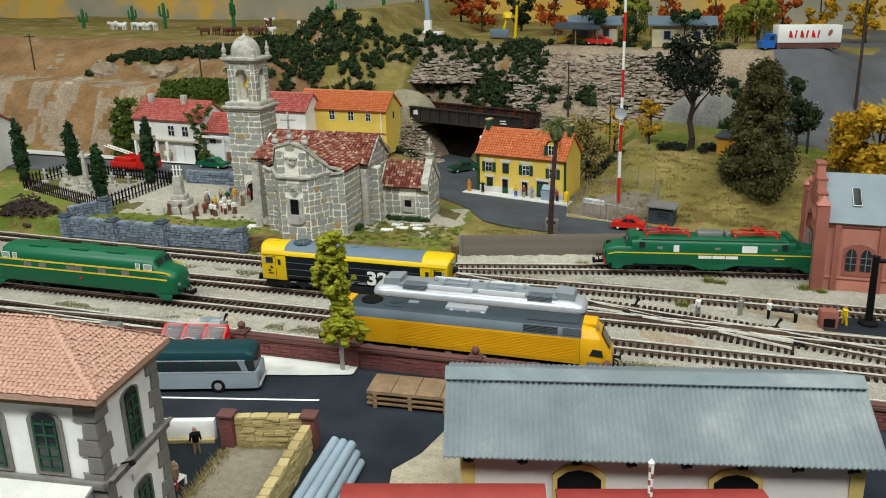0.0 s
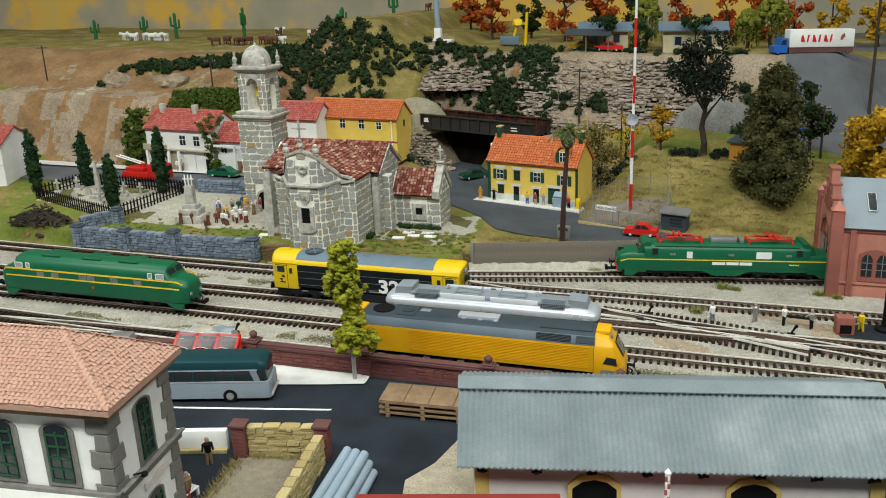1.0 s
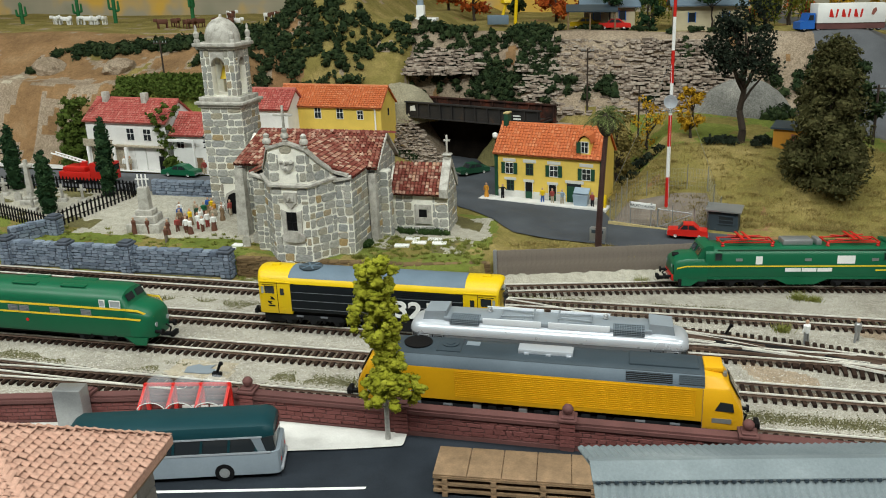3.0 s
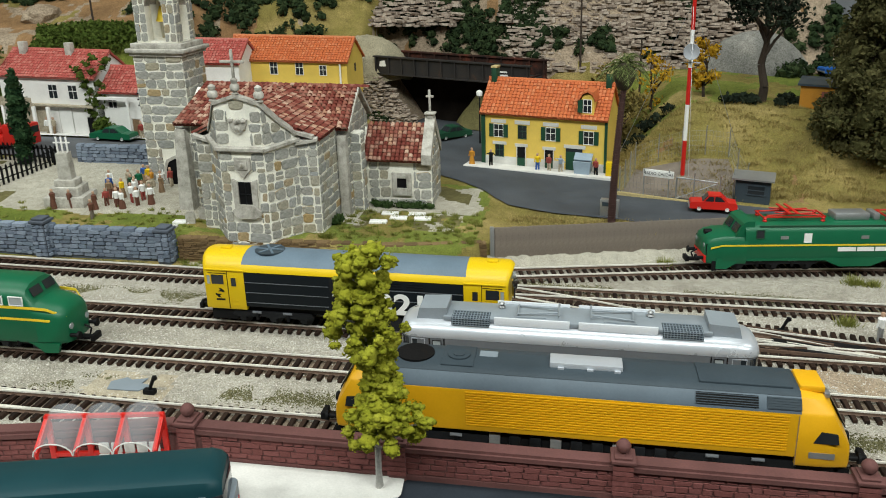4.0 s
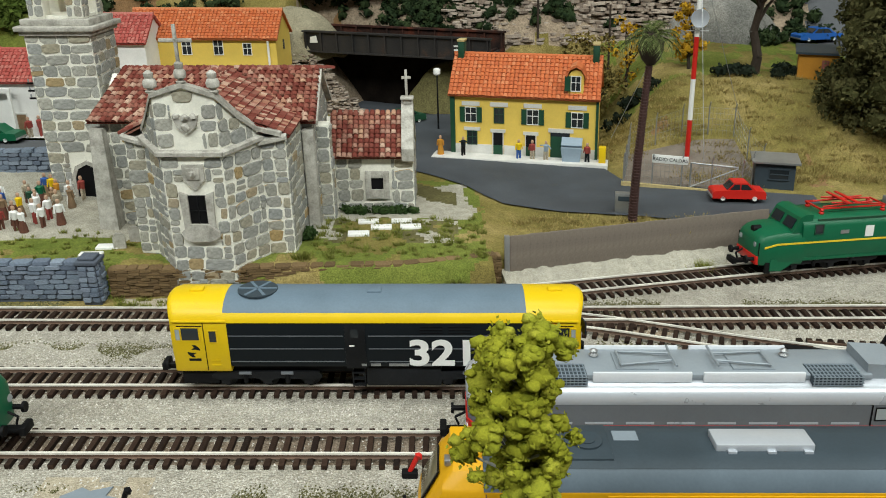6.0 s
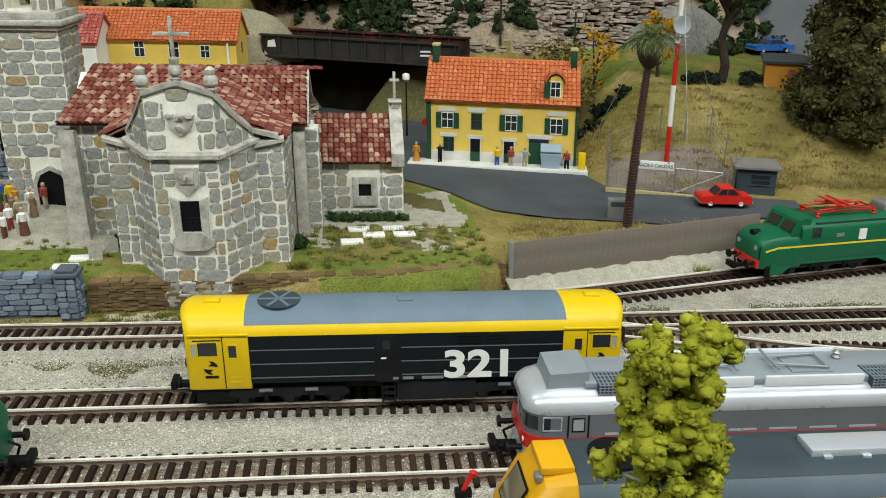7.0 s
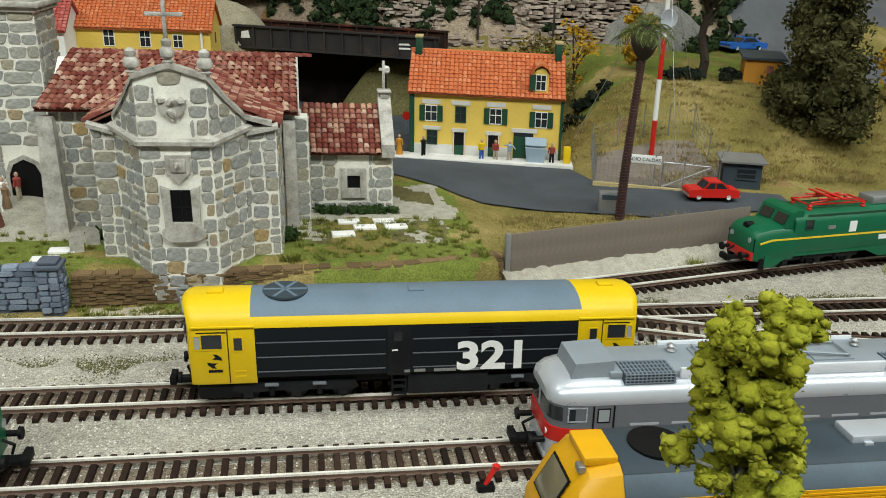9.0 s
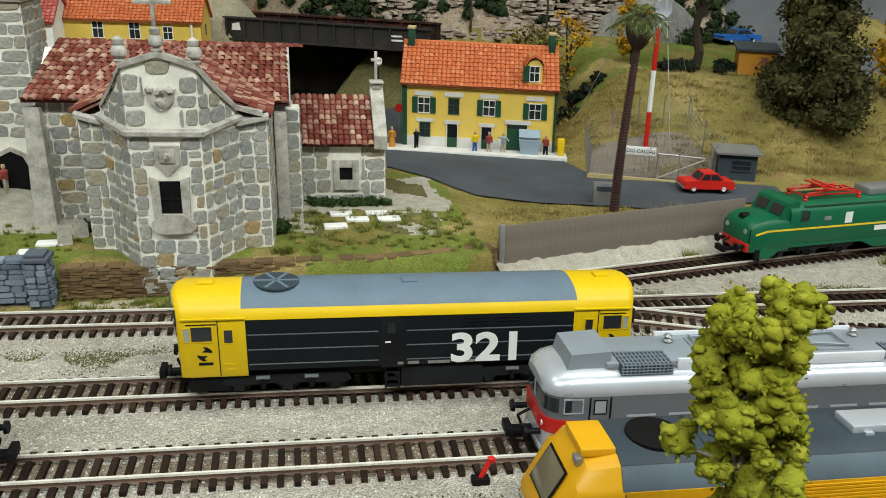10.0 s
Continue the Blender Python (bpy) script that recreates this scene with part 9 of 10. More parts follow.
semi_truck()


# ---- street furniture near the wall ----
def shelter():
    t = thing("bus_shelter", -40.0, 51.9, 0.8, 11.0, "red framed bus shelter with clear arched canopies", "shelter")
    for x in (-2.7, -0.9, 0.9, 2.7):
        part("post", G().box(x - 0.13, x + 0.13, 0.6, 0.86, 0, 2.7, 0.03), "red", t)
        part("arm", G().prism([(0.8, 2.2), (-1.0, 1.6), (-1.0, 1.8), (0.8, 2.7)], "x", x - 0.1, x + 0.1), "red", t)
        part("front_post", G().cyl((x, -0.9, 0), (x, -0.9, 1.7), 0.09, n=8), "red", t)
    part("back_rail", G().box(-2.8, 2.8, 0.62, 0.84, 2.55, 2.75, 0.03), "red", t)
    part("low_rail", G().box(-2.8, 2.8, 0.62, 0.8, 0.5, 0.75, 0.03), "red", t)
    for k in range(3):
        x = -1.8 + k * 1.8
        rings = []
        for y, z in ((-1.25, 1.75), (0.95, 2.6)):
            rings.append([(x + 0.9 * math.cos(math.pi * i / 8), y, z + 0.62 * math.sin(math.pi * i / 8)) for i in range(9)] + [(x + 0.86 * math.cos(math.pi * i / 8), y, z - 0.03 + 0.62 * math.sin(math.pi * i / 8)) for i in range(8, -1, -1)])
        part("canopy", G().loft(rings), "acrylic", t, "clear acrylic arched canopy")
        rim = G()
        for i in range(8):
            a, b = math.pi * i / 8, math.pi * (i + 1) / 8
            rim.cyl((x + 0.9 * math.cos(a), -1.25, 1.75 + 0.62 * math.sin(a)), (x + 0.9 * math.cos(b), -1.25, 1.75 + 0.62 * math.sin(b)), 0.035, n=6)
        part("canopy_rim", rim, "pave", t)
    for k in range(5):
        x = -0.2 + k * 0.6
        part("seat", G().box(x - 0.25, x + 0.25, 0.0, 0.5, 0.6, 0.75, 0.05).box(x - 0.25, x + 0.25, 0.45, 0.58, 0.75, 1.3, 0.05), "pave", t)
    return t


shelter()
wb = thing("white_crate", -47.0, 50.3, 0.8, 10, "pale grey crate behind the station roof", "crate")
part("box", G().box(-0.9, 0.9, -0.6, 0.6, 0, 3.0, 0.08), "steel", wb)
pave_pts = [(-52, 44.8), (-46, 46.4), (-33.2, 49.95), (-29, 51.0), (-25.8, 51.95), (-25.9, 53.45), (-37.4, 53.45), (-52, 49.9)]
sheet("pavement", pave_pts, 0.14, "pave", "white pavement below the brick wall", 0.25)
sheet("road_line", [(-52, 41.65), (-26.8, 47.25), (-26.8, 47.5), (-52, 41.9)], 0.03, "white", "white line on the street", 0.1)


def pallets():
    t = thing("board_stack", -18.3, 49.2, 0.8, 3.5, "stack of brown boards on wooden bearers", "stack")
    rng = random.Random(6)
    for k in range(3):
        z = 0.25 + k * 0.42
        for j in range(6):
            part("board", G().box(-4.7, 4.7, -1.5 + j * 0.5, -1.06 + j * 0.5, z, z + 0.14), "wood", t)
        for j in range(4):
            x = -4.2 + j * 2.7
            part("bearer", G().box(x, x + 0.3, -1.55, 1.5, z - 0.26, z), "wood", t)
    for j in range(5):
        part("top_board", G().box(-4.7 + j * 1.9, -2.85 + j * 1.9, -1.45, 1.5, 1.23, 1.33, 0.02), "wood", t)
    return t


pallets()


def pipes():
    t = thing("pipe_stack", -21.55, 35.7, 0.8, 3.0, "stack of grey-blue pipes on the street", "stack")
    me_l = 8.8
    for row, n in ((0, 5), (1, 4), (2, 3)):
        for k in range(n):
            x = -1.25 + k * 0.63 + row * 0.315
            part("pipe", G().loft([[(x + r * math.cos(a * 0.3927), y, 0.31 + row * 0.55 + r * math.sin(a * 0.3927)) for a in range(16)] for r, y in ((0.24, -me_l / 2), (0.31, -me_l / 2), (0.31, me_l / 2 - 0.14 * k), (0.24, me_l / 2 - 0.14 * k), (0.24, -me_l / 2))], False), "pipe", t)
    return t


pipes()
post = thing("striped_post", -1.75, 34.2, 0.8, 0, "slender white post with dark red chequers before the goods shed", "post")
for k in range(16):
    part("band", G().box(-0.13, 0.13, -0.13, 0.13, k * 0.4, k * 0.4 + 0.4, 0.02), "white", post)
    part("chequer", G().box(*((-0.15, 0.0) if k % 2 else (0.0, 0.15)), -0.15, 0.15, k * 0.4 + 0.05, k * 0.4 + 0.36, 0.02), "brickdark", post)
part("tip", G().lathe((0, 0, 6.4), [(0.16, 0), (0.18, 0.15), (0.04, 0.35)], 10), "white", post)
stone_wall("yellow_wall", [(-29.7, 39.85), (-25.0, 40.95)], 0.8, 3.0, 0.4, YSTONES, "yellowstone", "yellow sandstone garden wall", rw, 0.21, 0.75, 0.1, gap=0.03, proud=0.1)
stone_wall("yellow_wall", [(-23.3, 31.0), (-24.3, 40.3)], 0.8, 2.9, 0.4, YSTONES, "yellowstone", "yellow sandstone garden wall along the pipes", rw, 0.21, 0.75, 0.1, gap=0.03, proud=0.1)
for px, py in ((-30.15, 39.7), (-24.6, 41.0)):
    gp = thing("gate_post", px, py, 0.8, 8, "maroon brick garden post with a flat cap", "post", "garden posts")
    part("shaft", G().box(-0.42, 0.42, -0.42, 0.42, 0, 2.4, 0.03), "wallbody", gp)
    part("cap", G().box(-0.58, 0.58, -0.58, 0.58, 2.4, 2.62, 0.05), "wallbody", gp)
    for k in range(8):
        part("brick_course", G().box(-0.45, 0.45, -0.45, 0.45, 0.1 + k * 0.29, 0.32 + k * 0.29), "wallbrick", gp)
sheet("garden_ground", [(-29.4, 30), (-23.5, 30), (-24.6, 40.6), (-30.2, 39.4)], 0.16, "earth", "grey-brown garden earth", 0.4)
sheet("gravel_patch", [(-16.2, 45.6), (-17.0, 42), (-18.3, 39.6), (-17.6, 36.5), (-12.3, 35.5), (-12.3, 44.2), (-14.2, 46.6)], 0.1, "sand", "pale gravel patch beside the goods shed", 0.4)
wt = thing("white_block_wall", -35.0, 39.0, 0.8, 16, "white plastered low wall with a wooden edge", "wall")
part("wall_body", G().box(0, 3.7, 0, 0.5, 0, 1.6, 0.04), "plaster", wt)
part("edge_board", G().box(0, 3.7, -0.3, 0.0, 0, 0.3, 0.03), "yellowstone", wt)
tufts("garden_weeds", [(-29.5 - 0.07 * k, 33 + 0.7 * k, 1.0) for k in range(9)] + [(-29.3 + 0.55 * k, 39.5 + 0.12 * k, 0.9) for k in range(8)], "straw_tuft", "brown weeds along the garden edge", 94, 0.5, 140)


# ---- figures: plain painted shapes ----
def figure(x, y, z, rz, top, low, label, h=1.95, pose_="stand", group="model figures"):
    g = G()
    k = h / 1.95
    g.slot = 1
    if pose_ == "robe":
        g.lathe((0, 0, 0), [(0.36 * k, 0), (0.33 * k, 0.3 * k), (0.22 * k, 1.0 * k), (0.2 * k, 1.1 * k)], 9)
    else:
        sp = 0.16 if pose_ != "walk" else 0.26
        g.cyl((-sp * k, 0, 0), (-0.1 * k, 0, 0.95 * k), 0.1 * k, 0.14 * k, 7).cyl((sp * k, 0.05, 0), (0.1 * k, 0, 0.95 * k), 0.1 * k, 0.14 * k, 7)
    g.slot = 0
    g.lathe((0, 0, 0.9 * k), [(0.22 * k, 0), (0.24 * k, 0.3 * k), (0.28 * k, 0.6 * k), (0.12 * k, 0.72 * k)], 9)
    if pose_ == "reach":
        g.cyl((-0.25 * k, 0, 1.5 * k), (-0.6 * k, -0.3 * k, 1.55 * k), 0.08 * k, 0.06 * k, 6).cyl((0.25 * k, 0, 1.5 * k), (0.5 * k, -0.35 * k, 1.2 * k), 0.08 * k, 0.06 * k, 6)
    else:
        g.cyl((-0.27 * k, 0, 1.52 * k), (-0.36 * k, -0.08 * k, 0.9 * k), 0.08 * k, 0.06 * k, 6).cyl((0.27 * k, 0, 1.52 * k), (0.36 * k, -0.1 * k, 0.95 * k), 0.08 * k, 0.06 * k, 6)
    g.slot = 2
    g.lathe((0, 0, 1.6 * k), [(0.07 * k, 0), (0.13 * k, 0.1 * k), (0.15 * k, 0.2 * k), (0.11 * k, 0.33 * k), (0.02 * k, 0.37 * k)], 9)
    ob = part("figurine", g, [top, low, "skin"], None)
    ob.matrix_world = pose(x * U, y * U, z * U, 0, 0, rz)
    return tagged(ob, label, "figurine", group)


rf = random.Random(44)
M["robebrown"] = mat("brown_robe", (0.13, 0.05, 0.03), 0.8, var=0.2)
M["clothblue"] = mat("blue_cloth", (0.03, 0.10, 0.35), 0.8, var=0.2)
M["clothred"] = mat("dark_red_cloth", (0.30, 0.05, 0.04), 0.8, var=0.2)
crowd = [(-66.0, 85.3, "robebrown", "robebrown"), (-64.0, 85.6, "robebrown", "robebrown"), (-60.6, 85.5, "robebrown", "robebrown"), (-59.7, 86.4, "clothred", "robebrown"), (-58.8, 87.1, "robebrown", "robebrown"), (-58.1, 86.2, "white", "robebrown"), (-57.3, 86.0, "white", "robebrown"), (-55.8, 86.7, "white", "robebrown"), (-54.3, 87.2, "white", "robebrown"), (-61.4, 89.3, "clothblue", "white"), (-62.1, 90.3, "white", "black"), (-58.6, 89.6, "darkgreen", "white"), (-57.8, 90.1, "green", "robebrown"), (-57.4, 91.5, "yellow", "wood"), (-56.4, 92.1, "clothred", "black"), (-55.3, 91.8, "white", "white"), (-56.3, 89.6, "wood", "wood"), (-55.4, 88.8, "sand", "wood"), (-54.6, 89.8, "wood", "wood"), (-54.0, 91.0, "clothred", "sand"), (-57.4, 88.6, "white", "sand"), (-54.4, 92.0, "clothred", "black"), (-55.0, 90.4, "plaster", "plaster"), (-59.3, 83.4, "robebrown", "fencewood")]
crowd += [(-58.9, 88.3, "yellow", "wood"), (-57.0, 87.4, "white", "clothred"), (-56.6, 90.9, "orange", "sand"), (-59.6, 90.6, "sand", "robebrown"), (-60.4, 88.0, "wood", "robebrown"), (-55.9, 88.0, "plaster", "clothred"), (-58.2, 91.7, "clothblue", "wood"), (-57.8, 89.2, "white", "black")]
for k, (cx, cy, a, b) in enumerate(crowd):
    cx, cy = -59.2 + (cx + 58.5) * 0.72, cy + 1.6
    figure(cx, cy, height(cx, cy), rf.uniform(0, 360), a, b, "painted figurine of a procession beside the church", 1.75 + rf.uniform(-0.1, 0.15), "robe" if k % 2 == 0 else "stand", "procession figurines")
ww = -12.4 * math.pi / 180
for u, a, b, ps in ((-0.9, "orange", "orange", "robe"), (1.2, "navy", "black", "reach"), (6.2, "yellow", "clothblue", "stand"), (7.4, "clothred", "sand", "stand"), (8.6, "pipe", "sand", "reach"), (12.2, "clothred", "navy", "stand")):
    fx, fy = -28.0 + math.cos(ww) * u + math.sin(ww) * 1.0, 107.5 + math.sin(ww) * u - math.cos(ww) * 1.0
    figure(fx, fy, 2.8, rf.uniform(-40, 40), a, b, "painted figurine on the pavement of the yellow house", 1.7, ps, "figurines of the street")
for fx, fy, a, b, ps in ((1.6, 74.4, "white", "steel", "walk"), (5.6, 75.4, "steel", "steel", "walk"), (8.2, 75.2, "white", "black", "reach"), (10.6, 74.9, "steel", "black", "reach"), (15.0, 75.4, "yellow", "yellow", "walk")):
    figure(fx, fy, 0, rf.uniform(0, 360), a, b, "painted figurine of a track worker in the yard", 2.0, ps, "track workers")
beam = thing("carried_rail", 9.4, 75.0, 1.0, -6, "short dark rail carried by two worker figurines", "rail")
part("bar", G().box(-1.4, 1.4, -0.08, 0.08, -0.1, 0.1), "chassis", beam)
for fx, fy, a, b in ((-31.9, 38.3, "black", "wood"), (-30.9, 34.2, "wood", "clothred")):
    figure(fx, fy, 0.8, rf.uniform(0, 360), a, b, "painted figurine beside the station wall", 2.0, "stand", "station figurines")
for fx, fy, a, b in ((-66.5, 107.6, "clothred", "sand"), (-65.8, 108.2, "clothred", "clothred"), (-78.6, 108.6, "white", "sand"), (-77.8, 108.6, "sand", "wood")):
    figure(fx, fy, height(fx, fy) + 0.25, rf.uniform(0, 360), a, b, "painted figurine before the village houses", 1.9, "stand", "village figurines")


def bench():
    t = thing("garden_bench", -30.9, 33.9, 0.8, 80, "white slatted bench beside the station", "bench")
    for k in range(3):
        part("seat_slat", G().box(-1.1, 1.1, -0.1 + k * 0.22, 0.06 + k * 0.22, 0.5, 0.58), "white", t)
        part("back_slat", G().box(-1.1, 1.1, 0.62, 0.7, 0.75 + k * 0.2, 0.89 + k * 0.2), "white", t)
    for x in (-1.0, 1.0):
        part("leg", G().box(x - 0.08, x + 0.08, -0.1, 0.02, 0, 0.52).box(x - 0.08, x + 0.08, 0.55, 0.68, 0, 1.3), "white", t)
    return t


bench()


# ---- churchyard ----
def brush_pile():
    rng = random.Random(77)
    t = thing("brush_pile", -83.5, 83.4, height(-83.5, 83.4), 6, "heap of dark brown twigs and brushwood beside the track", "brushwood")
    g = G()
    for k in range(170):
        a, r = rng.uniform(0, 6.28), rng.random() ** 0.6
        x, y = 4.6 * r * math.cos(a), 1.6 * r * math.sin(a)
        z = rng.uniform(0.0, 1.0) * 2.4 * (1 - r * r) + 0.15
        b, l, dz = rng.uniform(0, 6.28), rng.uniform(0.6, 1.7), rng.uniform(-0.35, 0.45)
        g.cyl((x - l * math.cos(b) / 2, y - l * math.sin(b) / 2, max(0, z - dz)), (x + l * math.cos(b) / 2, y + l * math.sin(b) / 2, max(0, z + dz)), rng.uniform(0.08, 0.2), 0.05, 6)
    part("twigs", g, "bark", t)
    part("core", G().prism([(-4.2, -0.3), (4.2, -0.3), (2.6, 1.1), (0.6, 1.7), (-2.4, 1.5)], "y", -0.9, 0.9), "bark", t)


brush_pile()


def grave(x, y, rz, kind):
    z = height(x, y)
    if kind == "slab":
        t = thing("grave_slab", x, y, z, rz, "white grave slab lying in the churchyard", "grave", "graves")
        part("slab", G().box(-0.75, 0.75, -0.42, 0.42, -0.1, 0.16, 0.04), "plaster", t)
    elif kind == "cross":
        t = thing("grave_cross", x, y, z, rz, "pale grey stone cross in the cemetery", "grave", "graves")
        part("base", G().box(-0.5, 0.5, -0.4, 0.4, -0.1, 0.35, 0.05), "dressed", t)
        part("cross", G().box(-0.14, 0.14, -0.1, 0.1, 0.3, 2.1, 0.03).box(-0.5, 0.5, -0.1, 0.1, 1.35, 1.6, 0.03), "dressed", t)
    else:
        t = thing("headstone", x, y, z, rz, "weathered grey stone headstone", "grave", "graves")
        part("stone", G().prism([(-0.4, -0.1), (0.4, -0.1), (0.4, 0.8), (0.2, 1.05), (-0.2, 1.05), (-0.4, 0.8)], "y", -0.12, 0.12), "dressed", t)
    return t


for gx, gy in ((-34.4, 90.2), (-33.4, 89.0), (-32.0, 90.3), (-31.3, 89.1), (-34.9, 87.6), (-51.6, 85.2), (-52.2, 83.7)):
    grave(gx, gy, 4, "slab")
for gx, gy in ((-50.1, 86.4), (-50.7, 85.0), (-85.5, 92.7), (-84.2, 94.1), (-75.1, 91.8)):
    grave(gx, gy, 10, "stone")
for gx, gy in ((-89.6, 94.3), (-87.2, 95.6), (-78.5, 94.6), (-75.8, 94.6), (-80.4, 91.6)):
    grave(gx, gy, 8, "cross")
big = thing("cemetery_cross", -82.3, 94.0, height(-82.3, 94), 6, "tall pale grey stone cross in the cemetery", "cross")
part("steps", G().box(-1.0, 1.0, -1.0, 1.0, -0.2, 0.35, 0.05).box(-0.7, 0.7, -0.7, 0.7, 0.35, 0.7, 0.05), "dressed", big)
part("shaft", G().prism([(-0.36, 0.7), (0.36, 0.7), (0.2, 4.6), (-0.2, 4.6)], "y", -0.24, 0.24), "dressed", big)
part("cross_arm", G().box(-0.75, 0.75, -0.2, 0.2, 4.2, 4.55, 0.05).box(-0.2, 0.2, -0.2, 0.2, 4.55, 5.1, 0.05), "dressed", big)
mon = thing("stone_calvary", -63.9, 88.6, height(-63.9, 88.6), 8, "grey stone monument with three small crosses before the church", "monument")
part("step", G().box(-1.8, 1.8, -1.6, 1.6, -0.2, 0.8, 0.05), "dressed", mon)
part("step", G().box(-1.3, 1.3, -1.15, 1.15, 0.8, 1.6, 0.05), "dressed", mon)
part("pedestal", G().box(-0.95, 0.95, -0.8, 0.8, 1.6, 2.2, 0.05).prism([(-0.6, 2.2), (0.6, 2.2), (0.5, 4.6), (-0.5, 4.6)], "y", -0.5, 0.5), "dressed", mon)
for k in (-1, 0, 1):
    part("small_cross", G().box(k * 0.45 - 0.07, k * 0.45 + 0.07, -0.07, 0.07, 4.6, 6.0, 0.02).box(k * 0.45 - 0.3, k * 0.45 + 0.3, -0.06, 0.06, 5.4, 5.54, 0.02), "plaster", mon)


def pole(name, x, y, h, label, arms=2, r=0.14, rz=20, mt="bark", z=None):
    t = thing(name, x, y, height(x, y) if z is None else z, rz, label, "pole", "telegraph poles")
    part("post", G().cyl((0, 0, -0.5), (0, 0, h), r, r * 0.75, 8), mt, t)
    for k in range(arms):
        a = part("cross_arm", G().box(-0.95, 0.95, -0.06, 0.06, h - 0.5 - k * 0.6, h - 0.36 - k * 0.6), mt, t)
        for s in (-0.8, -0.4, 0.4, 0.8):
            part("insulator", G().cyl((s, 0, h - 0.36 - k * 0.6), (s, 0, h - 0.1 - k * 0.6), 0.06, n=6), "paleglass", a)
    return t


pole("telegraph_pole", -88.0, 98.0, 6.0, "brown telegraph pole with three arms by the village street", 3)
pole("telegraph_pole", -86.8, 97.6, 5.4, "brown telegraph pole leaning by the village street", 3)
pole("black_signal_post", -60.6, 98.8, 7.2, "black lattice post below the church tower", 3, 0.16, 0, "black")
pole("telegraph_pole", -114.2, 124.5, 6.2, "brown telegraph pole on the hillside", 1)
pole("telegraph_pole", -77.5, 119.8, 5.6, "brown telegraph pole above the village", 1)
pole("telegraph_pole", 24.8, 134.0, 18.0, "tall dark telegraph pole beside the grey road", 3, 0.25)
pole("telegraph_pole", 15.8, 114.6, 7.0, "dark telegraph pole on the slope", 1, 0.18)
pole("telegraph_pole", -18.0, 128.6, 8.5, "thin dark pole below the cliff", 1, 0.14)
pole("telegraph_pole", -11.0, 123.5, 8.5, "thin dark pole behind the yellow house", 0, 0.14)
lampost = thing("street_lamp", -29.3, 116.2, height(-29.3, 116.2), 0, "grey street lamp with a white globe", "lamp")
part("post", G().cyl((0, 0, 0), (0, 0, 5.4), 0.1, 0.07, 8), "chassis", lampost)
part("globe", G().lathe((0, 0, 5.4), [(0.12, 0), (0.34, 0.2), (0.36, 0.6), (0.3, 0.72), (0.05, 0.8)], 12), "white", lampost)
dump = thing("dumpster", -17.6, 104.4, 2.8, -12.4, "grey waste container with its lid open", "container")
part("bin", G().prism([(-0.75, 0), (0.75, 0), (0.9, 1.2), (-0.9, 1.2)], "y", -0.5, 0.5), "pipe", dump)
part("lid", G().box(-0.9, 0.9, -0.5, 0.5, 0, 0.12, m=pose(0, 0.3, 1.55, 32, 0, 0)), "pipe", dump)
ybin = thing("yellow_bin", -15.0, 103.8, 2.72, -12.4, "small yellow recycling bin at the house corner", "bin")
part("box", G().box(-0.3, 0.3, -0.3, 0.3, 0, 1.5, 0.08), "yellow", ybin)
gb = thing("grey_box", -15.3, 92.2, height(-15.3, 92.2) + 0.1, -10, "grey electric box beside the palm", "box")
part("cabinet", G().box(-0.8, 0.8, -0.35, 0.35, 0, 1.5, 0.04), "steel", gb)
part("slot", G().box(-0.6, 0.6, -0.38, -0.34, 0.95, 1.3), "slate", gb)
rsn = thing("round_sign", -27.6, 114.0, height(-27.6, 114.0), 0, "red and white traffic sign at the underpass", "sign")
part("post", G().cyl((0, 0, 0), (0, 0, 1.8), 0.06, n=6), "steel", rsn)
part("disc", G().cyl((0, -0.08, 2.1), (0, -0.02, 2.1), 0.4, n=16), "red", rsn)


# ---- yard details ----
def lever(x, y, mt, label, rz=0):
    t = thing("point_lever", x, y, 0, rz, label, "lever", "point levers")
    part("base", G().box(-0.35, 0.35, -0.2, 0.2, 0, 0.3, 0.04), "black", t)
    part("arm", G().cyl((0, 0, 0.25), (0.35, 0, 1.0), 0.1, 0.12, 8).blob((0.4, 0, 1.05), 0.18, random.Random(2)), mt, t)


lever(-4.5, 74.6, "black", "black point lever beside the turnout")
lever(-30.6, 63.0, "red", "small red point marker beside the rail")
lever(-42.4, 60.6, "black", "black point lever beside the wall track")
lever(8.6, 72.6, "black", "black point lever beside the crossing")
plate = thing("grey_plate", -43.9, 61.4, 0.02, 8, "torn grey card plate lying in brown earth", "plate")
part("card", G().prism([(-1.3, -0.6), (0.6, -0.8), (1.2, -0.2), (0.5, 0.1), (0.7, 0.7), (-0.2, 0.5), (-0.6, 0.8), (-1.4, 0.3)], "z", 0, 0.06), "midgrey", plate)
hut = thing("stove_box", 13.4, 74.6, 0, 5, "dark rusty box beside the yard workers", "box")
part("body", G().box(-0.8, 0.8, -0.6, 0.6, 0, 1.7, 0.08), "brickdark", hut)
part("opening", G().box(-0.5, 0.5, -0.66, -0.58, 0.2, 1.0), "black", hut)
crane = thing("water_crane", 17.2, 76.0, 0, 0, "black water crane with a hanging hose", "crane")
part("column", G().lathe((0, 0, 0), [(0.9, 0), (0.9, 0.3), (0.35, 0.5), (0.3, 6.5), (0.4, 6.8)], 12), "black", crane)
part("arm", G().cyl((0, 0, 6.4), (3.2, -1.0, 6.7), 0.22, 0.18, 10), "black", crane)
hose = G()
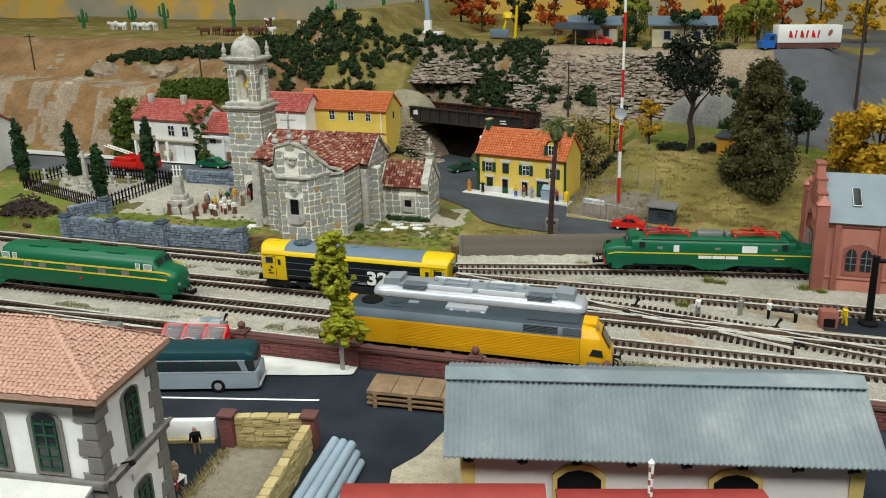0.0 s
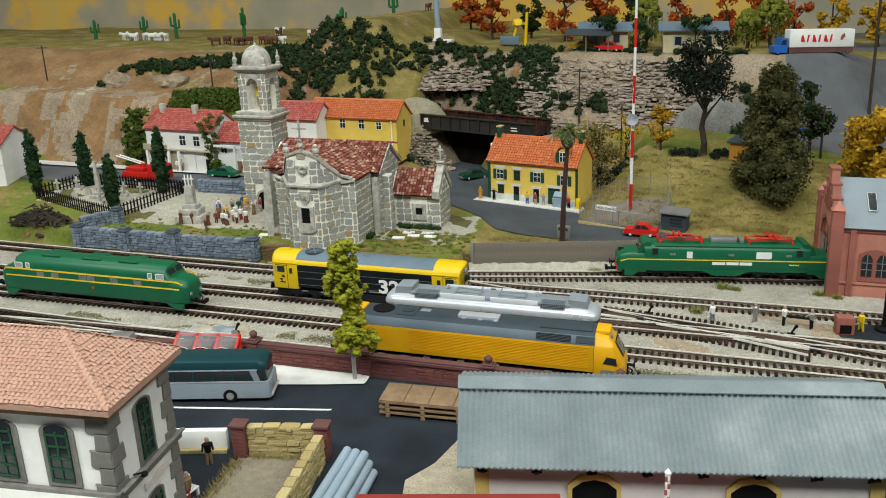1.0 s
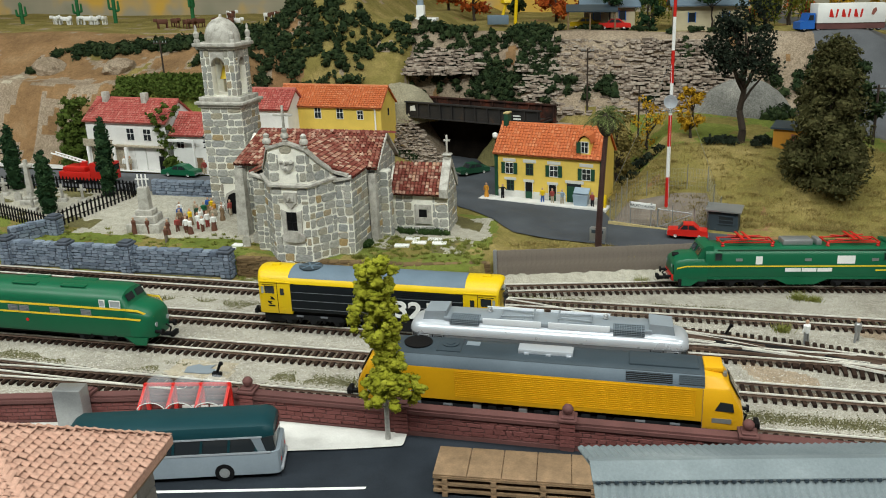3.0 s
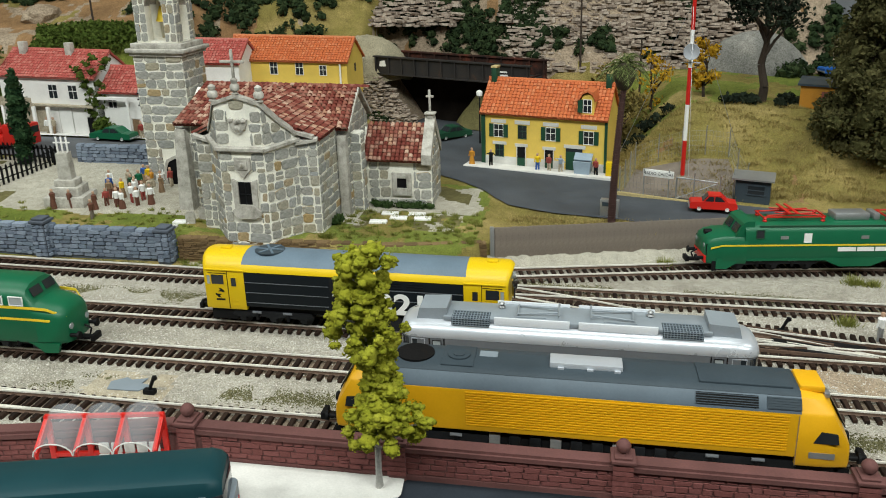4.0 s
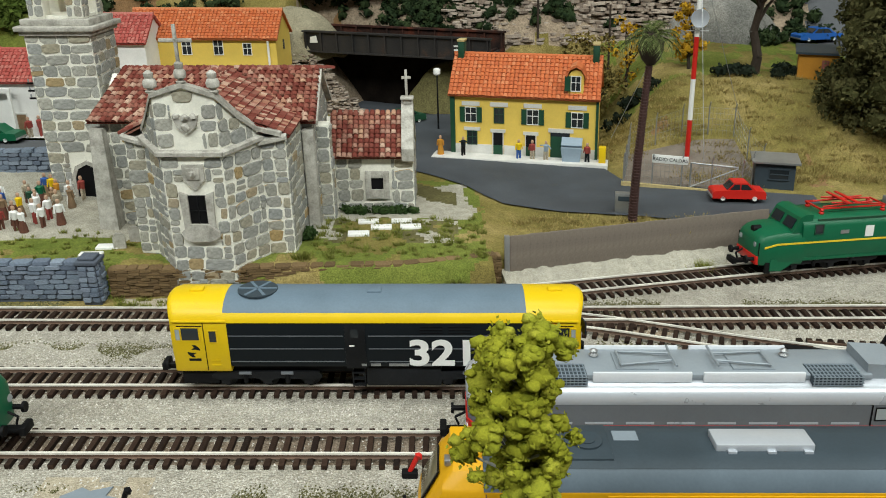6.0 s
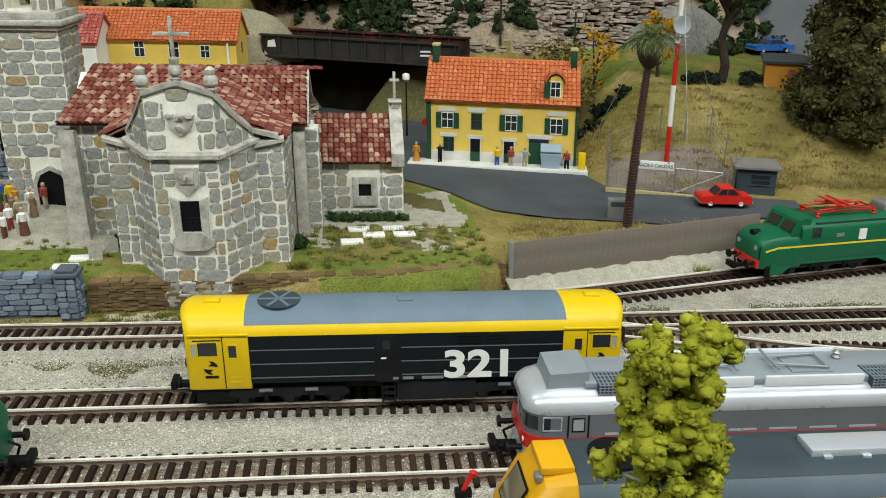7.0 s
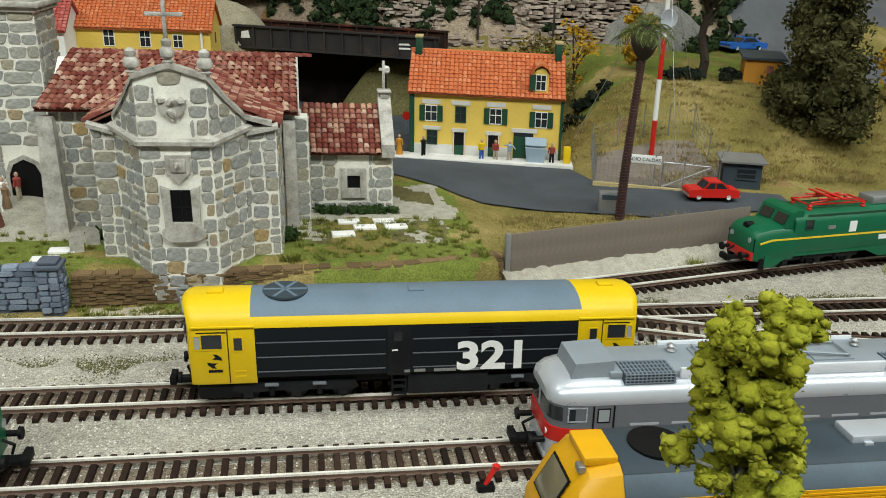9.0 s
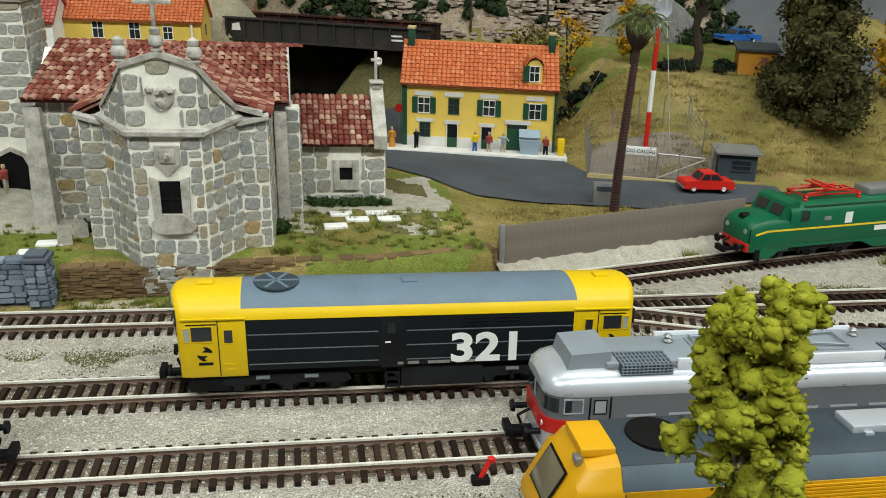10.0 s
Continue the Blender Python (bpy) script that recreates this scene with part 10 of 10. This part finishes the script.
for k in range(10):
    a, b = k / 10, (k + 1) / 10
    f = lambda s: (1.2 + 0.6 * math.sin(s * 3.1), -0.4, 6.3 - 4.6 * math.sin(s * 3.14159 * 0.5) + (s > 0.7) * (s - 0.7) * 3)
    hose.cyl(f(a), f(b), 0.1, n=6)
part("hose", hose, "black", crane)
tagged(setting("asphalt_patch", G().prism([(13.0, 73.4), (24, 73.2), (26, 77.2), (15.5, 77.3), (12.6, 75.6)], "z", -0.1, 0.05), "asphalt", "dark service patch beside the shed"))


def scrap():
    rng = random.Random(71)
    t = thing("scrap_heap", -86.0, 83.2, 0.3, 0, "heap of dark scrap logs beside the track", "heap")
    for k in range(46):
        x, y = rng.uniform(-10, 9.5), rng.uniform(-1.5, 1.5)
        l = rng.uniform(0.5, 1.6)
        a = rng.uniform(0, 6.28)
        zz = rng.uniform(0.1, 1.5) * max(0.2, 1 - abs(y) / 2)
        part("log", G().cyl((x, y, zz), (x + math.cos(a) * l, y + math.sin(a) * l * 0.5, zz + rng.uniform(-0.1, 0.4)), rng.uniform(0.15, 0.34), n=7), "bark" if k % 3 else "brickdark", t)
    return t


scrap()


# ---- the upper plateau ----
def adobe(x, y, rz, W, D, H, label):
    z = height(x, y)
    t = thing("ranch_house", x, y, z, rz, label, "house", "ranch houses")
    part("wall", G().box(-W / 2, W / 2, -D / 2, D / 2, -0.5, H), "sandwall", t)
    part("roof", G().prism([(-D / 2 - 0.8, H - 0.2), (0, H + 1.0), (D / 2 + 0.8, H - 0.2), (D / 2 + 0.8, H), (0, H + 1.25), (-D / 2 - 0.8, H)], "x", -W / 2 - 0.8, W / 2 + 0.8), "roofgrey", t)
    for k in (-0.25, 0.25):
        w = part("window", G().box(W * k - 0.45, W * k + 0.45, -D / 2 - 0.06, -D / 2, 1.2, 2.5), "glass", t)
        part("window_frame", G().box(W * k - 0.55, W * k - 0.45, -D / 2 - 0.1, -D / 2, 1.1, 2.6).box(W * k + 0.45, W * k + 0.55, -D / 2 - 0.1, -D / 2, 1.1, 2.6), "bluepaint", w)
    return t


M["sandwall"] = mat("sand_plaster", (0.52, 0.45, 0.30), 0.9, var=0.1)
r1 = adobe(-15.5, 144.0, 4, 7.5, 4.5, 3.2, "sand-coloured ranch house with a blue-grey porch roof")
part("porch_roof", G().prism([(-6.6, 2.5), (-2.2, 3.3), (-2.2, 3.5), (-6.6, 2.7)], "x", -6.5, 1.0), "slate", r1)
for px in (-6.2, -3.0, 0.6):
    part("porch_post", G().cyl((px, -6.3, 0), (px, -6.3, 2.6), 0.1, n=6), "wood", r1)
adobe(-1.2, 143.2, 3, 9.5, 4.5, 3.6, "long sand-coloured ranch house with a blue-grey roof")
tree("umbrella_pine", -15.4, 141.2, height(-15.4, 141.2), 5.6, 4.6, "cypress_leaf", "small umbrella pine before the ranch house", 51, 0.7, 0.2, 14, 90, 0.2, "umbrella")
tree("umbrella_pine", -0.6, 140.2, height(-0.6, 140.2), 6.2, 4.8, "cypress_leaf", "small umbrella pine at the cliff edge", 52, 0.7, 0.2, 14, 90, 0.2, "umbrella")
tree("bush_tree", -9.6, 141.5, height(-9.6, 141.5), 5.0, 4.8, "cypress_leaf", "round dark bush between the ranch houses", 53, 0.1, 0.2, 14, 60, 0.22)


def willow(x, y, h, w, seed):
    rng = random.Random(seed)
    t = thing("weeping_willow", x, y, height(x, y), 0, "weeping willow with hanging green strands", "tree", "willows")
    tg = G()
    limb(tg, (0, 0, -0.4), (0, 0, h * 0.75), 0.35, 0.15, rng, 4)
    part("trunk", tg, "bark", t)
    g = G()
    for _ in range(60):
        a, d = rng.uniform(0, 6.28), rng.uniform(0.3, 1.0) * w / 2
        x0, y0 = math.cos(a) * d, math.sin(a) * d
        top = h * (1.0 - 0.35 * (d / (w / 2)) ** 2)
        L = rng.uniform(0.45, 0.75) * h
        for k in range(26):
            f = k / 26
            g.leaf((x0 + rng.uniform(-0.12, 0.12), y0 + rng.uniform(-0.12, 0.12), top - L * f), 0.22, rng)
        g.blob((x0 * 0.8, y0 * 0.8, top), 0.6, rng, 1, 0.3)
    part("crown", g, "willow_leaf", t, sharp=0.0)


willow(-9.0, 148.0, 8.5, 5.5, 54)
willow(11.5, 149.0, 8.0, 6.5, 55)
willow(7.6, 147.0, 6.0, 4.0, 56)
for k, (tx, ty, th, tw, mt) in enumerate(((-40.0, 166, 9, 7, "orange_leaf"), (-46.0, 172, 8.5, 7, "orange_leaf"), (-25.0, 163, 11, 9, "orange_leaf"), (-19.5, 167, 10, 8, "orange_leaf"), (-4.0, 166, 9, 6, "orange_leaf"), (5.0, 168, 9, 6, "orange_leaf"), (17.0, 168, 9, 6, "orange_leaf"), (24, 172, 9, 6, "gold_leaf"), (-33.0, 170, 8, 6, "dark_leaf"), (-12.0, 170, 9, 7, "dark_leaf"), (12, 176, 9, 8, "orange_leaf"), (32, 170, 9, 7, "gold_leaf"))):
    tree("autumn_tree", tx, ty, height(tx, ty), th, tw, mt, "autumn tree on the far plateau", 200 + k, 0.25, 0.3, 16, 26, 0.42, group="autumn trees")


def cactus(x, y, h, seed):
    rng = random.Random(seed)
    t = thing("cactus", x, y, height(x, y), rng.uniform(0, 90), "bright green saguaro cactus on the plateau", "cactus", "cacti")
    g = G().cyl((0, 0, -0.3), (0.05, 0, h * 0.9), 0.42, 0.36, 9).lathe((0.05, 0, h * 0.9), [(0.36, 0), (0.28, 0.25), (0.05, 0.4)], 9)
    part("stem", g, "cactusgreen", t)
    for s in (-1, 1):
        z0 = h * rng.uniform(0.3, 0.5)
        part("arm", G().cyl((0, 0, z0), (s * 0.9, 0, z0 + 0.2), 0.26, 0.26, 8).cyl((s * 0.9, 0, z0 + 0.1), (s * 0.9, 0, z0 + h * rng.uniform(0.3, 0.45)), 0.27, 0.2, 8), "cactusgreen", t)


M["cactusgreen"] = mat("green_cactus", (0.01, 0.13, 0.035), 0.7, var=0.2)
for k, (cx, cy, ch) in enumerate(((-136, 168, 4.5), (-117, 172, 6.0), (-101.5, 176, 7.0), (-70.5, 158, 6.0), (-64.5, 176, 6.5), (-74.5, 170, 6.5), (-77.5, 178, 7), (-131, 180, 5))):
    cactus(cx, cy, ch, 300 + k)


def cow(x, y, rz, mt, k):
    t = part("cow", G().box(-1.0, 1.0, -0.42, 0.42, 0.75, 1.6, 0.2).box(0.9, 1.65, -0.25, 0.25, 1.15, 1.75, 0.12).cyl((-0.8, -0.28, 0), (-0.8, -0.28, 0.9), 0.12, n=6).cyl((-0.8, 0.28, 0), (-0.8, 0.28, 0.9), 0.12, n=6).cyl((0.8, -0.28, 0), (0.8, -0.28, 0.9), 0.12, n=6).cyl((0.8, 0.28, 0), (0.8, 0.28, 0.9), 0.12, n=6), mt, None)
    t.name = "cattle_figurine"
    t.matrix_world = pose(x * U, y * U, height(x, y) * U, 0, 0, rz)
    return tagged(t, "plain painted cattle figurine on the grass plateau", "figurine", "cattle figurines")


rc = random.Random(17)
for k in range(34):
    row = k % 3
    cx = (-126 + rc.uniform(0, 12)) if row == 0 else ((-98 + rc.uniform(0, 30)) if row == 1 else (-100 + rc.uniform(0, 42)))
    cy = 165 + rc.uniform(-2, 2) if row == 0 else (154.5 + rc.uniform(-1.5, 1.5) if row == 1 else 184 + rc.uniform(-3, 3))
    cow(cx, cy, rc.uniform(0, 360), "white" if row == 0 else ("robebrown" if rc.random() < 0.75 else "white"), k)
py = thing("pylon", -44.2, 140.6, height(-44.2, 140.6), 0, "thick grey steel pylon on a white base", "pylon")
part("base", G().box(-1.8, 2.6, -1.2, 1.2, -0.2, 0.3, 0.06).box(-0.6, 0.6, -0.6, 0.6, 0.3, 2.2, 0.05), "white", py)
part("column", G().cyl((0, 0, 2.2), (-0.4, 0, 14), 0.5, 0.45, 12), "pipe", py)
wmill = thing("drill_rig", -33.5, 152.0, height(-33.5, 152.0), 10, "yellow and blue drill rig on the plateau", "machine")
part("body", G().box(-2.0, 1.5, -1, 1, 0.3, 1.8, 0.1), "roofgrey", wmill)
part("boom", G().cyl((0.5, 0, 1.5), (1.5, 0, 5.0), 0.25, 0.2, 8).blob((1.2, 0, 4.2), 0.9, random.Random(5)).cyl((2.6, 0, 0), (3.0, 0, 6), 0.3, 0.25, 8), "yellow", wmill)
shd = thing("blue_cabin", -76.0, 185.0, height(-76, 185), 0, "small blue-grey cabin on the plateau", "cabin")
part("wall", G().box(-2, 2, -1.5, 1.5, -0.3, 3.4), "pipe", shd)
part("window", G().box(-1.4, -0.2, -1.56, -1.48, 1.2, 2.4), "glass", shd)


# ---- camera refit: scales and shears the layout, falling towards the brick shed; walls stay plumb ----
LAYOUT_FIT = Matrix(((0.9745, -0.0022, 0.0, -0.0040), (-0.0075, 0.99, 0.0, 0.0036), (-0.0251, -0.0057, 0.9805, -0.0017), (0.0, 0.0, 0.0, 1.0)))


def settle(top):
    """Apply the layout's camera refit to one thing, with all its parts."""
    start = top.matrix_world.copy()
    shift = Matrix.Translation(LAYOUT_FIT @ start.translation - start.translation)
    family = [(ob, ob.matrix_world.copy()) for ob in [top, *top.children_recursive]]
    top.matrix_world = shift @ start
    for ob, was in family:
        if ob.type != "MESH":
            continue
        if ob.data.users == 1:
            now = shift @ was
            ob.data.transform(now.inverted() @ LAYOUT_FIT @ was)
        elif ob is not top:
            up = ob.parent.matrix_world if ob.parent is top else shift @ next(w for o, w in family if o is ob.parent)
            ob.matrix_basis = up.inverted() @ Matrix.Translation(LAYOUT_FIT @ was.translation - was.translation) @ was


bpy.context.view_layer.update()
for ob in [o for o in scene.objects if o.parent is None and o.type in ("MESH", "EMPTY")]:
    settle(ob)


# ---- the room behind the layout ----
def backdrop():
    m, nt, bsdf = nodes_of("painted_backdrop")
    vec = nt.nodes.new("ShaderNodeTexCoord").outputs["Object"]
    sep = nt.nodes.new("ShaderNodeSeparateXYZ")
    nt.links.new(vec, sep.inputs[0])
    c = ramp_node(nt, noise_node(nt, vec, 3.2, 4.0), [(0.36, (0.26, 0.25, 0.18)), (0.48, (0.34, 0.30, 0.22)), (0.56, (0.60, 0.36, 0.06)), (0.7, (0.50, 0.38, 0.12))])
    nt.links.new(c, bsdf.inputs["Base Color"])
    bsdf.inputs["Roughness"].default_value = 0.9
    M["backdrop"] = m
    setting("backdrop", G().box(-300, 240, 212, 214, -20, 110), "backdrop", "painted desert and sky backdrop behind the layout")


backdrop()
M["roomwall"] = mat("hall_wall", (0.30, 0.295, 0.28), 0.9, var=0.05, coarse=3, fine=80)
M["roomfloor"] = mat("hall_floor", (0.20, 0.19, 0.18), 0.6, var=0.1, coarse=4, fine=90)
setting("floor", G().box(-420, 420, -320, 330, -104, -100), "roomfloor", "grey hall floor")
setting("ceiling", G().box(-420, 420, -320, 330, 200, 206), "roomwall", "pale hall ceiling")
setting("wall_north", G().box(-420, 420, 330, 340, -100, 200), "roomwall", "pale hall wall")
setting("wall_south", G().box(-420, 420, -330, -320, -100, 200), "roomwall", "pale hall wall")
setting("wall_east", G().box(420, 430, -320, 330, -100, 200), "roomwall", "pale hall wall")
setting("wall_west", G().box(-430, -420, -320, 330, -100, 200), "roomwall", "pale hall wall")
setting("layout_plinth", G().box(-256, 190, -26, 208, -100, -9), "roomwall", "plain boarded plinth that carries the layout")
setting("baseboard", G().box(-262, 196, -31, 214, -9, -3), "wood", "wooden board under the layout")
